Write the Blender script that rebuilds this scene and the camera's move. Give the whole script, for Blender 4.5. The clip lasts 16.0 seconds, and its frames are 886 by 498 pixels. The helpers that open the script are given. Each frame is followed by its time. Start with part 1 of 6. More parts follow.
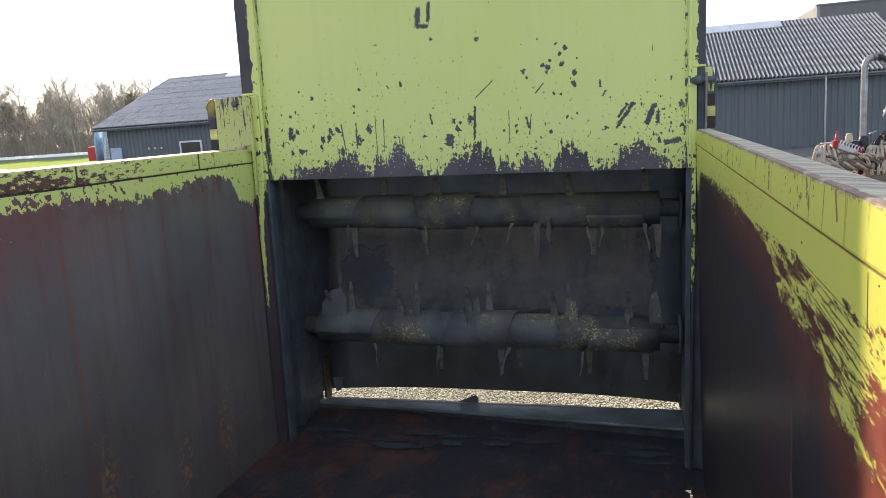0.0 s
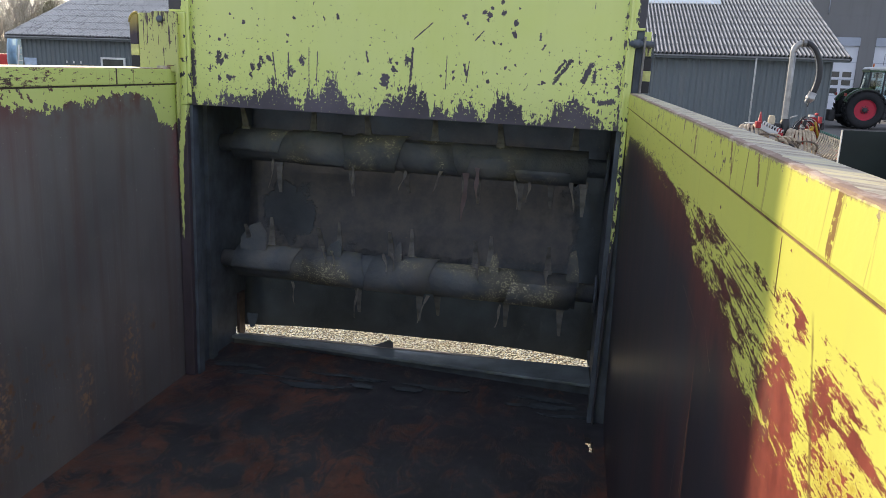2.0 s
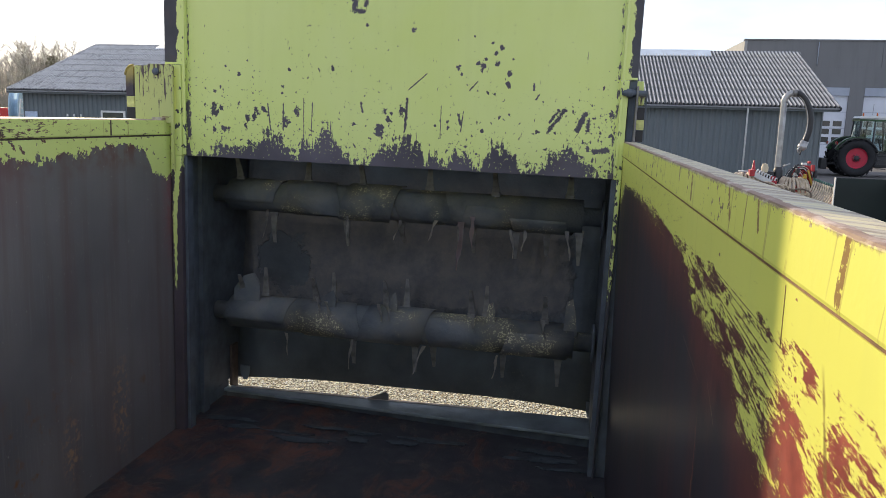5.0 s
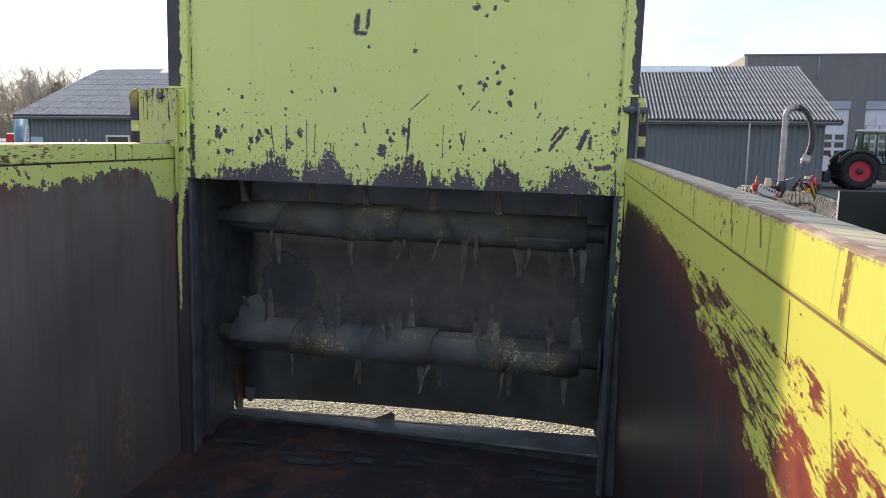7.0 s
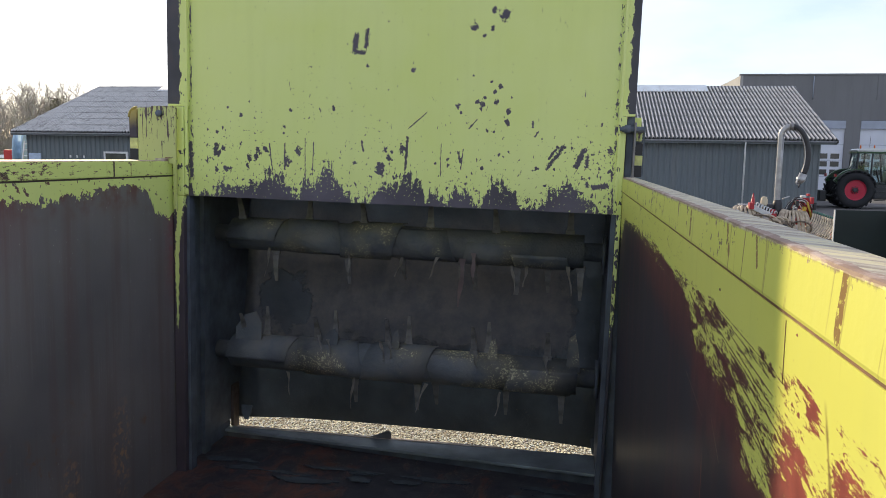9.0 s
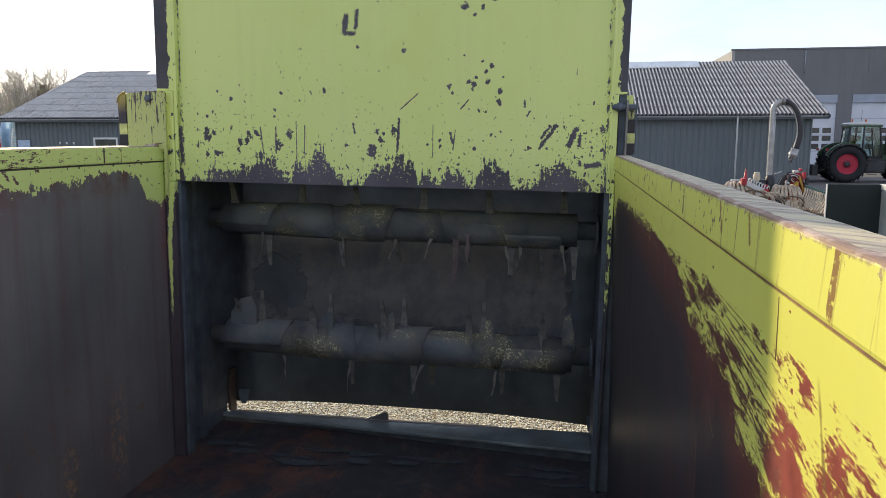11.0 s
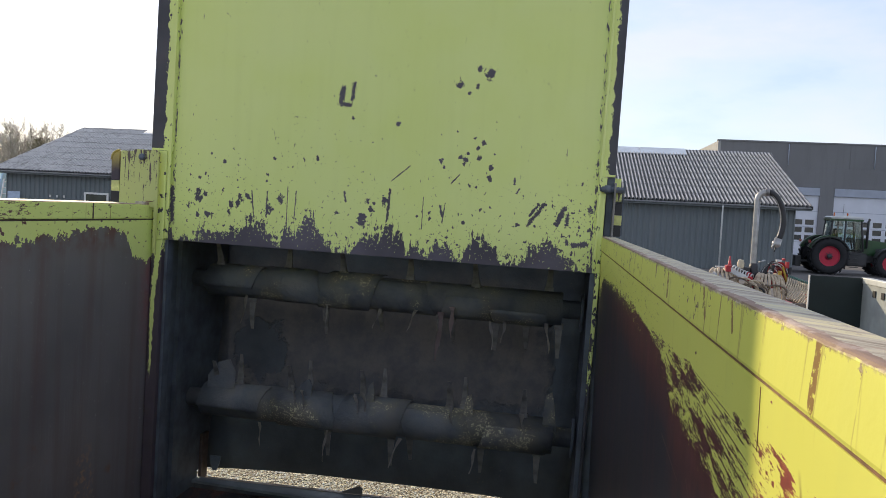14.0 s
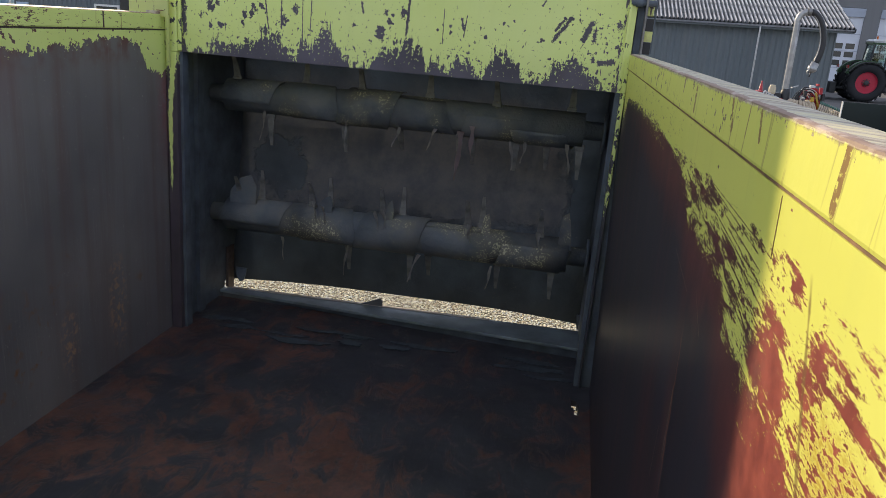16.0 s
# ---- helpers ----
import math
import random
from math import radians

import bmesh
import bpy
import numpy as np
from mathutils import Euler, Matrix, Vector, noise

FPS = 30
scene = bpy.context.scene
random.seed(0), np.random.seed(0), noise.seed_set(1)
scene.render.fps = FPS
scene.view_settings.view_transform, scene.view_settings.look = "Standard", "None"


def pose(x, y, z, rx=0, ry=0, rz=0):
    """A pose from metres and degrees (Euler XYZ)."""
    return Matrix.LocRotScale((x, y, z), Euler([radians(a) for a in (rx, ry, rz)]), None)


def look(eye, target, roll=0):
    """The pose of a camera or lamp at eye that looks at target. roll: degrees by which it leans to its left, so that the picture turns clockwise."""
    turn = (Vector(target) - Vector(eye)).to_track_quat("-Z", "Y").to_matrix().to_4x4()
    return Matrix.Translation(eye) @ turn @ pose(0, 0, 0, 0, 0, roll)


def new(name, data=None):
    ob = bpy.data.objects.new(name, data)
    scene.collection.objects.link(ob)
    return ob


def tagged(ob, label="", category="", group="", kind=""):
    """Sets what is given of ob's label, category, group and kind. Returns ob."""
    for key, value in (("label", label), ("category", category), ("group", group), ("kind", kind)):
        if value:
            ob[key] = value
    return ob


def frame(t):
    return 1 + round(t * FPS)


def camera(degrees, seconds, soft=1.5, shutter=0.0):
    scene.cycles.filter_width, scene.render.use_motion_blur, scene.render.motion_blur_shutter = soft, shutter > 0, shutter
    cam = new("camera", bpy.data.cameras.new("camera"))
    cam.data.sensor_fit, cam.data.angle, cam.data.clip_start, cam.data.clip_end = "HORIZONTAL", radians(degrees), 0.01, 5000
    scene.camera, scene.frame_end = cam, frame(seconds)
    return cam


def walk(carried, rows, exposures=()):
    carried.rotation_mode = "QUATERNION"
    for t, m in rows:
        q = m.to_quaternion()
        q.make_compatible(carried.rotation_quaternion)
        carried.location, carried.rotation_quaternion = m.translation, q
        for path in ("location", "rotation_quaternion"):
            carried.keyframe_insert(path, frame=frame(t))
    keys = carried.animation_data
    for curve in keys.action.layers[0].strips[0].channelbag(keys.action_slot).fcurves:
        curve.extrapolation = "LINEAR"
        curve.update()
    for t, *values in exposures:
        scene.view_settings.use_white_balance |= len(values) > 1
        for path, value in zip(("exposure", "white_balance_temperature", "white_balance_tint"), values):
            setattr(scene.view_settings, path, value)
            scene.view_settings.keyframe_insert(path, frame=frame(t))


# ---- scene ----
# the spreader leans one degree to its side; its own axes have x across, y to the rear, z up
GZ = 0.25
LEAN = Matrix.Rotation(radians(1.0), 4, "Y") @ Matrix.Translation((0, 0, -GZ))
cam = camera(61.2, 16.0, soft=0.5)
PATH = [
    (0, (0.812, -3.367, 2.607), (0.285, -1.468, 2.267), -2.9),
    (0.5, (0.812, -3.367, 2.605), (0.309, -1.466, 2.241), -2.3),
    (1, (0.814, -3.359, 2.602), (0.355, -1.453, 2.206), -1.1),
    (1.5, (0.815, -3.346, 2.59), (0.412, -1.437, 2.153), 0.6),
    (2, (0.814, -3.339, 2.587), (0.485, -1.424, 2.113), 2.9),
    (2.5, (0.819, -3.309, 2.585), (0.549, -1.389, 2.095), 4.8),
    (3, (0.818, -3.303, 2.572), (0.566, -1.374, 2.108), 5.6),
    (3.5, (0.817, -3.305, 2.579), (0.551, -1.367, 2.161), 5.1),
    (4, (0.817, -3.304, 2.58), (0.523, -1.364, 2.194), 4.1),
    (6.5, (0.818, -3.308, 2.583), (0.471, -1.362, 2.275), 1.7),
    (7, (0.819, -3.306, 2.582), (0.472, -1.359, 2.286), 1.7),
    (7.5, (0.817, -3.311, 2.584), (0.473, -1.361, 2.302), 1.8),
    (8, (0.818, -3.309, 2.584), (0.475, -1.357, 2.317), 1.8),
    (8.5, (0.819, -3.309, 2.584), (0.476, -1.355, 2.331), 1.8),
    (9, (0.818, -3.311, 2.585), (0.476, -1.356, 2.335), 1.9),
    (9.5, (0.816, -3.315, 2.586), (0.478, -1.362, 2.324), 1.9),
    (10, (0.819, -3.308, 2.584), (0.486, -1.357, 2.297), 1.8),
    (12.5, (0.817, -3.313, 2.592), (0.5, -1.362, 2.291), -0.2),
    (13, (0.819, -3.31, 2.591), (0.502, -1.355, 2.314), 0.1),
    (13.5, (0.818, -3.312, 2.591), (0.507, -1.352, 2.347), 0.9),
    (14, (0.819, -3.31, 2.588), (0.521, -1.336, 2.48), 3.9),
    (14.5, (0.818, -3.316, 2.585), (0.532, -1.337, 2.534), 5.5),
    (15, (0.821, -3.304, 2.577), (0.552, -1.33, 2.397), 6.2),
    (15.5, (0.822, -3.295, 2.565), (0.575, -1.345, 2.2), 6.9),
    (16, (0.821, -3.302, 2.568), (0.519, -1.41, 1.996), 4.8),
]
EXPOSE = [(t, e + 0.29, 6500, 13) for t, e in ((0.0, 1.4), (1.5, 1.36), (2.5, 1.38), (3.0, 1.38), (3.6, 1.36), (6.5, 1.24), (10.0, 1.18), (12.5, 1.14), (13.5, 1.12), (14.5, 0.98), (15.2, 1.04), (16.0, 1.24))]
walk(cam, [(t, LEAN @ look(eye, goal, roll)) for t, eye, goal, roll in PATH], EXPOSE)

# ---- daylight: low winter sun ahead and to the left ----
SUN_AZ = radians(39.0)      # to the left of +y
SUN_EL = radians(22.0)
world = bpy.data.worlds.new("world")
scene.world = world
world.use_nodes = True
wn, wl = world.node_tree.nodes, world.node_tree.links
bg = wn["Background"]
sky = wn.new("ShaderNodeTexSky")
sky.sky_type = "NISHITA"
sky.sun_disc = False
sky.sun_elevation = SUN_EL
sky.sun_rotation = -SUN_AZ
sky.air_density, sky.dust_density, sky.ozone_density = 1.1, 0.35, 1.0
wco = wn.new("ShaderNodeTexCoord")
wmap = wn.new("ShaderNodeMapping")
wmap.inputs["Scale"].default_value = (1.0, 1.0, 3.0)
wl.new(wco.outputs["Generated"], wmap.inputs["Vector"])
wno = wn.new("ShaderNodeTexNoise")
wno.inputs["Scale"].default_value, wno.inputs["Detail"].default_value, wno.inputs["Roughness"].default_value = 2.6, 7.0, 0.55
wl.new(wmap.outputs["Vector"], wno.inputs["Vector"])
wramp = wn.new("ShaderNodeMapRange")
wramp.inputs["From Min"].default_value, wramp.inputs["From Max"].default_value = 0.47, 0.80
wramp.inputs["To Min"].default_value, wramp.inputs["To Max"].default_value = 0.80, 0.97
wl.new(wno.outputs["Fac"], wramp.inputs["Value"])
wmix = wn.new("ShaderNodeMix")
wmix.data_type = "RGBA"
wcloud = wn.new("ShaderNodeMix")
wcloud.data_type = "RGBA"
wcloud.inputs[6].default_value, wcloud.inputs[7].default_value = (1.64, 1.93, 2.53, 1.0), (2.42, 2.48, 2.80, 1.0)
wgap = wn.new("ShaderNodeMapRange")
wgap.inputs["From Min"].default_value, wgap.inputs["From Max"].default_value = 0.40, 0.60
wl.new(wno.outputs["Fac"], wgap.inputs["Value"])
wl.new(wgap.outputs["Result"], wcloud.inputs[0])
wl.new(wcloud.outputs[2], wmix.inputs[7])
wl.new(wramp.outputs["Result"], wmix.inputs[0])
wl.new(sky.outputs["Color"], wmix.inputs[6])
wl.new(wmix.outputs[2], bg.inputs["Color"])
bg.inputs["Strength"].default_value = 0.13

sun_data = bpy.data.lights.new("sun", "SUN")
sun_data.energy, sun_data.angle, sun_data.color = 1.85, radians(0.53), (1.0, 0.82, 0.53)
sun = new("sun", sun_data)
sun_dir = Vector((-math.sin(SUN_AZ) * math.cos(SUN_EL), math.cos(SUN_AZ) * math.cos(SUN_EL), math.sin(SUN_EL)))
sun.matrix_world = Matrix.Translation((-20, 30, 20)) @ sun_dir.to_track_quat("Z", "Y").to_matrix().to_4x4()


# ---- materials ----
class Mat:
    """A small helper to write node materials."""

    def __init__(self, name, rough=0.6, metal=0.0, space="Object"):
        self.mat = bpy.data.materials.new(name)
        self.mat.use_nodes = True
        self.n, self.l = self.mat.node_tree.nodes, self.mat.node_tree.links
        self.b = self.n["Principled BSDF"]
        self.b.inputs["Roughness"].default_value = rough
        self.b.inputs["Metallic"].default_value = metal
        self.co = self.n.new("ShaderNodeTexCoord").outputs[space]
        s = self.n.new("ShaderNodeSeparateXYZ")
        self.l.new(self.co, s.inputs[0])
        self.x, self.y, self.z = s.outputs

    def put(self, socket, v):
        if isinstance(v, bpy.types.NodeSocket):
            self.l.new(v, socket)
        elif isinstance(v, (tuple, list)) and len(v) == 3 and len(socket.default_value) == 4:
            socket.default_value = (*v, 1.0)
        else:
            socket.default_value = v

    def m(self, op, a, b=0.0, c=None, clamp=False):
        nd = self.n.new("ShaderNodeMath")
        nd.operation, nd.use_clamp = op, clamp
        self.put(nd.inputs[0], a)
        self.put(nd.inputs[1], b)
        if c is not None:
            self.put(nd.inputs[2], c)
        return nd.outputs[0]

    def vec(self, x, y, z):
        nd = self.n.new("ShaderNodeCombineXYZ")
        for i, v in enumerate((x, y, z)):
            self.put(nd.inputs[i], v)
        return nd.outputs[0]

    def scaled(self, s, loc=(0, 0, 0), v=None):
        nd = self.n.new("ShaderNodeMapping")
        self.l.new(v or self.co, nd.inputs["Vector"])
        nd.inputs["Scale"].default_value, nd.inputs["Location"].default_value = s, loc
        return nd.outputs[0]

    def noise(self, scale, detail=4.0, rough=0.55, v=None, dist=0.0):
        nd = self.n.new("ShaderNodeTexNoise")
        self.l.new(v or self.co, nd.inputs["Vector"])
        nd.inputs["Scale"].default_value, nd.inputs["Detail"].default_value = scale, detail
        nd.inputs["Roughness"].default_value, nd.inputs["Distortion"].default_value = rough, dist
        return nd.outputs["Fac"]

    def voronoi(self, scale, v=None, out="Distance", feature="F1"):
        nd = self.n.new("ShaderNodeTexVoronoi")
        nd.feature = feature
        self.l.new(v or self.co, nd.inputs["Vector"])
        nd.inputs["Scale"].default_value = scale
        return nd.outputs[out]

    def step(self, v, a, b, lo=0.0, hi=1.0):
        nd = self.n.new("ShaderNodeMapRange")
        self.put(nd.inputs["Value"], v)
        for k, val in (("From Min", a), ("From Max", b), ("To Min", lo), ("To Max", hi)):
            self.put(nd.inputs[k], val)
        return nd.outputs["Result"]

    def mix(self, f, a, b, blend="MIX"):
        nd = self.n.new("ShaderNodeMix")
        nd.data_type, nd.blend_type = "RGBA", blend
        self.put(nd.inputs[0], f)
        self.put(nd.inputs[6], a)
        self.put(nd.inputs[7], b)
        return nd.outputs[2]

    def ramp(self, v, stops):
        nd = self.n.new("ShaderNodeValToRGB")
        e = nd.color_ramp.elements
        while len(e) < len(stops):
            e.new(0.5)
        for el, (p, c) in zip(e, stops):
            el.position, el.color = p, (*c, 1.0)
        self.put(nd.inputs[0], v)
        return nd.outputs[0]

    def curve(self, v, pts):
        """A piecewise line through (v, value) points, as grey ramps of up to 32 stops each."""
        lo, hi = min(p[1] for p in pts), max(p[1] for p in pts)
        out = None
        for k in range(0, len(pts) - 1, 30):
            part_ = pts[k:k + 31]
            a, b = part_[0][0], part_[-1][0]
            u = self.step(v, a, b)
            stops = [((x - a) / (b - a), ((y - lo) / (hi - lo),) * 3) for x, y in part_]
            val = self.m("MULTIPLY_ADD", self.ramp(u, stops), hi - lo, lo)
            if out is None:
                out = val
            else:
                f = self.m("GREATER_THAN", v, a)
                out = self.m("ADD", self.m("MULTIPLY", val, f), self.m("MULTIPLY", out, self.m("SUBTRACT", 1.0, f)))
        return out

    def random(self):
        return self.n.new("ShaderNodeObjectInfo").outputs["Random"]

    def done(self, color=None, rough=None, metal=None, height=None, bump=0.3, dist=0.01):
        if color is not None:
            self.put(self.b.inputs["Base Color"], color)
        if rough is not None:
            self.put(self.b.inputs["Roughness"], rough)
        if metal is not None:
            self.put(self.b.inputs["Metallic"], metal)
        if height is not None:
            nd = self.n.new("ShaderNodeBump")
            nd.inputs["Strength"].default_value, nd.inputs["Distance"].default_value = bump, dist
            self.put(nd.inputs["Height"], height)
            self.l.new(nd.outputs[0], self.b.inputs["Normal"])
        return self.mat


LIME = (0.68, 0.77, 0.245)
LIME_PALE = (0.70, 0.78, 0.295)
BARE = (0.085, 0.080, 0.10)


def lime_variation(g, base=LIME, pale=LIME_PALE):
    """Fresh and chalky lime paint with faint runs."""
    a = g.noise(2.2, 3)
    b = g.noise(1.0, 5, v=g.scaled((18, 18, 1.2)))
    c = g.mix(g.step(a, 0.35, 0.7), base, pale)
    c = g.mix(g.step(b, 0.5, 0.75, 0.0, 0.10), c, (0.50, 0.56, 0.19))
    return c


def bare_variation(g, base=BARE, stain=(0.11, 0.065, 0.055)):
    """Dark stained steel: slurry black with brown and violet tones."""
    a = g.noise(3.0, 5)
    c = g.mix(g.step(a, 0.35, 0.7), tuple(v * 0.7 for v in base), tuple(v * 1.35 for v in base))
    r = g.noise(9.0, 6, v=g.scaled((1, 1, 0.5)))
    return g.mix(g.step(r, 0.58, 0.76, 0.0, 0.5), c, stain)


def strokes(g, u, w, mask, rows, wob):
    """Join scratches, each from one point to another with its own half width, to a mask."""
    for ax, az, bx, bz, r in rows:
        vx, vz = bx - ax, bz - az
        n2 = vx * vx + vz * vz
        px, pz = g.m("SUBTRACT", u, ax), g.m("SUBTRACT", w, az)
        t = g.m("ADD", g.m("MULTIPLY", px, vx / n2), g.m("MULTIPLY", pz, vz / n2), clamp=True)
        ex, ez = g.m("SUBTRACT", px, g.m("MULTIPLY", t, vx)), g.m("SUBTRACT", pz, g.m("MULTIPLY", t, vz))
        d = g.m("SQRT", g.m("ADD", g.m("MULTIPLY", ex, ex), g.m("MULTIPLY", ez, ez)))
        mask = g.m("MAXIMUM", mask, g.m("LESS_THAN", g.m("ADD", d, g.m("MULTIPLY", wob, min(0.38, r * (46 if r > 0.006 else 38)))), r))
    return mask


def gate_material():
    g = Mat("chipped_lime_gate_paint", 0.5)
    u, w = g.x, g.z
    # ragged bare band along the lower edge, with teeth of its own heights
    teeth = g.curve(u, [(-1.0, 2.45), (-0.975, 2.36), (-0.926, 2.385), (-0.897, 2.36), (-0.839, 2.42), (-0.725, 2.40), (-0.683, 2.427), (-0.641, 2.434),
                               (-0.60, 2.485), (-0.566, 2.475), (-0.529, 2.446), (-0.487, 2.408), (-0.446, 2.404), (-0.419, 2.458), (-0.397, 2.468), (-0.380, 2.43), (-0.346, 2.49),
                               (-0.325, 2.542), (-0.292, 2.50), (-0.264, 2.438), (-0.228, 2.41), (-0.20, 2.37), (-0.093, 2.378), (-0.055, 2.45), (0.031, 2.47), (0.05, 2.525),
                               (0.075, 2.485), (0.128, 2.468), (0.143, 2.40), (0.207, 2.41), (0.247, 2.382), (0.29, 2.434), (0.322, 2.432), (0.374, 2.393), (0.415, 2.396),
                               (0.440, 2.463), (0.472, 2.472), (0.523, 2.454), (0.576, 2.384), (0.663, 2.373), (0.732, 2.46), (0.80, 2.47), (0.882, 2.385), (0.98, 2.37)])
    streak = g.noise(1.0, 4, 0.65, v=g.scaled((55, 1, 12)))
    crumb = g.noise(34.0, 5, 0.72)
    lift = g.m("ADD", g.m("MULTIPLY", g.m("SUBTRACT", streak, 0.5), 0.23), g.m("MULTIPLY", g.m("SUBTRACT", crumb, 0.5), 0.24))
    edge = g.m("ADD", g.m("SUBTRACT", teeth, 0.006), lift)
    mask = g.m("LESS_THAN", w, edge)
    strand = g.noise(1.0, 3, 0.6, v=g.scaled((105, 1, 11), (7, 0, 3)))
    over = g.m("SUBTRACT", w, teeth)
    mask = g.m("MAXIMUM", mask, g.m("GREATER_THAN", strand, g.step(over, -0.04, 0.11, 0.57, 0.73)))
    flecks = g.m("GREATER_THAN", g.noise(74.0, 4, 0.6), g.step(w, 2.352, 2.44, 0.675, 0.595))
    mask = g.m("MULTIPLY", mask, g.m("SUBTRACT", 1.0, g.m("MULTIPLY", flecks, g.m("LESS_THAN", w, g.m("ADD", teeth, 0.01)))))
    # chips, thinning upwards
    chips = g.noise(36.0, 2.5, 0.5, v=g.scaled((1.15, 1, 0.85)))
    small = g.noise(80.0, 3.0, 0.55, v=g.scaled((1, 1, 0.8), (3, 0, 5)))
    patchy = g.noise(2.6, 2)
    bar = g.m("ADD", g.step(w, 2.42, 3.2, 0.632, 0.735), g.m("MULTIPLY", g.m("SUBTRACT", 0.55, patchy), 0.22))
    mask = g.m("MAXIMUM", mask, g.m("GREATER_THAN", chips, bar))
    mask = g.m("MAXIMUM", mask, g.m("GREATER_THAN", small, g.m("ADD", bar, 0.004)))
    # broken dark lines where the gate rubs in its guides
    rub = g.m("MINIMUM", g.m("ABSOLUTE", g.m("ADD", u, 0.984)), g.m("ABSOLUTE", g.m("SUBTRACT", u, 0.969)))
    rub = g.m("ADD", g.step(rub, 0.002, 0.014, 0.16, 0.0), g.noise(1.0, 4, 0.65, v=g.scaled((95, 1, 26), (1, 0, 9))))
    mask = g.m("MAXIMUM", mask, g.m("GREATER_THAN", rub, g.step(w, 2.5, 2.9, 0.66, 0.70)))
    # larger flakes with places of their own
    wob = g.m("MULTIPLY", g.m("SUBTRACT", g.noise(48.0, 4, 0.65), 0.5), 0.085)
    FLAKES = [(-0.856, 2.566, 0.020), (-0.824, 2.582, 0.012), (-0.81, 2.483, 0.014), (-0.856, 2.476, 0.010), (-0.692, 2.539, 0.012), (-0.661, 2.540, 0.012),
              (-0.650, 2.572, 0.012), (-0.615, 2.584, 0.015), (-0.456, 2.583, 0.016), (-0.511, 2.532, 0.016), (-0.801, 2.771, 0.006), (-0.734, 2.736, 0.007),
              (-0.288, 2.777, 0.009), (-0.827, 2.677, 0.006), (-0.523, 2.690, 0.007), (-0.065, 2.509, 0.024), (0.952, 2.618, 0.013), (0.040, 2.602, 0.016),
              (0.283, 2.80, 0.011), (0.391, 2.810, 0.015), (0.508, 2.780, 0.010), (0.503, 2.732, 0.011), (0.467, 2.888, 0.010), (0.457, 2.821, 0.010), (0.476, 3.19, 0.022), (0.425, 3.132, 0.010), (0.346, 3.139, 0.015), (0.429, 3.21, 0.011), (0.392, 3.103, 0.008),
              (0.860, 2.474, 0.009), (0.077, 2.955, 0.009), (-0.131, 2.968, 0.007), (0.430, 2.905, 0.007), (0.447, 2.862, 0.008), (0.402, 2.838, 0.006), (0.372, 2.822, 0.009), (0.300, 2.772, 0.006), (0.520, 2.842, 0.006), (-0.905, 2.52, 0.008), (-0.70, 2.50, 0.009), (0.245, 2.56, 0.007), (0.40, 2.53, 0.006), (0.19, 2.545, 0.006), (-0.02, 2.56, 0.012), (-0.045, 2.60, 0.010)]
    for cx, cz, r in FLAKES:
        dx, dz = g.m("SUBTRACT", u, cx), g.m("MULTIPLY", g.m("SUBTRACT", w, cz), 0.75)
        d = g.m("SQRT", g.m("ADD", g.m("MULTIPLY", dx, dx), g.m("MULTIPLY", dz, dz)))
        mask = g.m("MAXIMUM", mask, g.m("LESS_THAN", g.m("ADD", d, g.m("MULTIPLY", wob, min(1.0, r * 60))), r * 0.86))
    wob = g.m("ADD", g.m("MULTIPLY", wob, 0.7), g.m("MULTIPLY", g.m("SUBTRACT", g.noise(1.0, 3, 0.6, v=g.scaled((150, 1, 90))), 0.5), 0.10))
    mask = strokes(g, u, w, mask, [
        (-0.192, 3.03, -0.184, 3.10, 0.0115), (-0.140, 3.05, -0.134, 3.12, 0.009), (-0.190, 3.028, -0.150, 3.025, 0.009),
        (0.064, 2.695, 0.145, 2.767, 0.0024), (0.337, 2.702, 0.371, 2.742, 0.0026), (0.694, 2.585, 0.728, 2.630, 0.0065),
        (0.687, 2.541, 0.755, 2.636, 0.0075), (0.812, 2.553, 0.840, 2.619, 0.0115), (0.855, 2.554, 0.858, 2.591, 0.008), (0.616, 2.741, 0.617, 2.714, 0.004)], wob)
    mask = strokes(g, u, w, mask, [
        (0.629, 2.676, 0.640, 2.696, 0.0035), (0.215, 2.489, 0.215, 2.632, 0.0016), (-0.421, 2.639, -0.419, 2.445, 0.0018), (-0.380, 2.622, -0.384, 2.472, 0.0022),
        (-0.594, 2.608, -0.580, 2.491, 0.0026), (-0.519, 2.610, -0.519, 2.493, 0.0032), (0.060, 2.657, 0.054, 2.514, 0.0055), (0.315, 2.610, 0.306, 2.523, 0.0024),
        (0.293, 2.597, 0.302, 2.560, 0.005), (-0.152, 2.634, -0.143, 2.588, 0.004), (0.89, 2.464, 0.944, 2.473, 0.011), (-0.99, 2.60, -0.985, 2.45, 0.010)], wob)
    col = g.mix(mask, lime_variation(g), bare_variation(g, (0.095, 0.085, 0.108)))
    return g.done(col, g.step(mask, 0, 1, 0.45, 0.7), height=g.noise(38.0, 3), bump=0.06, dist=0.002)


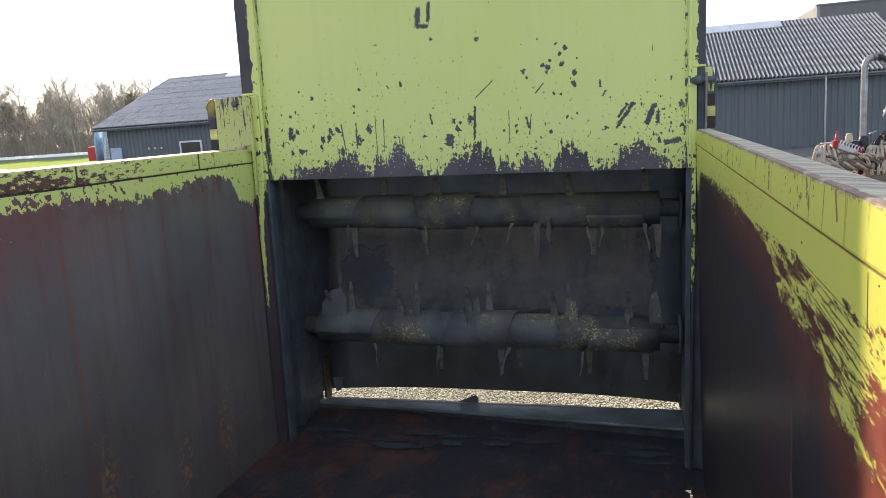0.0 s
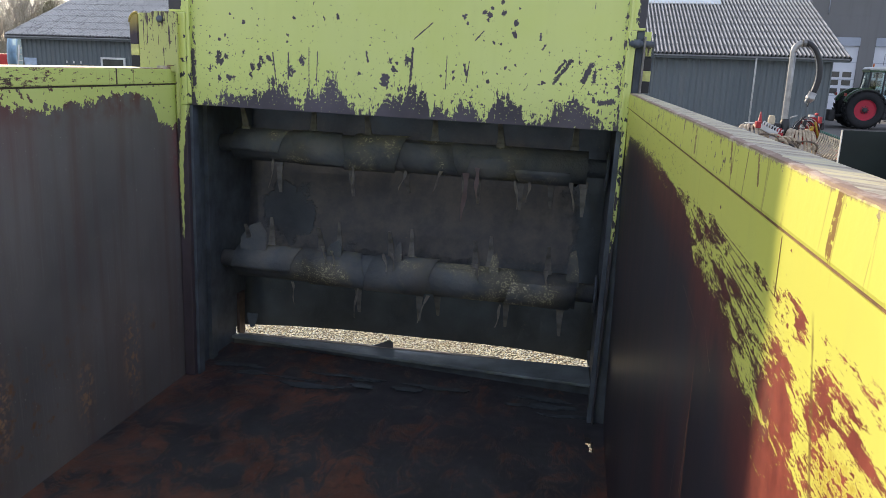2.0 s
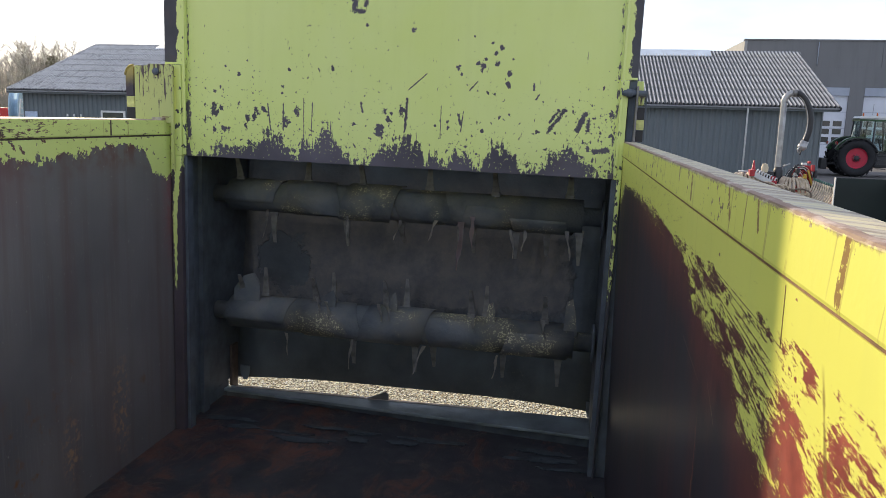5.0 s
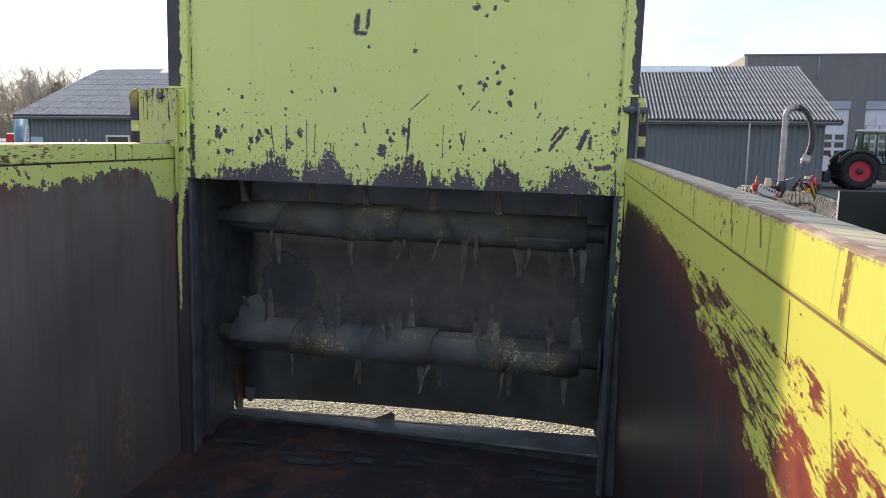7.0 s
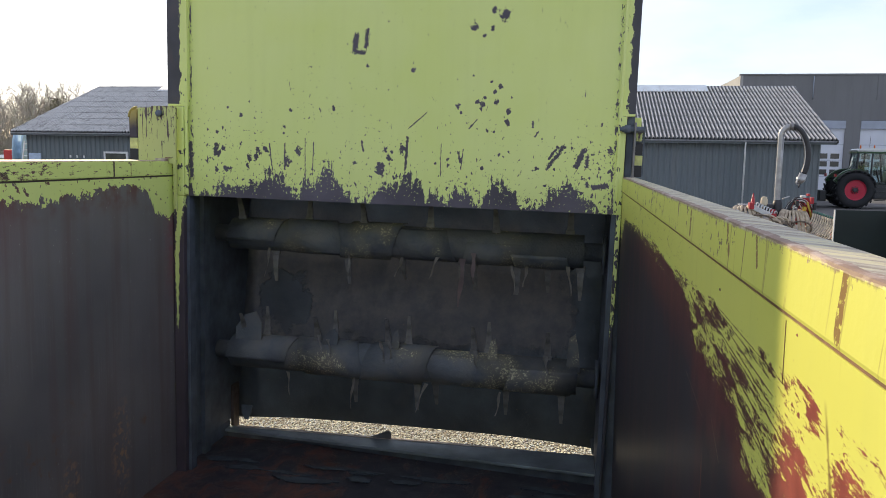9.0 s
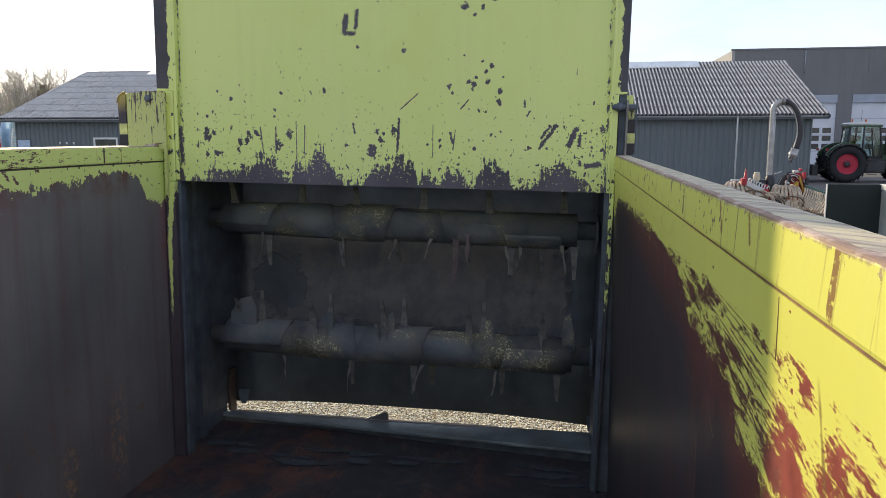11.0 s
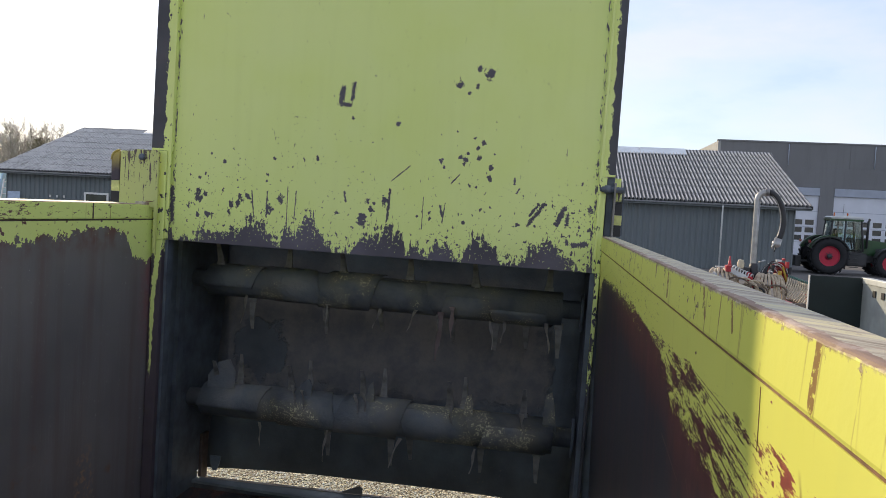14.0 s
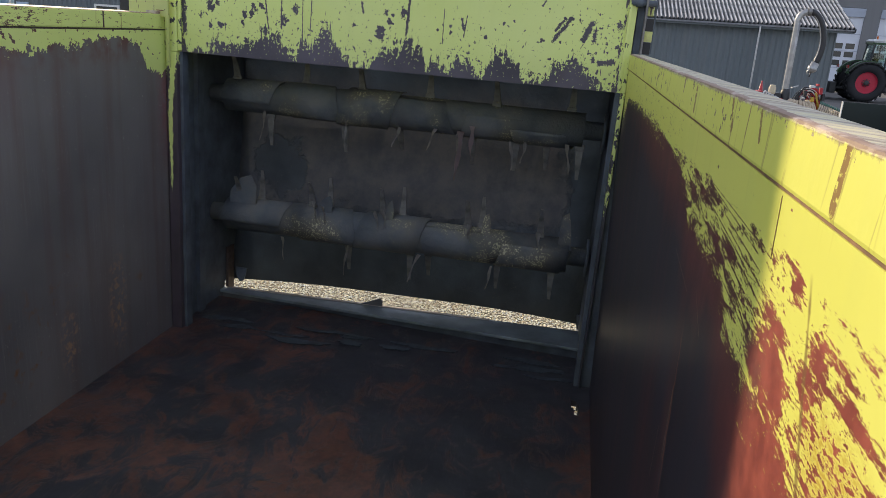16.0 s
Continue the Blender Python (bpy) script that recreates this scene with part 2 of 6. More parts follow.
def right_wall_material():
    g = Mat("scraped_lime_wall_paint", 0.5)
    v, w = g.y, g.z
    # above the upper line the paint is whole, below the lower line it is gone
    solid = g.curve(v, [(-4.5, 2.42), (-2.90, 2.415), (-2.70, 2.411), (-2.55, 2.408), (-2.36, 2.411), (-2.20, 2.406), (-2.05, 2.401), (-1.86, 2.386), (-1.63, 2.381), (-1.44, 2.397), (-0.91, 2.386), (-0.27, 2.358), (-0.06, 2.30)])
    dark = g.curve(v, [(-4.5, 1.95), (-2.90, 2.14), (-2.68, 2.20), (-2.60, 2.218), (-2.54, 2.245), (-2.46, 2.258), (-2.42, 2.283), (-2.37, 2.302), (-2.25, 2.298), (-2.10, 2.300), (-2.04, 2.325), (-1.97, 2.352), (-1.70, 2.345), (-1.33, 2.352), (-0.84, 2.352), (-0.25, 2.336), (-0.08, 2.22)])
    # scratches run almost level, falling a little towards the front
    along = g.m("ADD", g.m("MULTIPLY", v, -0.055), w)
    scr = g.noise(1.0, 3, 0.6, v=g.vec(g.m("MULTIPLY", v, 4.5), g.m("MULTIPLY", along, 420.0), 0.0))
    patch = g.noise(1.0, 4, 0.65, v=g.vec(g.m("MULTIPLY", v, 15.0), g.m("MULTIPLY", along, 58.0), 3.0), dist=0.9)
    fine = g.noise(1.0, 6, 0.8, v=g.vec(g.m("MULTIPLY", v, 58.0), g.m("MULTIPLY", along, 250.0), 7.0))
    wide_wob = g.m("ADD", g.m("MULTIPLY", g.m("SUBTRACT", g.noise(1.0, 5, 0.7, v=g.vec(g.m("MULTIPLY", v, 9.0), g.m("MULTIPLY", w, 30.0), 1.0)), 0.5), 0.075), g.m("MULTIPLY", g.m("SUBTRACT", fine, 0.5), 0.035))
    solid, dark = g.m("ADD", solid, g.m("MULTIPLY", wide_wob, 0.55)), g.m("ADD", dark, wide_wob)
    k = g.step(w, dark, solid, 0.0, 1.0)
    near = g.step(v, -2.56, -2.66)
    far = g.step(v, -1.98, -1.88)
    worn = g.m("ADD", g.m("MULTIPLY", scr, g.step(near, 0, 1, 0.13, 0.04)), g.m("ADD", g.m("MULTIPLY", patch, g.step(near, 0, 1, 0.40, 0.45)), g.m("MULTIPLY", fine, g.step(near, 0, 1, 0.47, 0.51))))
    # larger bare patches with places of their own
    for cy, cz, ry, rz in ((-2.545, 2.391, 0.034, 0.009), (-2.512, 2.396, 0.014, 0.006), (-2.650, 2.397, 0.050, 0.0095), (-2.690, 2.386, 0.020, 0.012), (-2.645, 2.320, 0.046, 0.026), (-2.675, 2.292, 0.036, 0.022),
                           (-2.600, 2.292, 0.030, 0.018), (-2.762, 2.345, 0.030, 0.026), (-2.782, 2.398, 0.036, 0.006), (-2.850, 2.402, 0.024, 0.010), (-2.805, 2.373, 0.044, 0.0085), (-2.840, 2.352, 0.030, 0.010),
                           (-2.680, 2.225, 0.085, 0.036), (-2.265, 2.386, 0.055, 0.010), (-2.110, 2.382, 0.060, 0.010), (-2.215, 2.366, 0.060, 0.008), (-2.130, 2.352, 0.060, 0.012), (-2.330, 2.335, 0.050, 0.009),
                           (-2.430, 2.345, 0.045, 0.007), (-2.470, 2.312, 0.040, 0.009), (-2.380, 2.322, 0.03, 0.008), (-1.66, 2.366, 0.12, 0.013)):
        ey = g.m("MULTIPLY", g.m("SUBTRACT", v, cy), 1 / ry)
        ez = g.m("MULTIPLY", g.m("SUBTRACT", along, cz - 0.055 * cy), 1 / rz)
        rr = g.m("SQRT", g.m("ADD", g.m("MULTIPLY", ey, ey), g.m("MULTIPLY", ez, ez)))
        worn = g.m("ADD", worn, g.step(rr, 0.40, 1.45, 0.090, 0.0))
    # a blistered place where the paint still holds in crumbs
    ey, ez = g.m("MULTIPLY", g.m("ADD", v, 2.835), 1 / 0.085), g.m("MULTIPLY", g.m("SUBTRACT", w, 2.300), 1 / 0.042)
    lump = g.step(g.m("SQRT", g.m("ADD", g.m("MULTIPLY", ey, ey), g.m("MULTIPLY", ez, ez))), 0.5, 1.2, 1.0, 0.0)
    crumbs = g.noise(1.0, 4, 0.7, v=g.vec(g.m("MULTIPLY", v, 62.0), g.m("MULTIPLY", w, 190.0), 2.0))
    worn = g.m("ADD", g.m("MULTIPLY", worn, g.m("SUBTRACT", 1.0, lump)), g.m("MULTIPLY", g.m("ADD", crumbs, -0.015), lump))
    # paint is left where the wear stays under the height's share
    mid_share = g.curve(k, [(0.0, 0.458), (0.15, 0.505), (0.5, 0.522), (0.85, 0.552), (1.0, 0.63)])
    far_share = g.curve(k, [(0.0, 0.425), (0.5, 0.478), (0.8, 0.512), (1.0, 0.58)])
    front_share = g.curve(k, [(0.0, 0.470), (0.4, 0.497), (0.66, 0.512), (0.84, 0.545), (0.95, 0.60), (1.0, 0.67)])
    share_ = g.m("ADD", g.m("MULTIPLY", front_share, near), g.m("MULTIPLY", mid_share, g.m("SUBTRACT", 1.0, near)))
    share_ = g.m("ADD", g.m("MULTIPLY", far_share, far), g.m("MULTIPLY", share_, g.m("SUBTRACT", 1.0, far)))
    mask = g.m("GREATER_THAN", worn, share_)
    ragged = g.m("ADD", w, g.m("ADD", g.m("MULTIPLY", g.m("SUBTRACT", patch, 0.5), 0.07), g.m("MULTIPLY", g.m("SUBTRACT", fine, 0.5), 0.03)))
    mask = g.m("MAXIMUM", mask, g.m("LESS_THAN", ragged, g.m("SUBTRACT", dark, 0.008)))
    chips = g.noise(48.0, 3, 0.5, v=g.scaled((1, 0.6, 1)))
    mask = g.m("MAXIMUM", mask, g.m("GREATER_THAN", chips, 0.725))
    none = g.m("LESS_THAN", w, -9.0)
    wob = g.m("MULTIPLY", g.m("SUBTRACT", g.noise(60.0, 5, 0.75), 0.5), 0.16)
    thin = strokes(g, v, w, none, [(-2.255, 2.391, -2.55, 2.378, 0.0009), (-2.40, 2.366, -2.62, 2.350, 0.0010), (-2.23, 2.395, -2.60, 2.387, 0.0007), (-2.39, 2.307, -2.60, 2.293, 0.0011), (-2.20, 2.372, -2.50, 2.352, 0.0010),
                                   (-2.30, 2.380, -2.57, 2.365, 0.0008), (-2.28, 2.346, -2.56, 2.325, 0.0012), (-2.36, 2.356, -2.60, 2.337, 0.0009), (-2.42, 2.338, -2.61, 2.316, 0.0011), (-2.33, 2.328, -2.58, 2.305, 0.0011)], g.m("MULTIPLY", wob, 0.12))
    mask = g.m("MAXIMUM", mask, g.m("MULTIPLY", thin, g.m("GREATER_THAN", fine, 0.45)))
    # under the paint: red primer, and black slurry over it lower down
    streaks = g.noise(1.0, 4, v=g.scaled((1, 9, 0.9)))
    black = g.mix(g.step(streaks, 0.5, 0.75, 0.0, 0.75), bare_variation(g, (0.030, 0.027, 0.036)), (0.105, 0.032, 0.032))
    smear = g.noise(1.0, 4, 0.6, v=g.scaled((1, 22, 5.0), (0, 4, 1)))
    black = g.mix(g.m("MULTIPLY", g.step(smear, 0.58, 0.70, 0.0, 0.35), g.step(w, 2.3, 1.6)), black, (0.10, 0.095, 0.10))
    rl = g.m("ABSOLUTE", g.m("ADD", g.m("SUBTRACT", v, -2.205), g.m("MULTIPLY", g.m("SUBTRACT", g.noise(30.0, 4), 0.5), 0.03)))
    rl = g.m("MULTIPLY", g.step(rl, 0.001, 0.006, 0.7, 0.0), g.m("MULTIPLY", g.step(w, 1.80, 1.95), g.step(w, 2.18, 2.12)))
    black = g.mix(rl, black, (0.30, 0.10, 0.05))
    hairs = strokes(g, v, w, none, [(-2.02, 2.235, -2.19, 2.215, 0.0007), (-2.20, 2.06, -2.19, 1.93, 0.0012), (-2.26, 2.24, -2.33, 2.20, 0.0008), (-2.12, 1.95, -2.10, 1.84, 0.001)], g.m("MULTIPLY", wob, 0.3))
    black = g.mix(g.m("MULTIPLY", hairs, 0.7), black, (0.40, 0.30, 0.16))
    red = g.mix(g.step(g.noise(26.0, 4), 0.35, 0.65), (0.21, 0.052, 0.042), (0.36, 0.095, 0.070))
    red = g.mix(g.step(g.noise(9.0, 4), 0.58, 0.70, 0.0, 0.6), red, (0.24, 0.15, 0.12))
    red = g.mix(g.step(v, -2.66, -2.54, 0.0, 0.80), red, (0.072, 0.028, 0.030))
    runs = g.noise(1.0, 4, 0.65, v=g.scaled((1, 16, 3.0), (0, 1, 5)))
    red = g.mix(g.m("MULTIPLY", g.step(runs, 0.48, 0.66, 0.0, 0.8), g.step(v, -2.55, -2.45)), red, (0.17, 0.060, 0.055))
    red = g.mix(g.m("MULTIPLY", g.step(v, -1.35, -0.75), g.step(runs, 0.62, 0.45, 0.4, 0.95)), red, (0.034, 0.028, 0.036))
    reach = g.m("ADD", w, g.m("MULTIPLY", g.m("SUBTRACT", streaks, 0.5), 0.16))
    reach = g.m("ADD", reach, g.m("MULTIPLY", g.m("SUBTRACT", g.noise(14.0, 5, 0.7), 0.5), 0.12))
    tail = g.step(v, -2.4, -2.68, 0.03, 0.22)
    under = g.mix(g.step(reach, g.m("SUBTRACT", dark, g.m("ADD", tail, 0.08)), g.m("SUBTRACT", dark, g.m("MULTIPLY", tail, 0.3)), 0.0, 1.0), black, red)
    # the line where two sheets meet
    joint = g.m("ABSOLUTE", g.m("ADD", g.m("ADD", v, 2.735), g.m("MULTIPLY", g.m("SUBTRACT", w, 2.36), -0.38)))
    joint = g.m("MULTIPLY", g.step(g.m("ADD", joint, g.m("MULTIPLY", g.m("SUBTRACT", g.noise(30.0, 4), 0.5), 0.012)), 0.001, 0.005, 0.75, 0.0), g.step(w, 2.41, 2.39))
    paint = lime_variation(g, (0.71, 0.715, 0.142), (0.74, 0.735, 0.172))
    paint = g.mix(g.step(g.noise(1.0, 4, 0.65, v=g.scaled((1, 30, 2.5), (0, 2, 6))), 0.60, 0.72, 0.0, 0.35), paint, (0.46, 0.36, 0.07))
    paint = g.mix(g.m("MULTIPLY", lump, g.step(crumbs, 0.40, 0.5, 0.9, 0.2)), paint, (0.50, 0.34, 0.05))
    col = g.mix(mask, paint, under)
    col = g.mix(joint, col, (0.20, 0.11, 0.045))
    return g.done(col, g.step(mask, 0, 1, 0.42, 0.40), height=g.m("SUBTRACT", 1.0, mask), bump=0.3, dist=0.0015)


def left_wall_material():
    g = Mat("scraped_left_wall_paint", 0.5)
    v, w = g.y, g.z
    edge = g.curve(v, [(-4.5, 2.39), (-1.54, 2.395), (-1.19, 2.40), (-0.95, 2.362), (-0.79, 2.388), (-0.66, 2.377), (-0.48, 2.41), (-0.33, 2.408), (-0.24, 2.38), (-0.17, 2.27), (0.0, 2.24)])
    n = g.m("ADD", g.m("MULTIPLY", g.m("SUBTRACT", g.noise(24.0, 4, 0.6), 0.5), 0.13), g.m("MULTIPLY", g.m("SUBTRACT", g.noise(90.0, 3), 0.5), 0.07))
    mask = g.m("LESS_THAN", w, g.m("ADD", edge, n))
    chips = g.noise(40.0, 3, 0.55)
    front = g.step(v, -0.7, -1.5, 0.0, 0.13)
    mask = g.m("MAXIMUM", mask, g.m("GREATER_THAN", chips, g.m("SUBTRACT", 0.66, front)))
    runs = g.noise(1.0, 5, v=g.scaled((1, 11, 0.55)))
    rustspots = g.m("MULTIPLY", g.step(g.noise(16.0, 5, 0.7), 0.55, 0.68), g.m("MULTIPLY", g.step(g.noise(2.4, 2), 0.5, 0.62), g.step(w, 1.75, 1.35)))
    dark = g.mix(g.step(g.noise(1.7, 3), 0.35, 0.7), (0.120, 0.114, 0.124), (0.188, 0.173, 0.180))
    dark = g.mix(g.step(runs, 0.48, 0.72, 0.0, 0.5), dark, (0.125, 0.065, 0.058))
    rim = g.m("MULTIPLY", g.step(w, 2.28, 2.40), g.step(g.noise(13.0, 4), 0.42, 0.6))
    dark = g.mix(g.m("MULTIPLY", rim, 0.8), dark, (0.13, 0.04, 0.035))
    dark = g.mix(rustspots, dark, (0.20, 0.09, 0.035))
    line = g.m("ABSOLUTE", g.m("ADD", g.m("SUBTRACT", v, -1.335), g.m("MULTIPLY", g.m("SUBTRACT", w, 2.3), 0.03)))
    line = g.m("MULTIPLY", g.step(g.m("ADD", line, g.m("MULTIPLY", g.m("SUBTRACT", g.noise(18.0, 4), 0.5), 0.02)), 0.002, 0.010, 0.5, 0.0), g.step(w, 1.45, 1.6))
    dark = g.mix(line, dark, (0.26, 0.11, 0.06))
    for cy, cz, ry, rz in ((-0.47, 1.27, 0.07, 0.24), (-0.80, 1.22, 0.06, 0.16), (-1.25, 1.35, 0.05, 0.2)):
        ey, ez = g.m("MULTIPLY", g.m("SUBTRACT", v, cy), 1 / ry), g.m("MULTIPLY", g.m("SUBTRACT", w, cz), 1 / rz)
        rr = g.m("SQRT", g.m("ADD", g.m("MULTIPLY", ey, ey), g.m("MULTIPLY", ez, ez)))
        spot = g.m("MULTIPLY", g.step(rr, 0.4, 1.2, 1.0, 0.0), g.step(g.noise(34.0, 5, 0.7), 0.50, 0.60))
        dark = g.mix(spot, dark, (0.36, 0.22, 0.14))
    hair = g.noise(1.0, 4, 0.7, v=g.scaled((1, 110, 3.5)))
    dark = g.mix(g.m("MULTIPLY", g.step(hair, 0.52, 0.66), g.step(g.noise(2.6, 3), 0.42, 0.62, 0.0, 0.22)), dark, (0.24, 0.24, 0.25))
    dark = g.mix(g.m("MULTIPLY", g.step(v, -0.9, -1.5, 0.0, 0.75), g.step(g.m("ADD", w, g.m("MULTIPLY", g.m("SUBTRACT", runs, 0.5), 0.5)), 2.05, 2.3)), dark, (0.20, 0.085, 0.095))
    by_post = g.m("MULTIPLY", g.step(v, -0.13, -0.05), g.m("MULTIPLY", g.step(w, 1.75, 2.0), g.step(g.noise(30.0, 4), 0.35, 0.6, 0.35, 0.9)))
    dark = g.mix(by_post, dark, (0.20, 0.085, 0.10))
    specks = g.m("GREATER_THAN", g.noise(120.0, 2), 0.745)
    dark = g.mix(specks, dark, (0.45, 0.45, 0.42))
    col = g.mix(mask, lime_variation(g), dark)
    return g.done(col, g.step(mask, 0, 1, 0.45, 0.62), height=g.m("SUBTRACT", 1.0, mask), bump=0.3, dist=0.002)


def rail_material(name, chip, top, inner):
    """Lime top rail; its upper face is worn to bare weathered steel."""
    g = Mat(name, 0.5)
    w = g.z
    chips = g.noise(1.0, 6, 0.74, v=g.scaled((40, 26, 85) if inner < 0 else (30, 22, 34)))
    vert = g.noise(1.0, 4, 0.65, v=g.scaled((1, 34, 4.5) if inner < 0 else (1, 36, 11)))
    share_ = g.m("ADD", g.m("MULTIPLY", chips, 0.55 if inner > 0 else 0.88), g.m("MULTIPLY", vert, 0.45 if inner > 0 else 0.12))
    if inner < 0:
        share_ = g.m("ADD", share_, g.m("MULTIPLY", g.step(w, 2.492, 2.462), g.step(g.y, -0.75, -1.4, 0.0, 0.07)))
        share_ = g.m("ADD", share_, g.step(g.y, -0.7, -1.35, 0.0, 0.085))
    if inner > 0:
        share_ = g.m("SUBTRACT", share_, g.step(g.y, -2.2, -2.55, 0.0, 0.06))
    mask = g.m("GREATER_THAN", share_, chip)
    rim = g.m("GREATER_THAN", g.m("ADD", w, g.m("MULTIPLY", g.m("SUBTRACT", g.noise(35.0, 4), 0.5), 0.006)), top - 0.003)
    rust = g.mix(g.noise(40.0, 4), (0.17, 0.10, 0.068), (0.34, 0.235, 0.180))
    # pale patches of worn steel, the edge's sky highlight put into their colour
    rust = g.mix(g.step(g.noise(1.0, 5, 0.7, v=g.scaled((20, 13, 60))), 0.50, 0.62, 0.0, 0.75), rust, (0.52, 0.42, 0.36))
    cross = g.noise(1.0, 5, 0.7, v=g.vec(g.m("MULTIPLY", g.x, 9.0), g.m("MULTIPLY", g.m("ADD", g.y, g.m("MULTIPLY", g.x, 0.8)), 46.0), 0.0))
    steel = g.mix(g.step(cross, 0.36, 0.50), (0.21, 0.165, 0.12), (0.44, 0.395, 0.31))
    steel = g.mix(g.step(cross, 0.52, 0.58, 0.0, 0.85), steel, (0.56, 0.51, 0.30))
    lower = g.mix(g.step(g.noise(20.0, 3), 0.45, 0.6), rust if inner > 0 else (0.14, 0.065, 0.07), (0.085, 0.05, 0.055))
    drip = g.noise(1.0, 2, 0.5, v=g.scaled((1, 48, 1.2), (0, 3, 0)))
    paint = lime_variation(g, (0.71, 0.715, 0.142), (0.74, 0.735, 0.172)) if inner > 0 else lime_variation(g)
    col = g.mix(g.m("MULTIPLY", g.step(drip, 0.65, 0.70), g.step(g.noise(7.0, 3), 0.45, 0.6, 0.2, 0.85)), paint, (0.26, 0.15, 0.045))
    col = g.mix(mask, col, lower)
    if inner > 0:
        # rust that ran down from the flange
        none = g.m("LESS_THAN", w, -9.0)
        wob = g.m("MULTIPLY", g.m("SUBTRACT", g.noise(55.0, 5, 0.7), 0.5), 0.03)
        ran = strokes(g, g.y, w, none, [(-2.742, 2.512, -2.735, 2.463, 0.0065), (-2.31, 2.512, -2.33, 2.475, 0.005), (-2.47, 2.508, -2.48, 2.48, 0.004), (-2.0, 2.50, -2.0, 2.47, 0.008)], wob)
        broad = g.m("GREATER_THAN", g.m("ADD", g.noise(1.0, 4, 0.7, v=g.scaled((1, 64, 46), (0, 5, 2))), g.step(w, 2.485, 2.512, -0.10, 0.10)), 0.665)
        col = g.mix(g.m("MULTIPLY", broad, g.step(g.noise(80.0, 4, 0.7), 0.38, 0.48, 0.25, 0.9)), col, rust)
        ran = g.m("MULTIPLY", ran, g.step(g.noise(110.0, 4, 0.7), 0.40, 0.46))
        col = g.mix(ran, col, g.mix(g.noise(60.0, 3), (0.20, 0.10, 0.03), (0.34, 0.22, 0.08)))
        thin = g.noise(1.0, 2, 0.5, v=g.vec(0.0, g.m("MULTIPLY", g.m("ADD", g.y, g.m("MULTIPLY", w, 0.15)), 60.0), 5.0))
        col = g.mix(g.m("MULTIPLY", g.step(thin, 0.62, 0.68), g.step(g.noise(17.0, 4), 0.47, 0.55, 0.0, 0.85)), col, (0.22, 0.11, 0.05))
        upper = g.step(g.m("ADD", w, g.m("MULTIPLY", g.m("SUBTRACT", g.noise(60.0, 5, 0.75), 0.5), 0.016)), 2.5085, 2.5115, 0.0, 0.85)
        col = g.mix(upper, col, rust)
    edge_in = g.m("LESS_THAN", g.m("ABSOLUTE", g.m("SUBTRACT", g.x, inner)), g.m("ADD", 0.002, g.m("MULTIPLY", g.noise(24.0, 3), 0.017)))
    steel = g.mix(edge_in, steel, rust)
    col = g.mix(rim, col, g.mix(g.step(g.noise(44.0, 5, 0.7), 0.58, 0.68, 0.0, 0.85), steel, rust))
    return g.done(col, g.step(rim, 0, 1, 0.45, 0.72), height=g.noise(60.0, 4), bump=0.12, dist=0.003)


def post_material(name, bare_side, low_z=2.22):
    """Lime guide rail, bare on its outer edge and towards the floor."""
    g = Mat(name, 0.5)
    n = g.m("MULTIPLY", g.m("SUBTRACT", g.noise(1.0, 5, 0.7, v=g.scaled((40, 40, 22))), 0.5), 0.065)
    chips = g.m("GREATER_THAN", g.noise(40.0, 4, 0.6, v=g.scaled((1, 1, 0.6))), g.step(g.z, 1.9, 2.75, 0.48, 0.645))
    low = g.m("LESS_THAN", g.z, g.m("ADD", low_z, g.m("MULTIPLY", g.m("SUBTRACT", g.noise(1.0, 5, 0.7, v=g.scaled((60, 1, 6))), 0.5), 0.7)))
    if bare_side > 0:
        side = g.m("GREATER_THAN", g.m("ADD", g.x, n), bare_side)
    else:
        side = g.m("LESS_THAN", g.m("ADD", g.x, n), bare_side)
    side = g.m("MULTIPLY", side, g.m("GREATER_THAN", g.z, 2.78))
    mask = g.m("MAXIMUM", g.m("MAXIMUM", chips, low), side)
    col = g.mix(mask, lime_variation(g), bare_variation(g, (0.058, 0.058, 0.070)))
    return g.done(col, 0.55, height=g.m("SUBTRACT", 1.0, mask), bump=0.25, dist=0.002)


def paint_material(name, base, chip=0.72, under=BARE, rough=0.5):
    g = Mat(name, rough)
    mask = g.m("GREATER_THAN", g.noise(38.0, 4, 0.6), chip)
    a = g.mix(g.step(g.noise(4.0, 4), 0.3, 0.7), tuple(v * 0.85 for v in base), tuple(min(1, v * 1.12) for v in base))
    return g.done(g.mix(mask, a, bare_variation(g, under)), height=g.m("SUBTRACT", 1.0, mask), bump=0.2, dist=0.002)


def runs_material():
    """Lime paint with vertical runs worn to bare steel."""
    g = Mat("lime_paint_with_runs", 0.5)
    run = g.noise(1.0, 4, 0.65, v=g.scaled((75, 75, 6)))
    spots = g.noise(60.0, 4, 0.65)
    mask = g.m("MAXIMUM", g.m("GREATER_THAN", run, g.step(g.z, 2.52, 2.77, 0.66, 0.545)), g.m("GREATER_THAN", spots, g.step(g.z, 2.6, 2.77, 0.66, 0.585)))
    return g.done(g.mix(mask, lime_variation(g, (0.50, 0.54, 0.19), (0.56, 0.60, 0.22)), bare_variation(g, (0.10, 0.075, 0.07))), height=g.m("SUBTRACT", 1.0, mask), bump=0.2, dist=0.002)


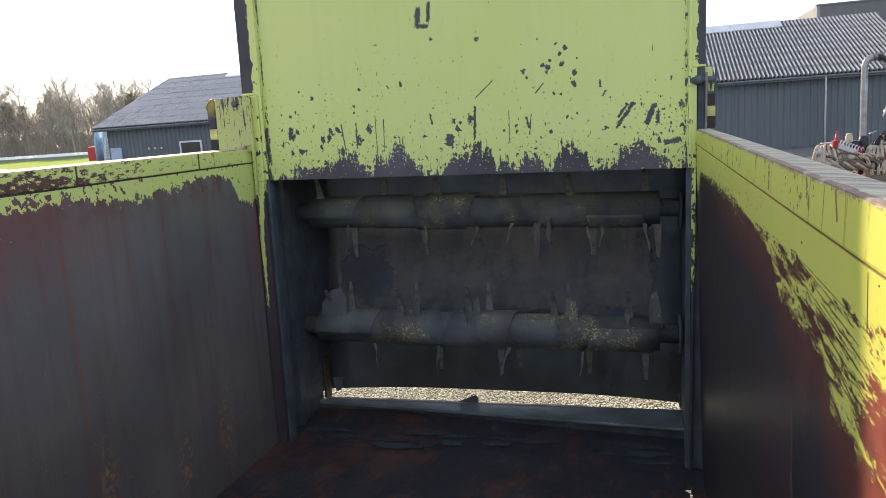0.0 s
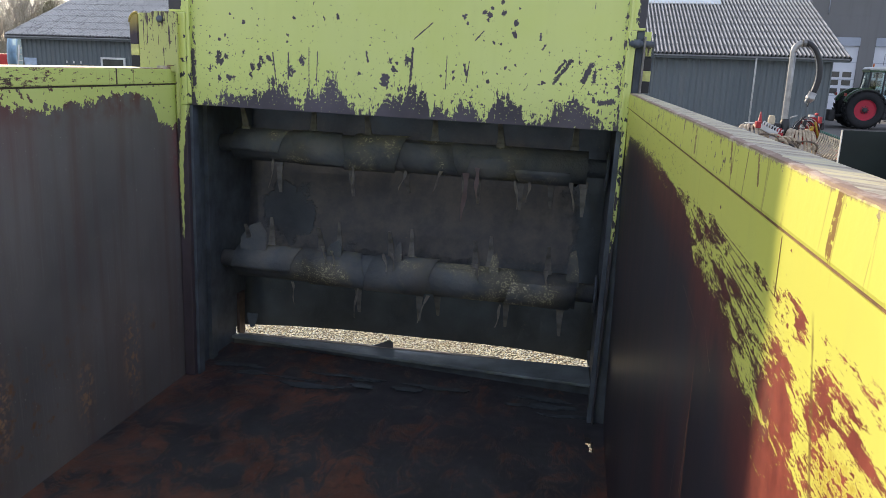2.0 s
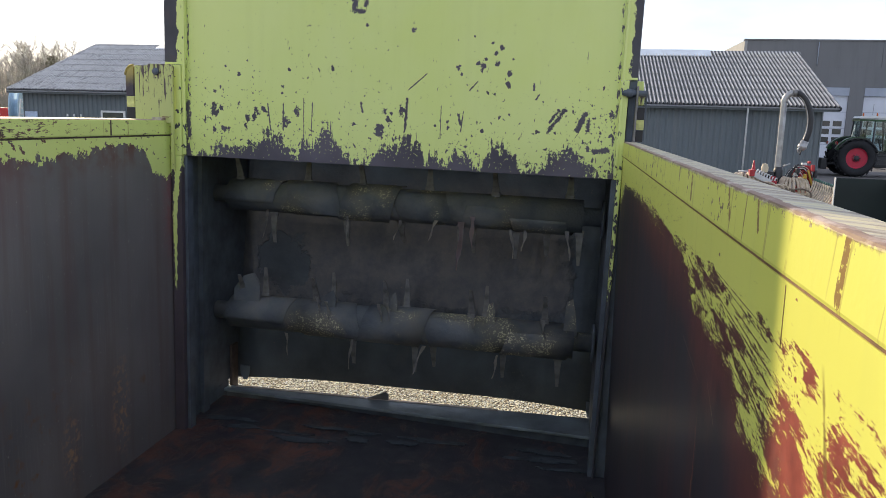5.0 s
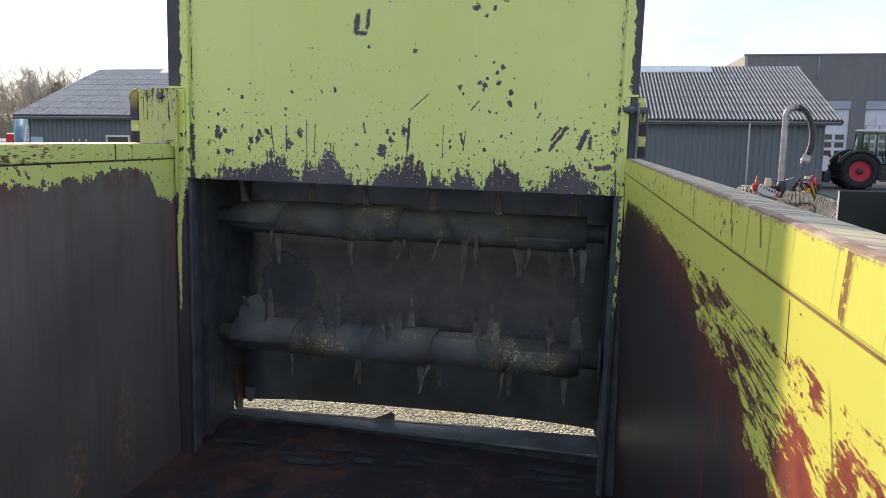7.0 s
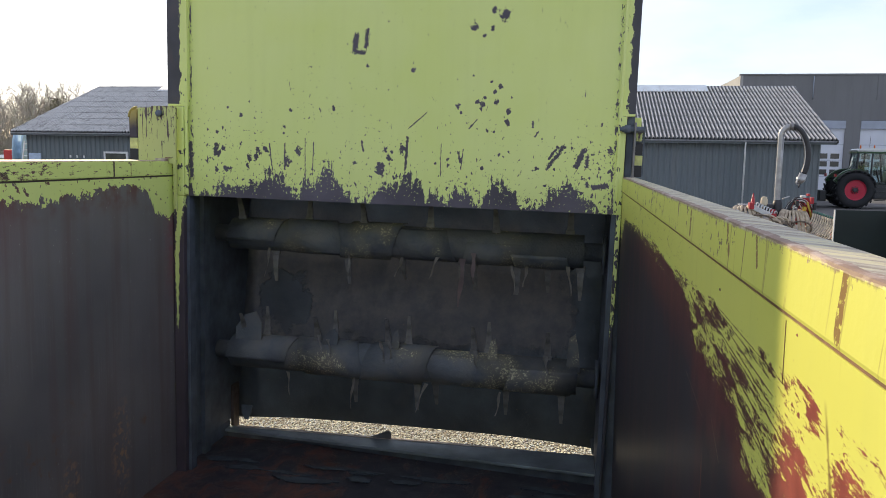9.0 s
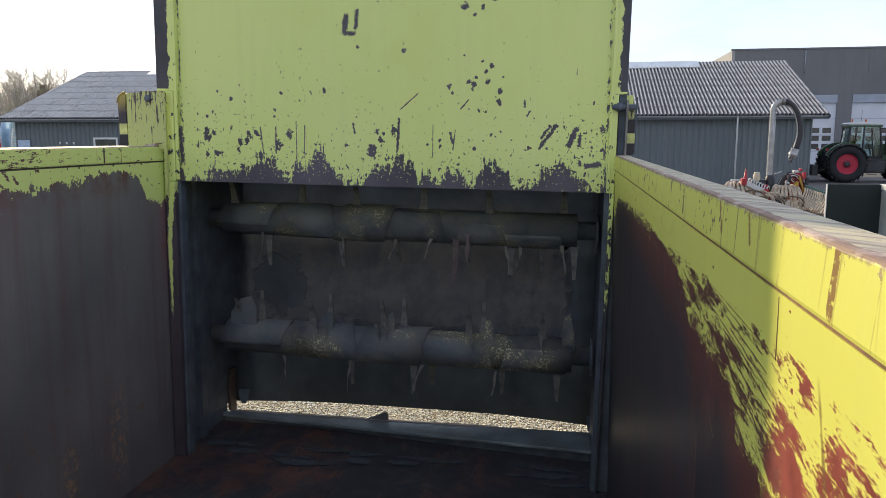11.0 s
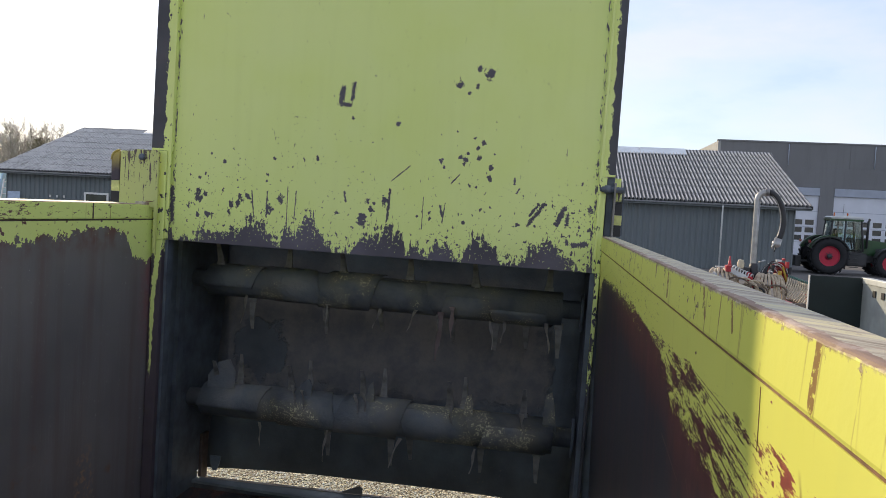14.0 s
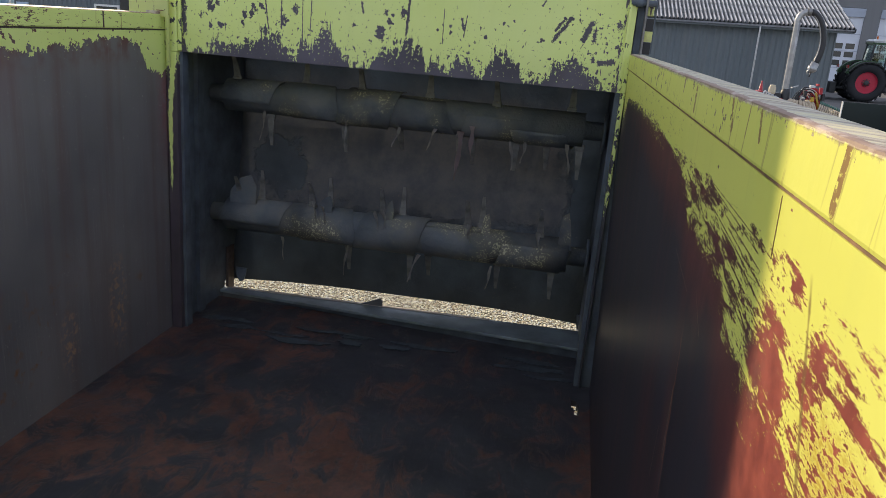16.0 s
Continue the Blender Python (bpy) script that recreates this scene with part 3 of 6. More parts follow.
def plain(name, base, rough=0.6, metal=0.0, var=0.15, scale=6.0, bump=0.1):
    g = Mat(name, rough, metal)
    n = g.noise(scale, 5)
    c = g.mix(g.step(n, 0.3, 0.7), tuple(v * (1 - var) for v in base), tuple(min(1, v * (1 + var)) for v in base))
    return g.done(c, height=g.noise(scale * 9, 4), bump=bump, dist=0.003)


def floor_material():
    g = Mat("wet_rusty_floor_steel", 0.4)
    big = g.noise(1.6, 5, 0.6)
    drag = g.noise(1.0, 8, 0.78, v=g.scaled((7.5, 4.2, 1)), dist=1.2)
    flake = g.voronoi(21.0, v=g.scaled((1, 0.8, 1)))
    rust = g.step(g.m("ADD", g.m("MULTIPLY", drag, 0.6), g.m("MULTIPLY", big, 0.4)), 0.49, 0.54)
    c = g.mix(rust, (0.036, 0.036, 0.043), g.mix(g.step(g.noise(22.0, 5, 0.7), 0.4, 0.65), (0.080, 0.044, 0.038), (0.145, 0.062, 0.045)))
    c = g.mix(g.m("MULTIPLY", g.step(flake, 0.0, 0.25, 1.0, 0.0), 0.5), c, (0.025, 0.02, 0.02))
    wet = g.step(g.noise(4.0, 4), 0.4, 0.6)
    return g.done(c, g.step(wet, 0, 1, 0.32, 0.62), height=g.m("ADD", g.noise(14.0, 5), g.m("MULTIPLY", rust, 0.4)), bump=0.35, dist=0.01)


def ground_material():
    g = Mat("yard_gravel_and_field", 0.9)
    x, y = g.x, g.y
    # yard of grey asphalt, gravel behind the spreader, grass field beyond
    a = g.mix(g.step(g.noise(0.35, 4), 0.35, 0.7), (0.14, 0.135, 0.13), (0.22, 0.21, 0.20))
    a = g.mix(g.step(g.noise(9.0, 3), 0.3, 0.7, 0.0, 0.5), a, (0.10, 0.098, 0.095))
    pe = g.voronoi(62.0, out="Color")
    grey = g.n.new("ShaderNodeSeparateColor")
    g.l.new(pe, grey.inputs[0])
    gravel = g.mix(grey.outputs[0], (0.46, 0.39, 0.24), (0.95, 0.87, 0.63))
    gravel = g.mix(g.step(g.voronoi(62.0), 0.40, 0.65), gravel, (0.10, 0.08, 0.06))
    gravel = g.mix(g.step(g.noise(3.5, 4), 0.5, 0.62, 0.0, 0.4), gravel, (0.24, 0.18, 0.10))
    near = g.step(g.m("ADD", g.m("SQRT", g.m("ADD", g.m("MULTIPLY", x, x), g.m("MULTIPLY", y, y))), g.m("MULTIPLY", g.noise(0.6, 3), 6.0)), 11.0, 14.0, 1.0, 0.0)
    c = g.mix(near, a, gravel)
    grass = g.mix(g.noise(0.12, 5), (0.20, 0.31, 0.025), (0.32, 0.42, 0.05))
    field = g.m("MULTIPLY", g.m("GREATER_THAN", y, g.m("ADD", 58.0, g.m("MULTIPLY", g.noise(0.08, 3), 6.0))), g.m("LESS_THAN", x, -30.0))
    wide = g.m("MAXIMUM", field, g.m("GREATER_THAN", g.m("ABSOLUTE", x), 90.0))
    wide = g.m("MAXIMUM", wide, g.m("GREATER_THAN", y, 95.0))
    c = g.mix(wide, c, grass)
    h = g.m("MULTIPLY", g.voronoi(38.0), near)
    g.b.inputs["Specular IOR Level"].default_value = 0.08
    return g.done(c, 0.95, height=h, bump=0.8, dist=0.03)


def concrete(name, base, scale=0.5):
    g = Mat(name, 0.85)
    c = g.mix(g.noise(scale, 5), tuple(v * 0.8 for v in base), tuple(min(1, v * 1.15) for v in base))
    c = g.mix(g.step(g.noise(1.0, 4, v=g.scaled((3, 3, 0.3))), 0.5, 0.75, 0.0, 0.3), c, tuple(v * 0.6 for v in base))
    return g.done(c, height=g.noise(scale * 30, 4), bump=0.15, dist=0.01)


def roof_material():
    g = Mat("weathered_fibre_cement", 0.38)
    c = g.mix(g.noise(0.7, 5), (0.44, 0.425, 0.40), (0.62, 0.60, 0.57))
    c = g.mix(g.step(g.noise(1.0, 4, 0.75, v=g.scaled((13.0, 6.0, 6.0))), 0.55, 0.64, 0.0, 0.7), c, (0.06, 0.056, 0.046))
    c = g.mix(g.step(g.noise(1.0, 4, 0.6, v=g.scaled((9.0, 1.2, 1.0))), 0.55, 0.66, 0.0, 0.5), c, (0.13, 0.122, 0.105))
    # shade in the furrows painted in as near-black, uneven along the sheets
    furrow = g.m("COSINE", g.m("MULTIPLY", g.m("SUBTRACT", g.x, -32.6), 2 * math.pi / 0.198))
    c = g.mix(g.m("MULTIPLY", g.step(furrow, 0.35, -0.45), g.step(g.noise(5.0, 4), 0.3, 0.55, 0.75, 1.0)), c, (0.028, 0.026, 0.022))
    return g.done(c, height=g.noise(14.0, 4), bump=0.2, dist=0.02)


def glass(name, tint=(0.75, 0.85, 0.82), rough=0.02):
    g = Mat(name, rough)
    g.b.inputs["Transmission Weight"].default_value = 1.0
    g.b.inputs["IOR"].default_value = 1.45
    return g.done(tint)


M_GATE = gate_material()
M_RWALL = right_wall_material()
M_LWALL = left_wall_material()
M_RRAIL = rail_material("worn_lime_rail_right", 0.584, 2.515, 1.010)
M_LRAIL = rail_material("worn_lime_rail_left", 0.600, 2.515, -1.068)
M_POST_L = post_material("lime_guide_left", -1.03)
M_EDGE = post_material("lime_post_edge", -3.0, 1.82)


def tapered_edge_material():
    """A strip of lime paint that thins out downwards on the dark post."""
    g = Mat("tapering_lime_edge", 0.5)
    n = g.m("MULTIPLY", g.m("SUBTRACT", g.noise(1.0, 5, 0.75, v=g.scaled((80, 80, 34))), 0.5), 0.030)
    upto = g.curve(g.z, [(0.9, -1.075), (1.42, -1.056), (1.70, -1.043), (2.07, -1.037), (2.20, -1.026), (2.30, -1.014), (2.36, -1.008)])
    inside = g.m("LESS_THAN", g.m("ADD", g.x, n), upto)
    outside = g.m("GREATER_THAN", g.m("ADD", g.x, g.m("MULTIPLY", n, 1.3)), g.m("SUBTRACT", upto, g.step(g.z, 1.75, 2.30, 0.010, 0.030)))
    whole = g.m("GREATER_THAN", g.m("ADD", g.z, g.m("MULTIPLY", n, 6.0)), 2.27)
    ends = g.m("GREATER_THAN", g.m("ADD", g.z, g.m("MULTIPLY", n, 14.0)), 1.72)
    mask = g.m("SUBTRACT", 1.0, g.m("MULTIPLY", g.m("MULTIPLY", inside, ends), g.m("MAXIMUM", outside, whole)))
    return g.done(g.mix(mask, lime_variation(g), bare_variation(g, (0.075, 0.06, 0.075))))


M_EDGE_L = tapered_edge_material()
M_POST_R = post_material("lime_guide_right", 1.012)
M_LIME = paint_material("chipped_lime_paint", LIME, 0.66)
M_RUNS = runs_material()
M_DARK = plain("dark_bare_steel", (0.082, 0.100, 0.126), 0.6, 0.0, 0.4, 9.0, 0.2)
M_BLACK = plain("black_rubber", (0.018, 0.018, 0.02), 0.7, 0.0, 0.2, 8.0)
M_FLOOR = floor_material()
M_TAPE_Y = plain("pale_yellow_marker_tape", (0.58, 0.60, 0.22), 0.5, 0.0, 0.3, 30.0)
M_TAPE_K = plain("black_marker_tape", (0.02, 0.02, 0.024), 0.5)
M_STEEL = plain("worn_grey_steel", (0.20, 0.195, 0.19), 0.45, 0.6, 0.3, 12.0)
M_WELD = plain("rusted_weld", (0.20, 0.105, 0.055), 0.7, 0.0, 0.4, 40.0)
M_GROUND = ground_material()
M_ROOF = roof_material()


# ---- mesh helpers ----
def bm_box(x0, x1, y0, y1, z0, z1, bevel=0.0, bm=None):
    bm = bm or bmesh.new()
    vs = [bm.verts.new(p) for p in ((x0, y0, z0), (x1, y0, z0), (x1, y1, z0), (x0, y1, z0), (x0, y0, z1), (x1, y0, z1), (x1, y1, z1), (x0, y1, z1))]
    fs = [bm.faces.new([vs[i] for i in q]) for q in ((3, 2, 1, 0), (4, 5, 6, 7), (0, 1, 5, 4), (1, 2, 6, 5), (2, 3, 7, 6), (3, 0, 4, 7))]
    if bevel:
        bmesh.ops.bevel(bm, geom=list({e for f in fs for e in f.edges}), offset=bevel, segments=2, profile=0.6, affect="EDGES")
    return bm


def bm_tube(points, radius, sides=10, bm=None, cap=True):
    """A round bar along points; radius a number or one per point."""
    bm = bm or bmesh.new()
    pts = [Vector(p) for p in points]
    rad = radius if isinstance(radius, (list, tuple)) else [radius] * len(pts)
    rings = []
    ref = None
    for i, p in enumerate(pts):
        d = (pts[min(i + 1, len(pts) - 1)] - pts[max(i - 1, 0)]).normalized()
        if ref is None:
            ref = d.orthogonal().normalized()
        ref = (ref - d * ref.dot(d)).normalized()
        side = d.cross(ref)
        rings.append([bm.verts.new(p + rad[i] * (math.cos(a) * ref + math.sin(a) * side)) for a in (2 * math.pi * k / sides for k in range(sides))])
    for a, b in zip(rings, rings[1:]):
        for k in range(sides):
            f = bm.faces.new((a[k], a[(k + 1) % sides], b[(k + 1) % sides], b[k]))
            f.smooth = True
    if cap:
        bm.faces.new(list(reversed(rings[0])))
        bm.faces.new(rings[-1])
    return bm


def bm_lathe(profile, sides=32, axis="Y", bm=None, ring_shape=False):
    """Turns (radius, offset) pairs round an axis through the origin."""
    bm = bm or bmesh.new()
    rings = []
    for r, o in profile:
        ring = []
        for k in range(sides):
            a = 2 * math.pi * k / sides
            c, s = r * math.cos(a), r * math.sin(a)
            ring.append(bm.verts.new((c, o, s) if axis == "Y" else (o, c, s) if axis == "X" else (c, s, o)))
        rings.append(ring)
    for a, b in zip(rings, rings[1:]):
        for k in range(sides):
            f = bm.faces.new((a[k], a[(k + 1) % sides], b[(k + 1) % sides], b[k]))
            f.smooth = True
    if ring_shape:
        for k in range(sides):
            bm.faces.new((rings[-1][k], rings[-1][(k + 1) % sides], rings[0][(k + 1) % sides], rings[0][k]))
    else:
        bm.faces.new(list(reversed(rings[0])))
        bm.faces.new(rings[-1])
    bmesh.ops.recalc_face_normals(bm, faces=bm.faces)
    return bm


def bm_plate(outline, thick, axis="Y", at=0.0, bm=None, bevel=0.0):
    """A flat plate: an outline of two coordinates, given thickness along an axis."""
    bm = bm or bmesh.new()

    def put(a, b, o):
        return (a, o, b) if axis == "Y" else (o, a, b) if axis == "X" else (a, b, o)
    lo = [bm.verts.new(put(a, b, at)) for a, b in outline]
    hi = [bm.verts.new(put(a, b, at + thick)) for a, b in outline]
    new_faces = [bm.faces.new(lo), bm.faces.new(list(reversed(hi)))]
    n = len(outline)
    new_faces += [bm.faces.new((lo[i], hi[i], hi[(i + 1) % n], lo[(i + 1) % n])) for i in range(n)]
    bmesh.ops.recalc_face_normals(bm, faces=new_faces)
    if bevel:
        bmesh.ops.bevel(bm, geom=list({e for f in new_faces[:2] for e in f.edges}), offset=bevel, segments=2, affect="EDGES")
    return bm


def mesh_of(name, bm, material):
    me = bpy.data.meshes.new(name)
    bm.to_mesh(me)
    bm.free()
    for m in material if isinstance(material, (list, tuple)) else [material]:
        me.materials.append(m)
    return me


def part(name, bm, material, parent, label=""):
    ob = new(name, mesh_of(name, bm, material))
    ob.parent = parent
    return tagged(ob, label)


def share(name, me, parent, m):
    """Another part on the same mesh, at the pose m within its parent."""
    ob = new(name, me)
    ob.parent = parent
    ob.matrix_basis = m
    return ob


def thing(name, bm, material, label, category, group="", kind="", m=None):
    ob = new(name, mesh_of(name, bm, material))
    if m is not None:
        ob.matrix_basis = m
    return tagged(ob, label, category, group, kind)


def base(name, label, category, m=None, group="", kind=""):
    ob = new(name)
    ob.empty_display_size = 0.2
    if m is not None:
        ob.matrix_basis = m
    return tagged(ob, label, category, group, kind)


def arc(c, r, a0, a1, n, plane="XZ"):
    out = []
    for i in range(n + 1):
        a = radians(a0 + (a1 - a0) * i / n)
        u, v = r * math.cos(a), r * math.sin(a)
        out.append((c[0] + u, c[1], c[2] + v) if plane == "XZ" else (c[0] + u, c[1] + v, c[2]) if plane == "XY" else (c[0], c[1] + u, c[2] + v))
    return out


def bezier(p0, p1, p2, p3, n):
    p0, p1, p2, p3 = map(Vector, (p0, p1, p2, p3))
    return [(1 - t) ** 3 * p0 + 3 * (1 - t) ** 2 * t * p1 + 3 * (1 - t) * t * t * p2 + t ** 3 * p3 for t in (i / n for i in range(n + 1))]


# ---- the ground ----
bm = bmesh.new()
xs = [-900, -400, -200, -120, -80, -50, -30, -15, -6, 0, 6, 15, 30, 60, 120, 400, 900]
ys = [-600, -200, -60, -20, -8, 0, 4, 8, 15, 30, 60, 100, 160, 300, 600, 1500]
grid = [[bm.verts.new((x, y, 0)) for x in xs] for y in ys]
for a, b in zip(grid, grid[1:]):
    for i in range(len(xs) - 1):
        bm.faces.new((a[i], a[i + 1], b[i + 1], b[i]))
thing("ground", bm, M_GROUND, "flat farm yard of pale gravel and asphalt with green field", "ground", kind="structure")

# ---- the manure spreader whose box the camera looks into ----
XL, XR = -1.07, 1.012          # inner faces of the side walls
YF, YB = -4.3, 0.80   # front wall, back of the beater hood
ZF, ZT = 0.98, 2.515           # floor and wall tops
spreader = base("manure_spreader", "lime green manure spreader with worn box and raised tailgate", "manure spreader", LEAN)

M_SEAM = plain("dark_brown_seam", (0.075, 0.055, 0.048), 0.7, 0.0, 0.35, 30.0)
# floor with a small rusted hole by the right wall
bm = bm_box(XL, 0.966, YF, 0.46, ZF - 0.03, ZF)
bm_box(0.966, XR + 0.06, YF, -0.285, ZF - 0.03, ZF, bm=bm)
bm_box(0.966, XR + 0.06, -0.150, 0.46, ZF - 0.03, ZF, bm=bm)
bm_box(1.003, XR + 0.06, -0.285, -0.150, ZF - 0.03, ZF, bm=bm)
bm_box(0.966, 0.978, -0.285, -0.222, ZF - 0.03, ZF, bm=bm)
bm_box(0.978, 0.983, -0.262, -0.240, ZF - 0.03, ZF, bm=bm)
bm_box(0.992, 1.003, -0.190, -0.150, ZF - 0.03, ZF, bm=bm)
bm_box(0.997, 1.003, -0.232, -0.205, ZF - 0.03, ZF, bm=bm)
part("floor_plate", bm, M_FLOOR, spreader, "wet dark rusty steel floor with patches of scale")

# right wall: panels with a weld seam, top rail with a wide flange
# the sheet stands a little further out at the floor than at the rail
bm = bm_box(XR, XR + 0.045, YF, 0.05, ZF - 0.05, 2.4494)
for q in bm.verts:
    q.co.x += (2.4488 - q.co.z) * 0.026
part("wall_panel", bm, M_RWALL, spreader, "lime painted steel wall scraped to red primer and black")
part("wall_backing", bm_box(XR + 0.001, XR + 0.05, YF, 0.0, 2.4497, 2.4523), M_WELD, spreader)
part("top_rail", bm_box(XR - 0.002, XR + 0.055, YF, 0.0, 2.4526, ZT, 0.0045), M_RRAIL, spreader, "lime top rail with rusty worn upper flange")
bm = bmesh.new()
for k in range(26):
    z = 2.446 - k * 0.0023
    bm_box(XR - 0.0005, XR + 0.002, -2.5990 - 0.0003 * ((k * 7) % 3), -2.598, z - 0.0023, z, bm=bm)
for q in bm.verts:
    q.co.x += (2.4488 - q.co.z) * 0.026
part("weld_seam", bm, M_WELD, spreader)
for y in (-3.5, -1.2):
    part("wall_rib", bm_box(XR + 0.05, XR + 0.12, y - 0.05, y + 0.05, ZF - 0.1, 2.44, 0.008), M_LIME, spreader)

# left wall
part("wall_panel", bm_box(XL - 0.045, XL, YF, 0.05, ZF - 0.05, 2.440), M_LWALL, spreader, "steel wall with lime strip above dark stained sheet")
part("wall_backing", bm_box(XL - 0.05, XL - 0.002, YF, 0.05, 2.4405, 2.446), M_SEAM, spreader)
part("top_rail", bm_box(XL - 0.16, XL + 0.003, YF, -0.095, 2.4465, ZT, 0.006), M_LRAIL, spreader, "lime top rail with bright worn upper flange")
part("top_rail", bm_box(XL - 0.05, XL + 0.001, -0.095, 0.05, 2.4465, ZT + 0.01, 0.004), M_LRAIL, spreader)
for y in (-0.487, -1.22):
    part("weld_seam", bm_box(XL + 0.001, XL + 0.0055, y - 0.003, y + 0.003, 2.449, 2.512), M_SEAM, spreader)
for y in (-3.5, -1.6):
    part("wall_rib", bm_box(XL - 0.12, XL - 0.05, y - 0.05, y + 0.05, ZF - 0.1, 2.44, 0.008), M_LIME, spreader)

# front wall behind the camera
part("front_wall", bm_box(XL - 0.05, XR + 0.05, YF - 0.05, YF, ZF - 0.05, 2.30, 0.008), M_LIME, spreader)

# tailgate, slid up in its guides
GL, GR, GB, GT = -1.002, 0.9785, 2.352, 3.86
gate = part("tailgate", bm_box(GL, GR, 0.0, 0.006, GB, GT), M_GATE, spreader, "raised lime tailgate, paint flaked to bare steel along its lower edge")
part("gate_fold", bm_box(GL, GR, 0.0065, 0.05, GB, GB + 0.006), M_DARK, gate)
part("gate_fold", bm_box(GL, GR, 0.0065, 0.06, GT - 0.006, GT), M_LIME, gate)
for x in (-0.55, 0.0, 0.55):
    part("gate_stiffener", bm_box(x - 0.03, x + 0.03, 0.0065, 0.05, GB + 0.02, GT - 0.02, 0.005), M_LIME, gate)

# guides: left and right
part("gate_guide", bm_box(-1.095, -0.989, -0.016, -0.002, 2.77, 3.90, 0.003), M_POST_L, spreader, "lime guide rail with bare dark outer edge")
part("gate_guide", bm_box(-1.095, -1.06, -0.002, 0.07, 2.45, 3.90, 0.003), M_DARK, spreader)
part("guide_lip", bm_box(-1.006, -0.990, -0.026, -0.0165, 2.36, 3.90, 0.003), M_POST_L, spreader)
part("corner_post", bm_box(-1.066, -1.008, -0.030, 0.05, 2.352, 2.768, 0.006), M_POST_L, spreader, "lime corner post worn dark towards the floor")
part("post_edge", bm_box(-1.066, -1.012, -0.030, 0.05, ZF, 2.3515, 0.006), M_EDGE_L, spreader, "lower corner post with a strip of lime along its edge")
part("guide_channel", bm_box(-1.0115, -0.996, -0.004, 0.05, ZF, 2.351, 0.002), M_DARK, spreader)
part("gate_guide", bm_box(0.975, 1.046, -0.016, -0.002, 2.77, 3.90, 0.003), M_POST_R, spreader, "lime guide rail with bare dark outer edge")
part("gate_guide", bm_box(1.015, 1.046, -0.002, 0.07, 2.45, 3.90, 0.003), M_DARK, spreader)
part("guide_lip", bm_box(0.980, 0.993, -0.026, -0.0165, 2.36, 3.90, 0.003), M_POST_R, spreader)
part("corner_post", bm_box(0.979, 1.0125, -0.022, 0.05, 2.352, 2.768, 0.005), M_POST_R, spreader, "lime corner post worn dark towards the floor")
edge = bm_box(0.993, 1.0125, -0.022, 0.05, ZF, 2.3515, 0.004)
for q in edge.verts:
    if q.co.x > 1.0:
        q.co.x -= 0.008 * (2.3515 - q.co.z)
part("post_edge", edge, M_EDGE, spreader, "narrow lime post edge worn dark towards the floor")
part("post_wedge", bm_plate([(1.0, 0.982), (1.052, 0.982), (1.0155, 2.35), (1.0, 2.35)], 0.045, "Y", 0.003), M_DARK, spreader)
part("guide_channel", bm_box(0.972, 0.9925, -0.002, 0.05, ZF, 2.351, 0.002), M_DARK, spreader)

# bracket of the left side: rounded plate, marker tape, bolt
out = [(-1.222, 2.50), (-1.045, 2.50), (-1.045, 2.30), (-1.030, 2.28), (-1.030, 2.755), (-1.036, 2.768), (-1.15, 2.766), (-1.16, 2.758), (-1.215, 2.757), (-1.222, 2.75)]
brk = part("gate_bracket", bm_plate(out, 0.014, "Y", -0.062, bevel=0.002), M_RUNS, spreader, "lime bracket plate with runs of bare steel")
bm = bm_box(-1.268, -1.224, -0.058, 0.03, 2.515, 2.565, 0.003)
part("marker_band", bm, M_TAPE_K, brk)
part("marker_band", bm_box(-1.266, -1.226, -0.060, 0.03, 2.566, 2.616, 0.003), M_TAPE_Y, brk, "yellow marker tape")
curl = [(-1.268, 2.617), (-1.226, 2.617), (-1.228, 2.70), (-1.224, 2.752), (-1.250, 2.757), (-1.264, 2.745), (-1.270, 2.70)]
g = Mat("faded_amber_tape", 0.45)
fade = g.m("ADD", g.z, g.m("MULTIPLY", g.m("SUBTRACT", g.noise(30.0, 4), 0.5), 0.05))
M_TAPE_A = g.done(g.mix(g.step(fade, 2.66, 2.745), (0.045, 0.035, 0.05), (0.42, 0.34, 0.09)))
part("marker_band", bm_plate(curl, 0.09, "Y", -0.06, bevel=0.003), M_TAPE_A, brk, "faded amber marker tape")
bm = bm_tube(arc((-1.225, 0.0, 2.715), 0.044, 92, 185, 8), 0.005, 6)
bmesh.ops.transform(bm, matrix=Matrix.Translation((0, -0.06, 0)), verts=bm.verts)
part("lip", bm, M_TAPE_A, brk, "worn amber rolled lip")
bm = bm_lathe([(0.0, -0.014), (0.013, -0.014), (0.016, -0.008), (0.016, 0.0)], 12, "Y")
bmesh.ops.transform(bm, matrix=Matrix.Translation((-1.112, -0.062, 2.732)), verts=bm.verts)
part("bolt", bm, M_DARK, brk)
part("plate_seam", bm_box(-1.085, -1.052, -0.0655, -0.0615, 2.526, 2.530), M_WELD, brk)

# latch of the right side: side plate on edge, pin, marker tape
lat = part("gate_latch", bm_box(1.043, 1.052, -0.05, 0.035, 2.50, 2.745, 0.003), M_STEEL, spreader, "steel latch plate with pin beside the guide")
part("latch_block", bm_box(0.992, 1.075, 0.012, 0.06, 2.722, 2.768, 0.004), M_LIME, lat)
part("latch_block", bm_box(1.054, 1.080, -0.005, 0.05, 2.668, 2.712, 0.003), M_RUNS, lat)
part("marker_band", bm_box(1.053, 1.085, -0.01, 0.05, 2.609, 2.659, 0.002), M_TAPE_K, lat)
part("marker_band", bm_box(1.053, 1.086, -0.012, 0.05, 2.566, 2.608, 0.002), M_TAPE_Y, lat, "yellow marker tape")
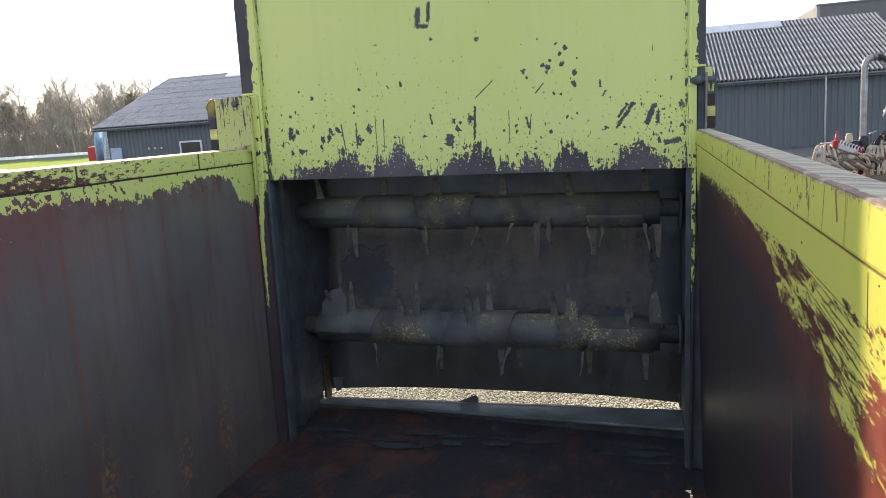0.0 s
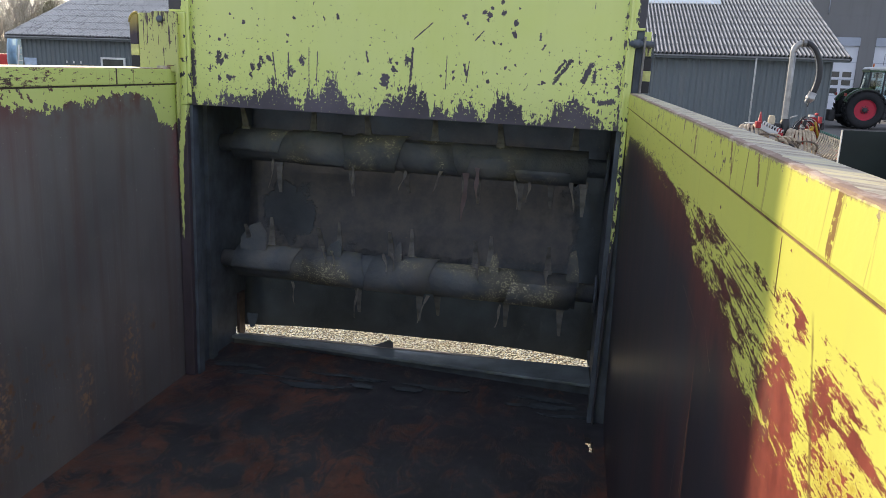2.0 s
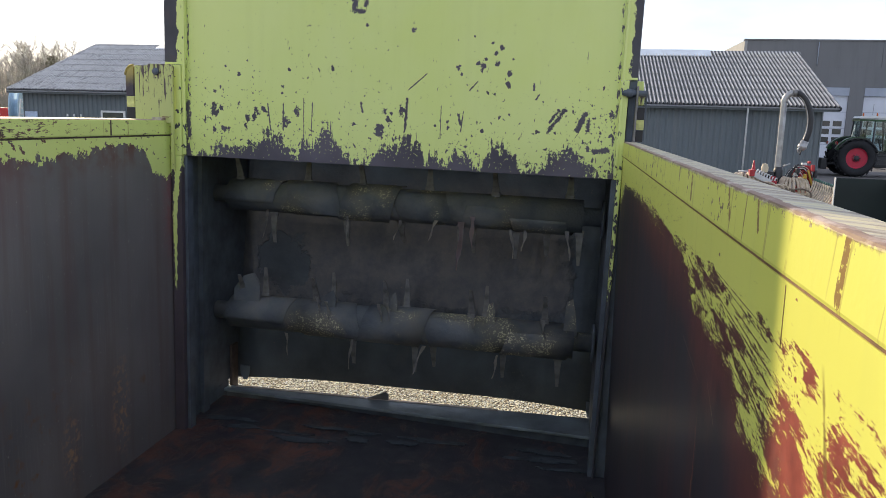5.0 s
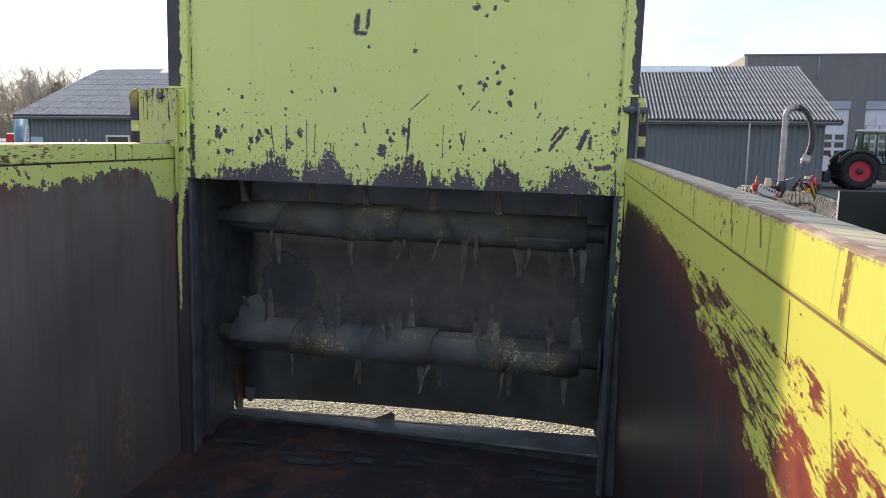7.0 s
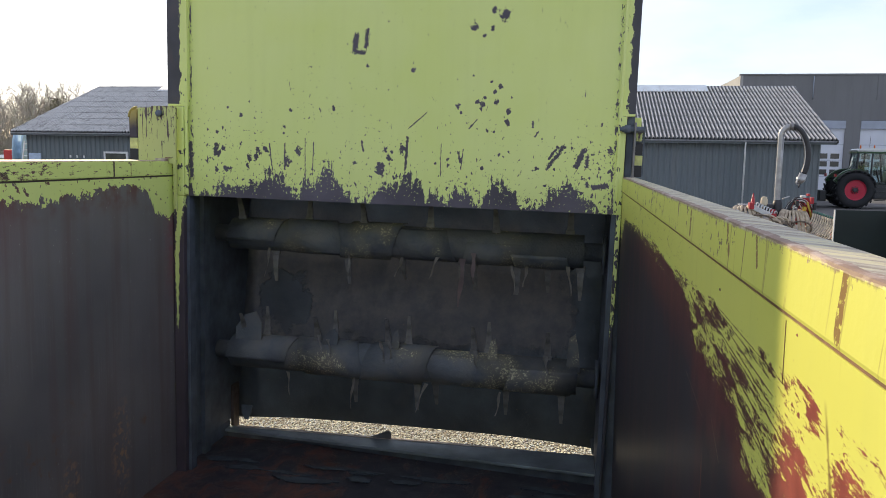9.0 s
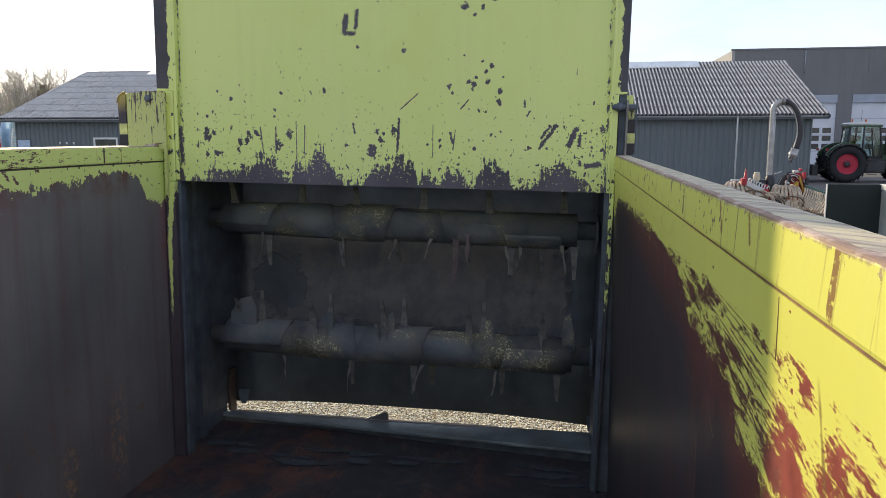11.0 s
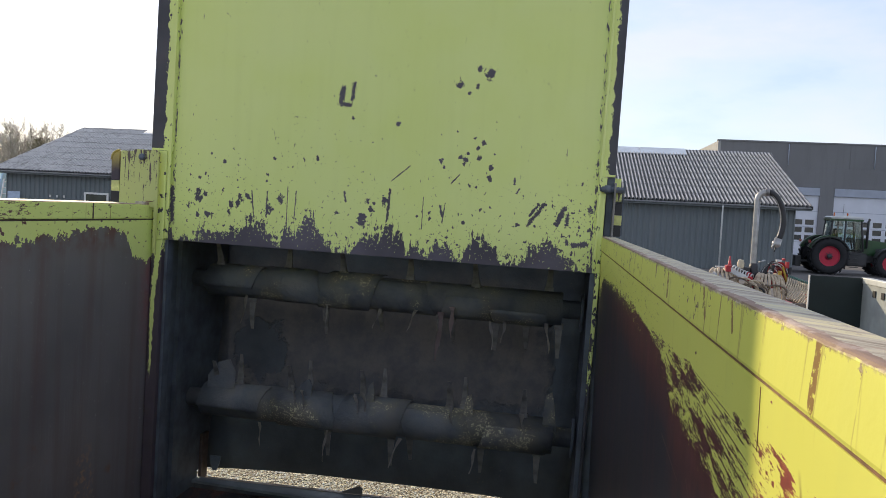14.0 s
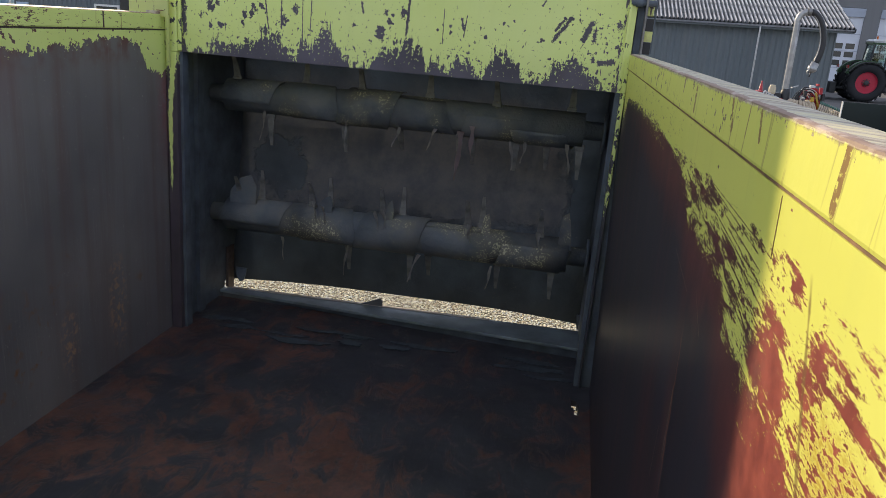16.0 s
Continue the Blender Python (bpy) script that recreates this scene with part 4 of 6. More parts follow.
part("marker_band", bm_box(1.053, 1.085, -0.01, 0.05, 2.517, 2.565, 0.002), M_TAPE_K, lat)
bm = bm_tube([(0.985, -0.028, 2.716), (0.992, -0.028, 2.716), (0.9925, -0.028, 2.716), (1.085, -0.028, 2.716)], [0.009, 0.009, 0.013, 0.013], 12)
bm_tube([(1.004, -0.028, 2.716), (1.030, -0.028, 2.716)], 0.018, 8, bm)
part("pin", bm, M_DARK, lat)
part("hinge_arm", bm_plate([(0.0, 2.52), (0.05, 2.52), (0.03, 2.75), (0.01, 2.76)], 0.006, "X", 1.086), M_DARK, lat)

# beater housing
part("side_plate", bm_box(XL - 0.012, XL + 0.018, 0.052, YB, 1.05, 2.50), M_DARK, spreader)
part("side_plate", bm_box(XL - 0.012, XL + 0.018, 0.052, 0.53, 0.90, 1.048), M_DARK, spreader)
part("side_plate", bm_box(XR - 0.03, XR + 0.012, 0.052, YB, 0.90, 2.50), M_DARK, spreader)
part("hood_top", bm_box(XL, XR, 0.075, YB, 2.46, 2.50), M_DARK, spreader)
part("inner_strip", bm_box(XL + 0.0185, XL + 0.04, 0.20, 0.26, ZF, 2.45), M_DARK, spreader)


def hood_material():
    """Dark wet steel with a caked band of dried mud between the beaters, broken off at one end."""
    g = Mat("mud_caked_hood_steel", 0.75)
    c = bare_variation(g, (0.094, 0.118, 0.152), (0.115, 0.125, 0.14))
    rag = g.m("MULTIPLY", g.m("SUBTRACT", g.noise(5.0, 5, 0.65), 0.5), 0.36)
    rag_x = g.m("MULTIPLY", g.m("SUBTRACT", g.noise(4.0, 5, 0.65, v=g.scaled((1, 1, 1), (5, 2, 8))), 0.5), 0.5)
    zz = g.m("ADD", g.z, rag)
    xx = g.m("ADD", g.x, rag_x)
    band = g.m("MULTIPLY", g.step(zz, 1.50, 1.56), g.step(zz, 2.30, 2.14))
    # a bare hollow where a cake of mud has fallen away
    ex, ez = g.m("MULTIPLY", g.m("ADD", xx, 0.80), 1 / 0.13), g.m("MULTIPLY", g.m("SUBTRACT", zz, 1.74), 1 / 0.15)
    hollow = g.step(g.m("SQRT", g.m("ADD", g.m("MULTIPLY", ex, ex), g.m("MULTIPLY", ez, ez))), 0.95, 1.1, 1.0, 0.0)
    band = g.m("MULTIPLY", band, g.m("SUBTRACT", 1.0, g.m("MULTIPLY", hollow, 0.85)))
    band = g.m("MULTIPLY", band, g.step(xx, 0.88, 0.80))
    mud = g.mix(g.step(g.noise(11.0, 5, 0.7), 0.38, 0.62), (0.112, 0.124, 0.150), (0.160, 0.164, 0.180))
    c = g.mix(g.m("MULTIPLY", band, 0.9), c, mud)
    c = g.mix(g.m("MULTIPLY", g.step(g.noise(85.0, 4, 0.7), 0.64, 0.70, 0, 0.7), g.step(g.noise(4.0, 3), 0.45, 0.6)), c, (0.26, 0.23, 0.19))
    return g.done(c, height=g.m("ADD", g.m("MULTIPLY", g.noise(16.0, 5), 0.6), g.m("MULTIPLY", band, 0.8)), bump=0.6, dist=0.02)


M_HOOD = hood_material()
bm = bmesh.new()
cols = 24
rows_h = [None, 1.35, 1.65, 1.95, 2.25, 2.46]
gridv = []
for r, z in enumerate(rows_h):
    line = []
    for c in range(cols + 1):
        u = c / cols
        x = XL + 0.018 + (XR - 0.03 - XL - 0.018) * u
        zz = z if z else (1.036 + 0.052 * math.sin(math.pi * min(1, u * 0.83)) - 0.012 * u)
        yy = 0.62 if not z else 0.62 + 0.16 * min(1.0, (z - 1.05) / 0.9)
        line.append(bm.verts.new((x, yy + 0.012 * math.sin(u * 9 + r * 1.7), zz)))
    gridv.append(line)
for a, b in zip(gridv, gridv[1:]):
    for c in range(cols):
        bm.faces.new((a[c], a[c + 1], b[c + 1], b[c])).smooth = True
bmesh.ops.solidify(bm, geom=list(bm.faces), thickness=0.012)
part("hood_back", bm, M_HOOD, spreader, "dark mud-caked rear hood with bent lower edge")
# torn corners of the slot
part("corner_tab", bm_plate([(-1.01, 1.12), (-1.008, 1.075), (-0.99, 1.035), (-0.968, 1.04), (-0.952, 1.08), (-0.945, 1.12)], 0.008, "Y", 0.59), M_HOOD, spreader)
part("corner_tab", bm_plate([(0.985, 1.03), (0.985, 1.12), (0.962, 1.12), (0.968, 1.06), (0.975, 1.035)], 0.008, "Y", 0.59), M_DARK, spreader)

# rear cross beam and the wet step before it
# paler blue top plate holds the sky's reflection in its colour; web stays dark
M_SILLTOP = plain("wet_steel_painted_sky_sheen", (0.19, 0.225, 0.25), 0.34, 0.2, 0.4, 5.0, 0.15)
bm = bm_box(XL + 0.018, XR - 0.03, 0.375, 0.53, 1.018, 1.034, 0.003)
for q in bm.verts:
    q.co.z += 0.017 * q.co.x
    if q.co.y < 0.45:
        q.co.y -= 0.09 * q.co.x
sill = part("rear_beam", bm, M_SILLTOP, spreader, "wet blue-grey steel cross beam, sky reflection painted into its top")
bm = bm_box(XL + 0.018, XR - 0.03, 0.41, 0.50, 0.93, 1.0175, 0.004)
for q in bm.verts:
    q.co.z += 0.017 * q.co.x * (q.co.z > 1.0)
    if q.co.y < 0.45:
        q.co.y -= 0.09 * q.co.x
part("beam_web", bm, M_DARK, sill)
part("slot_cheek", bm_box(XL + 0.0185, -1.034, 0.54, 0.615, 0.93, 1.25, 0.004), M_SEAM, spreader)
rng = random.Random(4)
# thin bluish plates put the glints of wet floor patches into colour
M_WETGLINT = plain("wet_crust_glint_blue", (0.055, 0.068, 0.082), 0.42, 0.1, 0.5, 16.0, 0.3)
for k in range(15):
    x, y = rng.uniform(-0.95, 0.92), rng.choice((0.06, 0.12, 0.17, 0.21)) + rng.uniform(-0.05, 0.05)
    lx, ly = rng.uniform(0.06, 0.20), rng.uniform(0.012, 0.030)
    ph = [rng.uniform(0, 6.28) for _ in range(3)]
    n = 22
    pts = []
    for i in range(n):
        a = 6.283 * i / n
        r = 1 + 0.22 * math.sin(2 * a + ph[0]) + 0.16 * math.sin(5 * a + ph[1]) + 0.10 * math.sin(9 * a + ph[2])
        pts.append((x + lx * r * math.cos(a), y + ly * r * math.sin(a) + 0.05 * lx * math.sin(3 * math.cos(a) + ph[1])))
    part("glint_flake", bm_plate(pts, 0.003, "Z", ZF + 0.001 + 0.0004 * k), M_WETGLINT, spreader)


# ---- beaters ----
def beater_material():
    g = Mat("muck_covered_beater_steel", 0.8)
    c = bare_variation(g, (0.125, 0.145, 0.172), (0.16, 0.16, 0.16))
    c = g.mix(g.step(g.noise(6.0, 4), 0.4, 0.65, 0.0, 0.7), c, (0.185, 0.180, 0.175))
    # dry straw dust caught in clumps
    clump = g.noise(4.2, 3, 0.6)
    dust = g.m("MULTIPLY", g.step(clump, 0.50, 0.60), g.m("GREATER_THAN", g.noise(120.0, 3, 0.65), g.step(clump, 0.5, 0.66, 0.66, 0.54)))
    c = g.mix(g.m("MULTIPLY", g.step(clump, 0.48, 0.62), 0.5), c, (0.24, 0.22, 0.16))
    c = g.mix(g.m("MULTIPLY", dust, 0.9), c, (0.58, 0.55, 0.38))
    return g.done(c, height=g.noise(45.0, 5), bump=0.6, dist=0.008)


M_BEATER = beater_material()
M_SUN_LIP = plain("pale_steel_sun_edge", (0.50, 0.42, 0.36), 0.6, 0.0, 0.3, 12.0)
M_TINE = plain("worn_tine_steel", (0.21, 0.21, 0.212), 0.6, 0.1, 0.45, 14.0, 0.2)


def tine_mesh():
    """A bent, tapered tearing blade that points outward along +z from its foot."""
    bm = bmesh.new()
    prev = None
    n = 6
    for i in range(n + 1):
        t = i / n
        w = 0.019 * (1 - 0.62 * t)
        th = 0.006 * (1 - 0.4 * t)
        y = -0.035 * t * t
        z = 0.16 * t
        ring = [bm.verts.new(p) for p in ((-w, y - th, z), (w, y - th, z), (w, y + th, z), (-w, y + th, z))]
        if prev:
            for k in range(4):
                bm.faces.new((prev[k], prev[(k + 1) % 4], ring[(k + 1) % 4], ring[k]))
        else:
            bm.faces.new(list(reversed(ring)))
        prev = ring
    bm.faces.new(prev)
    bm_box(-0.022, 0.022, -0.010, 0.010, -0.012, 0.020, 0.004, bm)
    return mesh_of("tine", bm, M_TINE)


TINE = tine_mesh()


def beater(zc, r, x0, x1, seed, pieces, tines, label):
    rng = random.Random(seed)
    yc = 0.40
    bm = bm_lathe([(r * 0.55, x0 - 0.09), (r * 0.55, x0), (r * 1.0, x0), (r * 1.0, x1), (r * 0.55, x1), (r * 0.55, x1 + 0.10)], 28, "X")
    bmesh.ops.transform(bm, matrix=Matrix.Translation((0, yc, zc)), verts=bm.verts)
    ob = part("beater", bm, M_BEATER, spreader, label)
    # wear shells wrapped round the drum, each turned on from the last
    for k in range(pieces):
        a = x0 + 0.03 + k * (x1 - x0 - 0.04) / pieces
        b = a + (x1 - x0) / pieces - 0.035
        bm = bmesh.new()
        start = 40 * k + rng.uniform(-8, 8)
        rr = r + 0.0065 + 0.004 * (k % 3)
        ring0, ring1 = [], []
        skew = 0.085 * (1 if k % 2 else -1)
        for i in range(19):
            an = radians(start + 200 * i / 18)
            s = skew * (i / 18 - 0.5)
            ring0.append(bm.verts.new((a + s, yc + rr * math.cos(an), zc + rr * math.sin(an))))
            ring1.append(bm.verts.new((b + s, yc + rr * math.cos(an), zc + rr * math.sin(an))))
        for i in range(18):
            bm.faces.new((ring0[i], ring0[i + 1], ring1[i + 1], ring1[i])).smooth = True
        bmesh.ops.recalc_face_normals(bm, faces=bm.faces)
        bmesh.ops.solidify(bm, geom=list(bm.faces), thickness=0.004)
        part("wear_shell", bm, M_BEATER, ob)
    # tines in a double helix
    for x, an in tines:
        an += rng.uniform(-5, 5)
        for _ in (0,):
            m = Matrix.Translation((x, yc, zc)) @ Matrix.Rotation(radians(an), 4, "X") @ Matrix.Translation((0, 0, r)) @ Matrix.Rotation(radians(rng.uniform(-8, 8)), 4, "Z")
            share("tine", TINE, ob, m)
    return ob


beater(2.135, 0.082, -0.96, 0.87, 3, 6, [(-0.90, 20), (-0.72, 175), (-0.55, 340), (-0.33, 178), (-0.24, 10), (-0.05, 200), (0.10, 355), (0.27, 172), (0.33, 186), (0.44, 20), (0.55, 176), (0.70, 190), (0.80, 350), (0.86, 170)], "upper shredding beater with bent tines, caked in muck")
beater(1.500, 0.087, -0.96, 0.87, 8, 5, [(-0.88, 20), (-0.78, 352), (-0.48, 12), (-0.40, 345), (-0.28, 178), (-0.10, 8), (0.0, 350), (0.06, 170), (0.15, 196), (0.35, 5), (0.42, 350), (0.52, 182), (0.72, 8), (0.80, 172)], "lower shredding beater with wear shells, caked in muck")
# straw and wrap caught on the beaters
M_WISP = plain("pale_wet_straw", (0.30, 0.29, 0.28), 0.8, 0.0, 0.3, 20.0)
M_WRAP = plain("torn_pink_wrap", (0.27, 0.21, 0.225), 0.6, 0.0, 0.2, 10.0)


def wisp(x, z, length, width, mat, lean, name):
    bm = bmesh.new()
    prev = None
    for i in range(7):
        t = i / 6
        w = width * (1 - 0.7 * t) * (1 + 0.4 * math.sin(9 * t + x * 9))
        c = (x + lean * t + 0.004 * math.sin(6 * t + x * 20), 0.312 - 0.02 * t, z - length * t)
        pair = (bm.verts.new((c[0] - w, c[1], c[2])), bm.verts.new((c[0] + w, c[1] - 0.006, c[2])))
        if prev:
            bm.faces.new((prev[0], prev[1], pair[1], pair[0]))
        prev = pair
    bmesh.ops.solidify(bm, geom=list(bm.faces), thickness=0.002)
    part(name, bm, mat, spreader)


wisp(0.285, 2.08, 0.24, 0.016, M_WRAP, -0.01, "torn_wrap")
wisp(0.335, 2.11, 0.15, 0.014, M_WRAP, 0.01, "torn_wrap")
for wx, wz, wl, lean in ((-0.72, 2.08, 0.15, -0.02), (-0.30, 2.07, 0.13, 0.01), (-0.02, 2.07, 0.10, -0.03), (0.16, 2.08, 0.11, -0.04), (0.53, 2.06, 0.14, 0.02), (0.60, 2.06, 0.10, -0.01),
                         (0.80, 2.07, 0.14, 0.02), (-0.26, 1.43, 0.16, -0.01), (0.12, 1.43, 0.15, -0.05), (0.50, 1.42, 0.12, -0.02), (-0.62, 1.43, 0.12, 0.02)):
    wisp(wx, wz, wl, 0.008, M_WISP, lean, "straw_wisp")
for wx, wz in ((-0.12, 1.63), (-0.08, 1.64), (0.36, 1.62), (-0.45, 1.64), (-0.40, 1.62), (0.71, 1.62)):
    wisp(wx, wz, 0.09, 0.018 if wx < -0.78 else 0.010, M_WISP, 0.02 if wx > -0.5 else -0.05, "straw_wisp")
# broad paddles at the ends of the lower beater, and blades above
for x, z, w, hgt, lean in ((-0.86, 1.60, 0.075, 0.13, 0.02), (0.85, 1.60, 0.035, 0.13, -0.01), (-0.41, 1.58, 0.038, 0.09, 0.02), (0.45, 1.58, 0.026, 0.10, 0.0), (-0.06, 1.58, 0.022, 0.11, 0.01)):
    quad = [(x - w, z - 0.06), (x + w, z - 0.06), (x + w * 0.8 + lean, z + hgt * 0.55), (x + w * 0.35 + lean, z + hgt), (x - w * 0.45 + lean, z + hgt * 0.85), (x - w * 0.9, z + hgt * 0.3)]
    part("paddle_blade", bm_plate(quad, 0.010, "Y", 0.345, bevel=0.002), M_BEATER, spreader)
# pale strip along the beam's rear edge, sunlight put into its colour
bm = bm_box(-1.0, 0.50, 0.512, 0.534, 1.0345, 1.0375, 0.001)
for q in bm.verts:
    q.co.z += 0.017 * q.co.x
part("beam_sun_strip", bm, M_SUN_LIP, spreader, "pale strip for sunlight on the worn edge of the rear beam")
# bent tab standing on the rear beam
part("bent_tab", bm_plate([(-0.255, 1.022), (-0.105, 1.022), (-0.106, 1.066), (-0.122, 1.078)], 0.012, "Y", 0.515, bevel=0.001), M_STEEL, spreader, "worn triangular steel tab on the rear beam")
# end discs of the beaters
for zc in (2.125, 1.5):
    for x in (0.965,):
        bm = bm_lathe([(0.05, -0.006), (0.095, -0.006), (0.095, 0.006), (0.05, 0.006)], 24, "X")
        bmesh.ops.transform(bm, matrix=Matrix.Translation((x, 0.40, zc)), verts=bm.verts)
        part("bearing_disc", bm, M_DARK, spreader)

# chassis and wheels that carry the box
for x in (-0.55, 0.49):
    part("chassis_beam", bm_box(x - 0.05, x + 0.05, YF - 0.6, 0.1, 0.76, 0.95, 0.008), M_LIME, spreader)
part("axle", bm_box(-1.28, 1.22, -2.45, -2.33, 0.70, 0.80, 0.01), M_DARK, spreader)
for x, sgn in ((-1.40, -1), (1.34, 1)):
    bm = bm_lathe([(0.30, -0.17), (0.44, -0.19), (0.52, -0.15), (0.545, -0.06), (0.545, 0.06), (0.52, 0.15), (0.44, 0.19), (0.30, 0.17)], 36, "X", ring_shape=True)
    # wheel centre keeps the tyre on the sloping ground
    zc = 0.25 + 0.545 + 0.0175 * x
    bmesh.ops.transform(bm, matrix=Matrix.Translation((x, -2.39, zc)), verts=bm.verts)
    w = part("wheel", bm, M_BLACK, spreader)
    bm = bm_lathe([(0.05, -0.10), (0.20, -0.10), (0.31, -0.05), (0.31, 0.05), (0.20, 0.10), (0.05, 0.10)], 24, "X")
    bmesh.ops.transform(bm, matrix=Matrix.Translation((x + sgn * 0.10, -2.39, zc)), verts=bm.verts)
    part("rim", bm, M_STEEL, w)
part("cross_beam", bm_box(-0.60, 0.54, YF - 0.66, YF - 0.54, 0.78, 0.93, 0.008), M_LIME, spreader)
part("drawbar", bm_box(-0.07, 0.03, YF - 1.9, YF - 0.55, 0.72, 0.86, 0.01), M_LIME, spreader)
part("stand_foot", bm_box(-0.06, 0.02, YF - 1.5, YF - 1.4, 0.25, 0.72, 0.01), M_STEEL, spreader)


# ---- the long shed behind ----
def wall_cladding_material():
    g = Mat("grey_corrugated_cladding", 0.7)
    c = g.mix(g.noise(0.5, 4), (0.125, 0.150, 0.160), (0.175, 0.203, 0.212))
    c = g.mix(g.step(g.noise(1.0, 4, v=g.scaled((4, 1, 0.25))), 0.5, 0.75, 0.0, 0.4), c, (0.19, 0.195, 0.19))
    return g.done(c, height=g.noise(20.0, 3), bump=0.1, dist=0.01)


M_CLAD = wall_cladding_material()
M_WHITE = plain("white_painted_trim", (0.70, 0.70, 0.68), 0.5, 0.0, 0.08, 3.0)
M_RIDGE = plain("pale_ridge_sheet", (0.62, 0.66, 0.68), 0.45, 0.0, 0.12, 1.2)
M_ZINC = plain("zinc_grey", (0.50, 0.51, 0.52), 0.5, 0.1, 0.12, 5.0)
M_GLASS_D = plain("dark_window_glass", (0.045, 0.05, 0.055), 0.08, 0.0, 0.2, 2.0, 0.0)
SX0, SX1 = -32.6, 13.40
EY, EZ, RY, RZ = 36.75, 3.42, 45.4, 6.80
shed = base("long_shed", "long low farm shed with grey cladding and fibre cement roof", "shed", pose(0, 0, 0))


def corrugated_wall(x0, x1, y, z0, z1, pitch, depth):
    bm = bmesh.new()
    n = int((x1 - x0) / pitch)
    prev = None
    for i in range(n):
        a = x0 + i * pitch
        for dx, dy in ((0.0, 0.0), (0.14, 0.15 * depth), (0.30, 0.75 * depth), (0.5, depth), (0.70, 0.75 * depth), (0.86, 0.15 * depth)):
            x = min(a + dx * pitch, x1)
            pair = (bm.verts.new((x, y + dy, z0)), bm.verts.new((x, y + dy, z1)))
            if prev:
                bm.faces.new((prev[0], pair[0], pair[1], prev[1]))
            prev = pair
    return bm


part("front_wall", corrugated_wall(-31.9, 12.75, 37.15, 0.0, 3.55, 0.30, 0.11), M_CLAD, shed, "grey vertical corrugated wall cladding")
part("core_wall", bm_box(-31.88, 12.73, 37.22, 50.8, 0.0, 3.5), M_CLAD, shed)
for x in (-31.9, 12.70):
    gable = [(37.15, 0.0), (50.9, 0.0), (50.9, 3.5), (RY, RZ - 0.12), (37.15, 3.55)]
    part("gable_wall", bm_plate(gable, 0.06, "X", x), M_CLAD, shed)


def roof_sheet(y0, z0, y1, z1, x0, x1, pitch, amp):
    """One course of wavy sheets from its lower edge to its upper edge."""
    bm = bmesh.new()
    n = int((x1 - x0) / pitch * 6)
    prev = None
    for i in range(n + 1):
        x = x0 + (x1 - x0) * i / n
        w = amp * math.cos(2 * math.pi * (x - x0) / pitch)
        pair = (bm.verts.new((x, y0, z0 + w)), bm.verts.new((x, y1, z1 + w)))
        if prev:
            f = bm.faces.new((prev[0], pair[0], pair[1], prev[1]))
            f.smooth = True
        prev = pair
    return bm


courses = 8
for k in range(courses):
    a, b = k / courses, (k + 1.08) / courses
    b = min(b, 1.0)
    lift = 0.035
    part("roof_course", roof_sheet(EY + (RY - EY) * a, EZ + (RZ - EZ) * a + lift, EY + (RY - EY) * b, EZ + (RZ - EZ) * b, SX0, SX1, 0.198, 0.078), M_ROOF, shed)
part("rear_roof", bm_plate([(RY, RZ - 0.06), (51.3, EZ - 0.06), (51.3, EZ + 0.01), (RY, RZ + 0.01)], SX1 - SX0, "X", SX0), M_ROOF, shed)
part("roof_deck", bm_plate([(EY + 0.1, EZ - 0.10), (RY, RZ - 0.12), (RY, RZ - 0.06), (EY + 0.1, EZ - 0.05)], SX1 - SX0 - 0.1, "X", SX0 + 0.05), M_CLAD, shed)
part("ridge_cap", bm_plate([(RY - 0.35, RZ - 0.13), (RY, RZ + 0.02), (RY + 0.35, RZ - 0.13), (RY, RZ + 0.08)], 0.9 + SX1 - 9.2, "X", 8.4), M_ROOF, shed)
part("ridge_cap", bm_plate([(RY - 0.35, RZ - 0.13), (RY, RZ + 0.02), (RY + 0.35, RZ - 0.13), (RY, RZ + 0.08)], -27.6 - SX0, "X", SX0), M_ROOF, shed)
n_pan = 13
for k in range(n_pan):
    a = -27.6 + k * (36.0 / n_pan)
    ridge = [(RY - 0.95, RZ - 0.36), (RY - 0.02, RZ + 0.075), (RY + 0.9, RZ - 0.34), (RY + 0.9, RZ - 0.28), (RY, RZ + 0.13), (RY - 0.95, RZ - 0.30)]
    part("ridge_panel", bm_plate(ridge, 36.0 / n_pan - 0.02, "X", a), M_RIDGE, shed, "pale ridge light panel")
part("fascia", bm_box(SX0, SX1, EY + 0.02, EY + 0.06, EZ - 0.20, EZ - 0.05), M_CLAD, shed)
# gutter, a half round trough, and its downpipe
bm = bmesh.new()
prev = None
for i in range(9):
    a = math.pi + math.pi * i / 8
    pair = tuple(bm.verts.new((x, EY - 0.06 + 0.075 * math.cos(a), EZ - 0.03 + 0.075 * math.sin(a))) for x in (SX0 + 0.05, SX1 - 0.05))
    if prev:
        bm.faces.new((prev[0], prev[1], pair[1], pair[0]))
    prev = pair
bmesh.ops.solidify(bm, geom=list(bm.faces), thickness=0.008)
part("gutter", bm, M_ZINC, shed)
for x in (9.1, -18.0):
    part("downpipe", bm_tube([(x, EY - 0.05, EZ - 0.09), (x, EY - 0.04, EZ - 0.4), (x, EY - 0.04, 0.0)], 0.042, 10), M_WHITE, shed, "pale downpipe")
for x in (SX0, SX1 - 0.03):
    part("barge_board", bm_plate([(EY - 0.02, EZ - 0.16), (RY, RZ - 0.17), (RY, RZ + 0.03), (EY - 0.02, EZ + 0.05)], 0.035, "X", x), M_CLAD, shed)
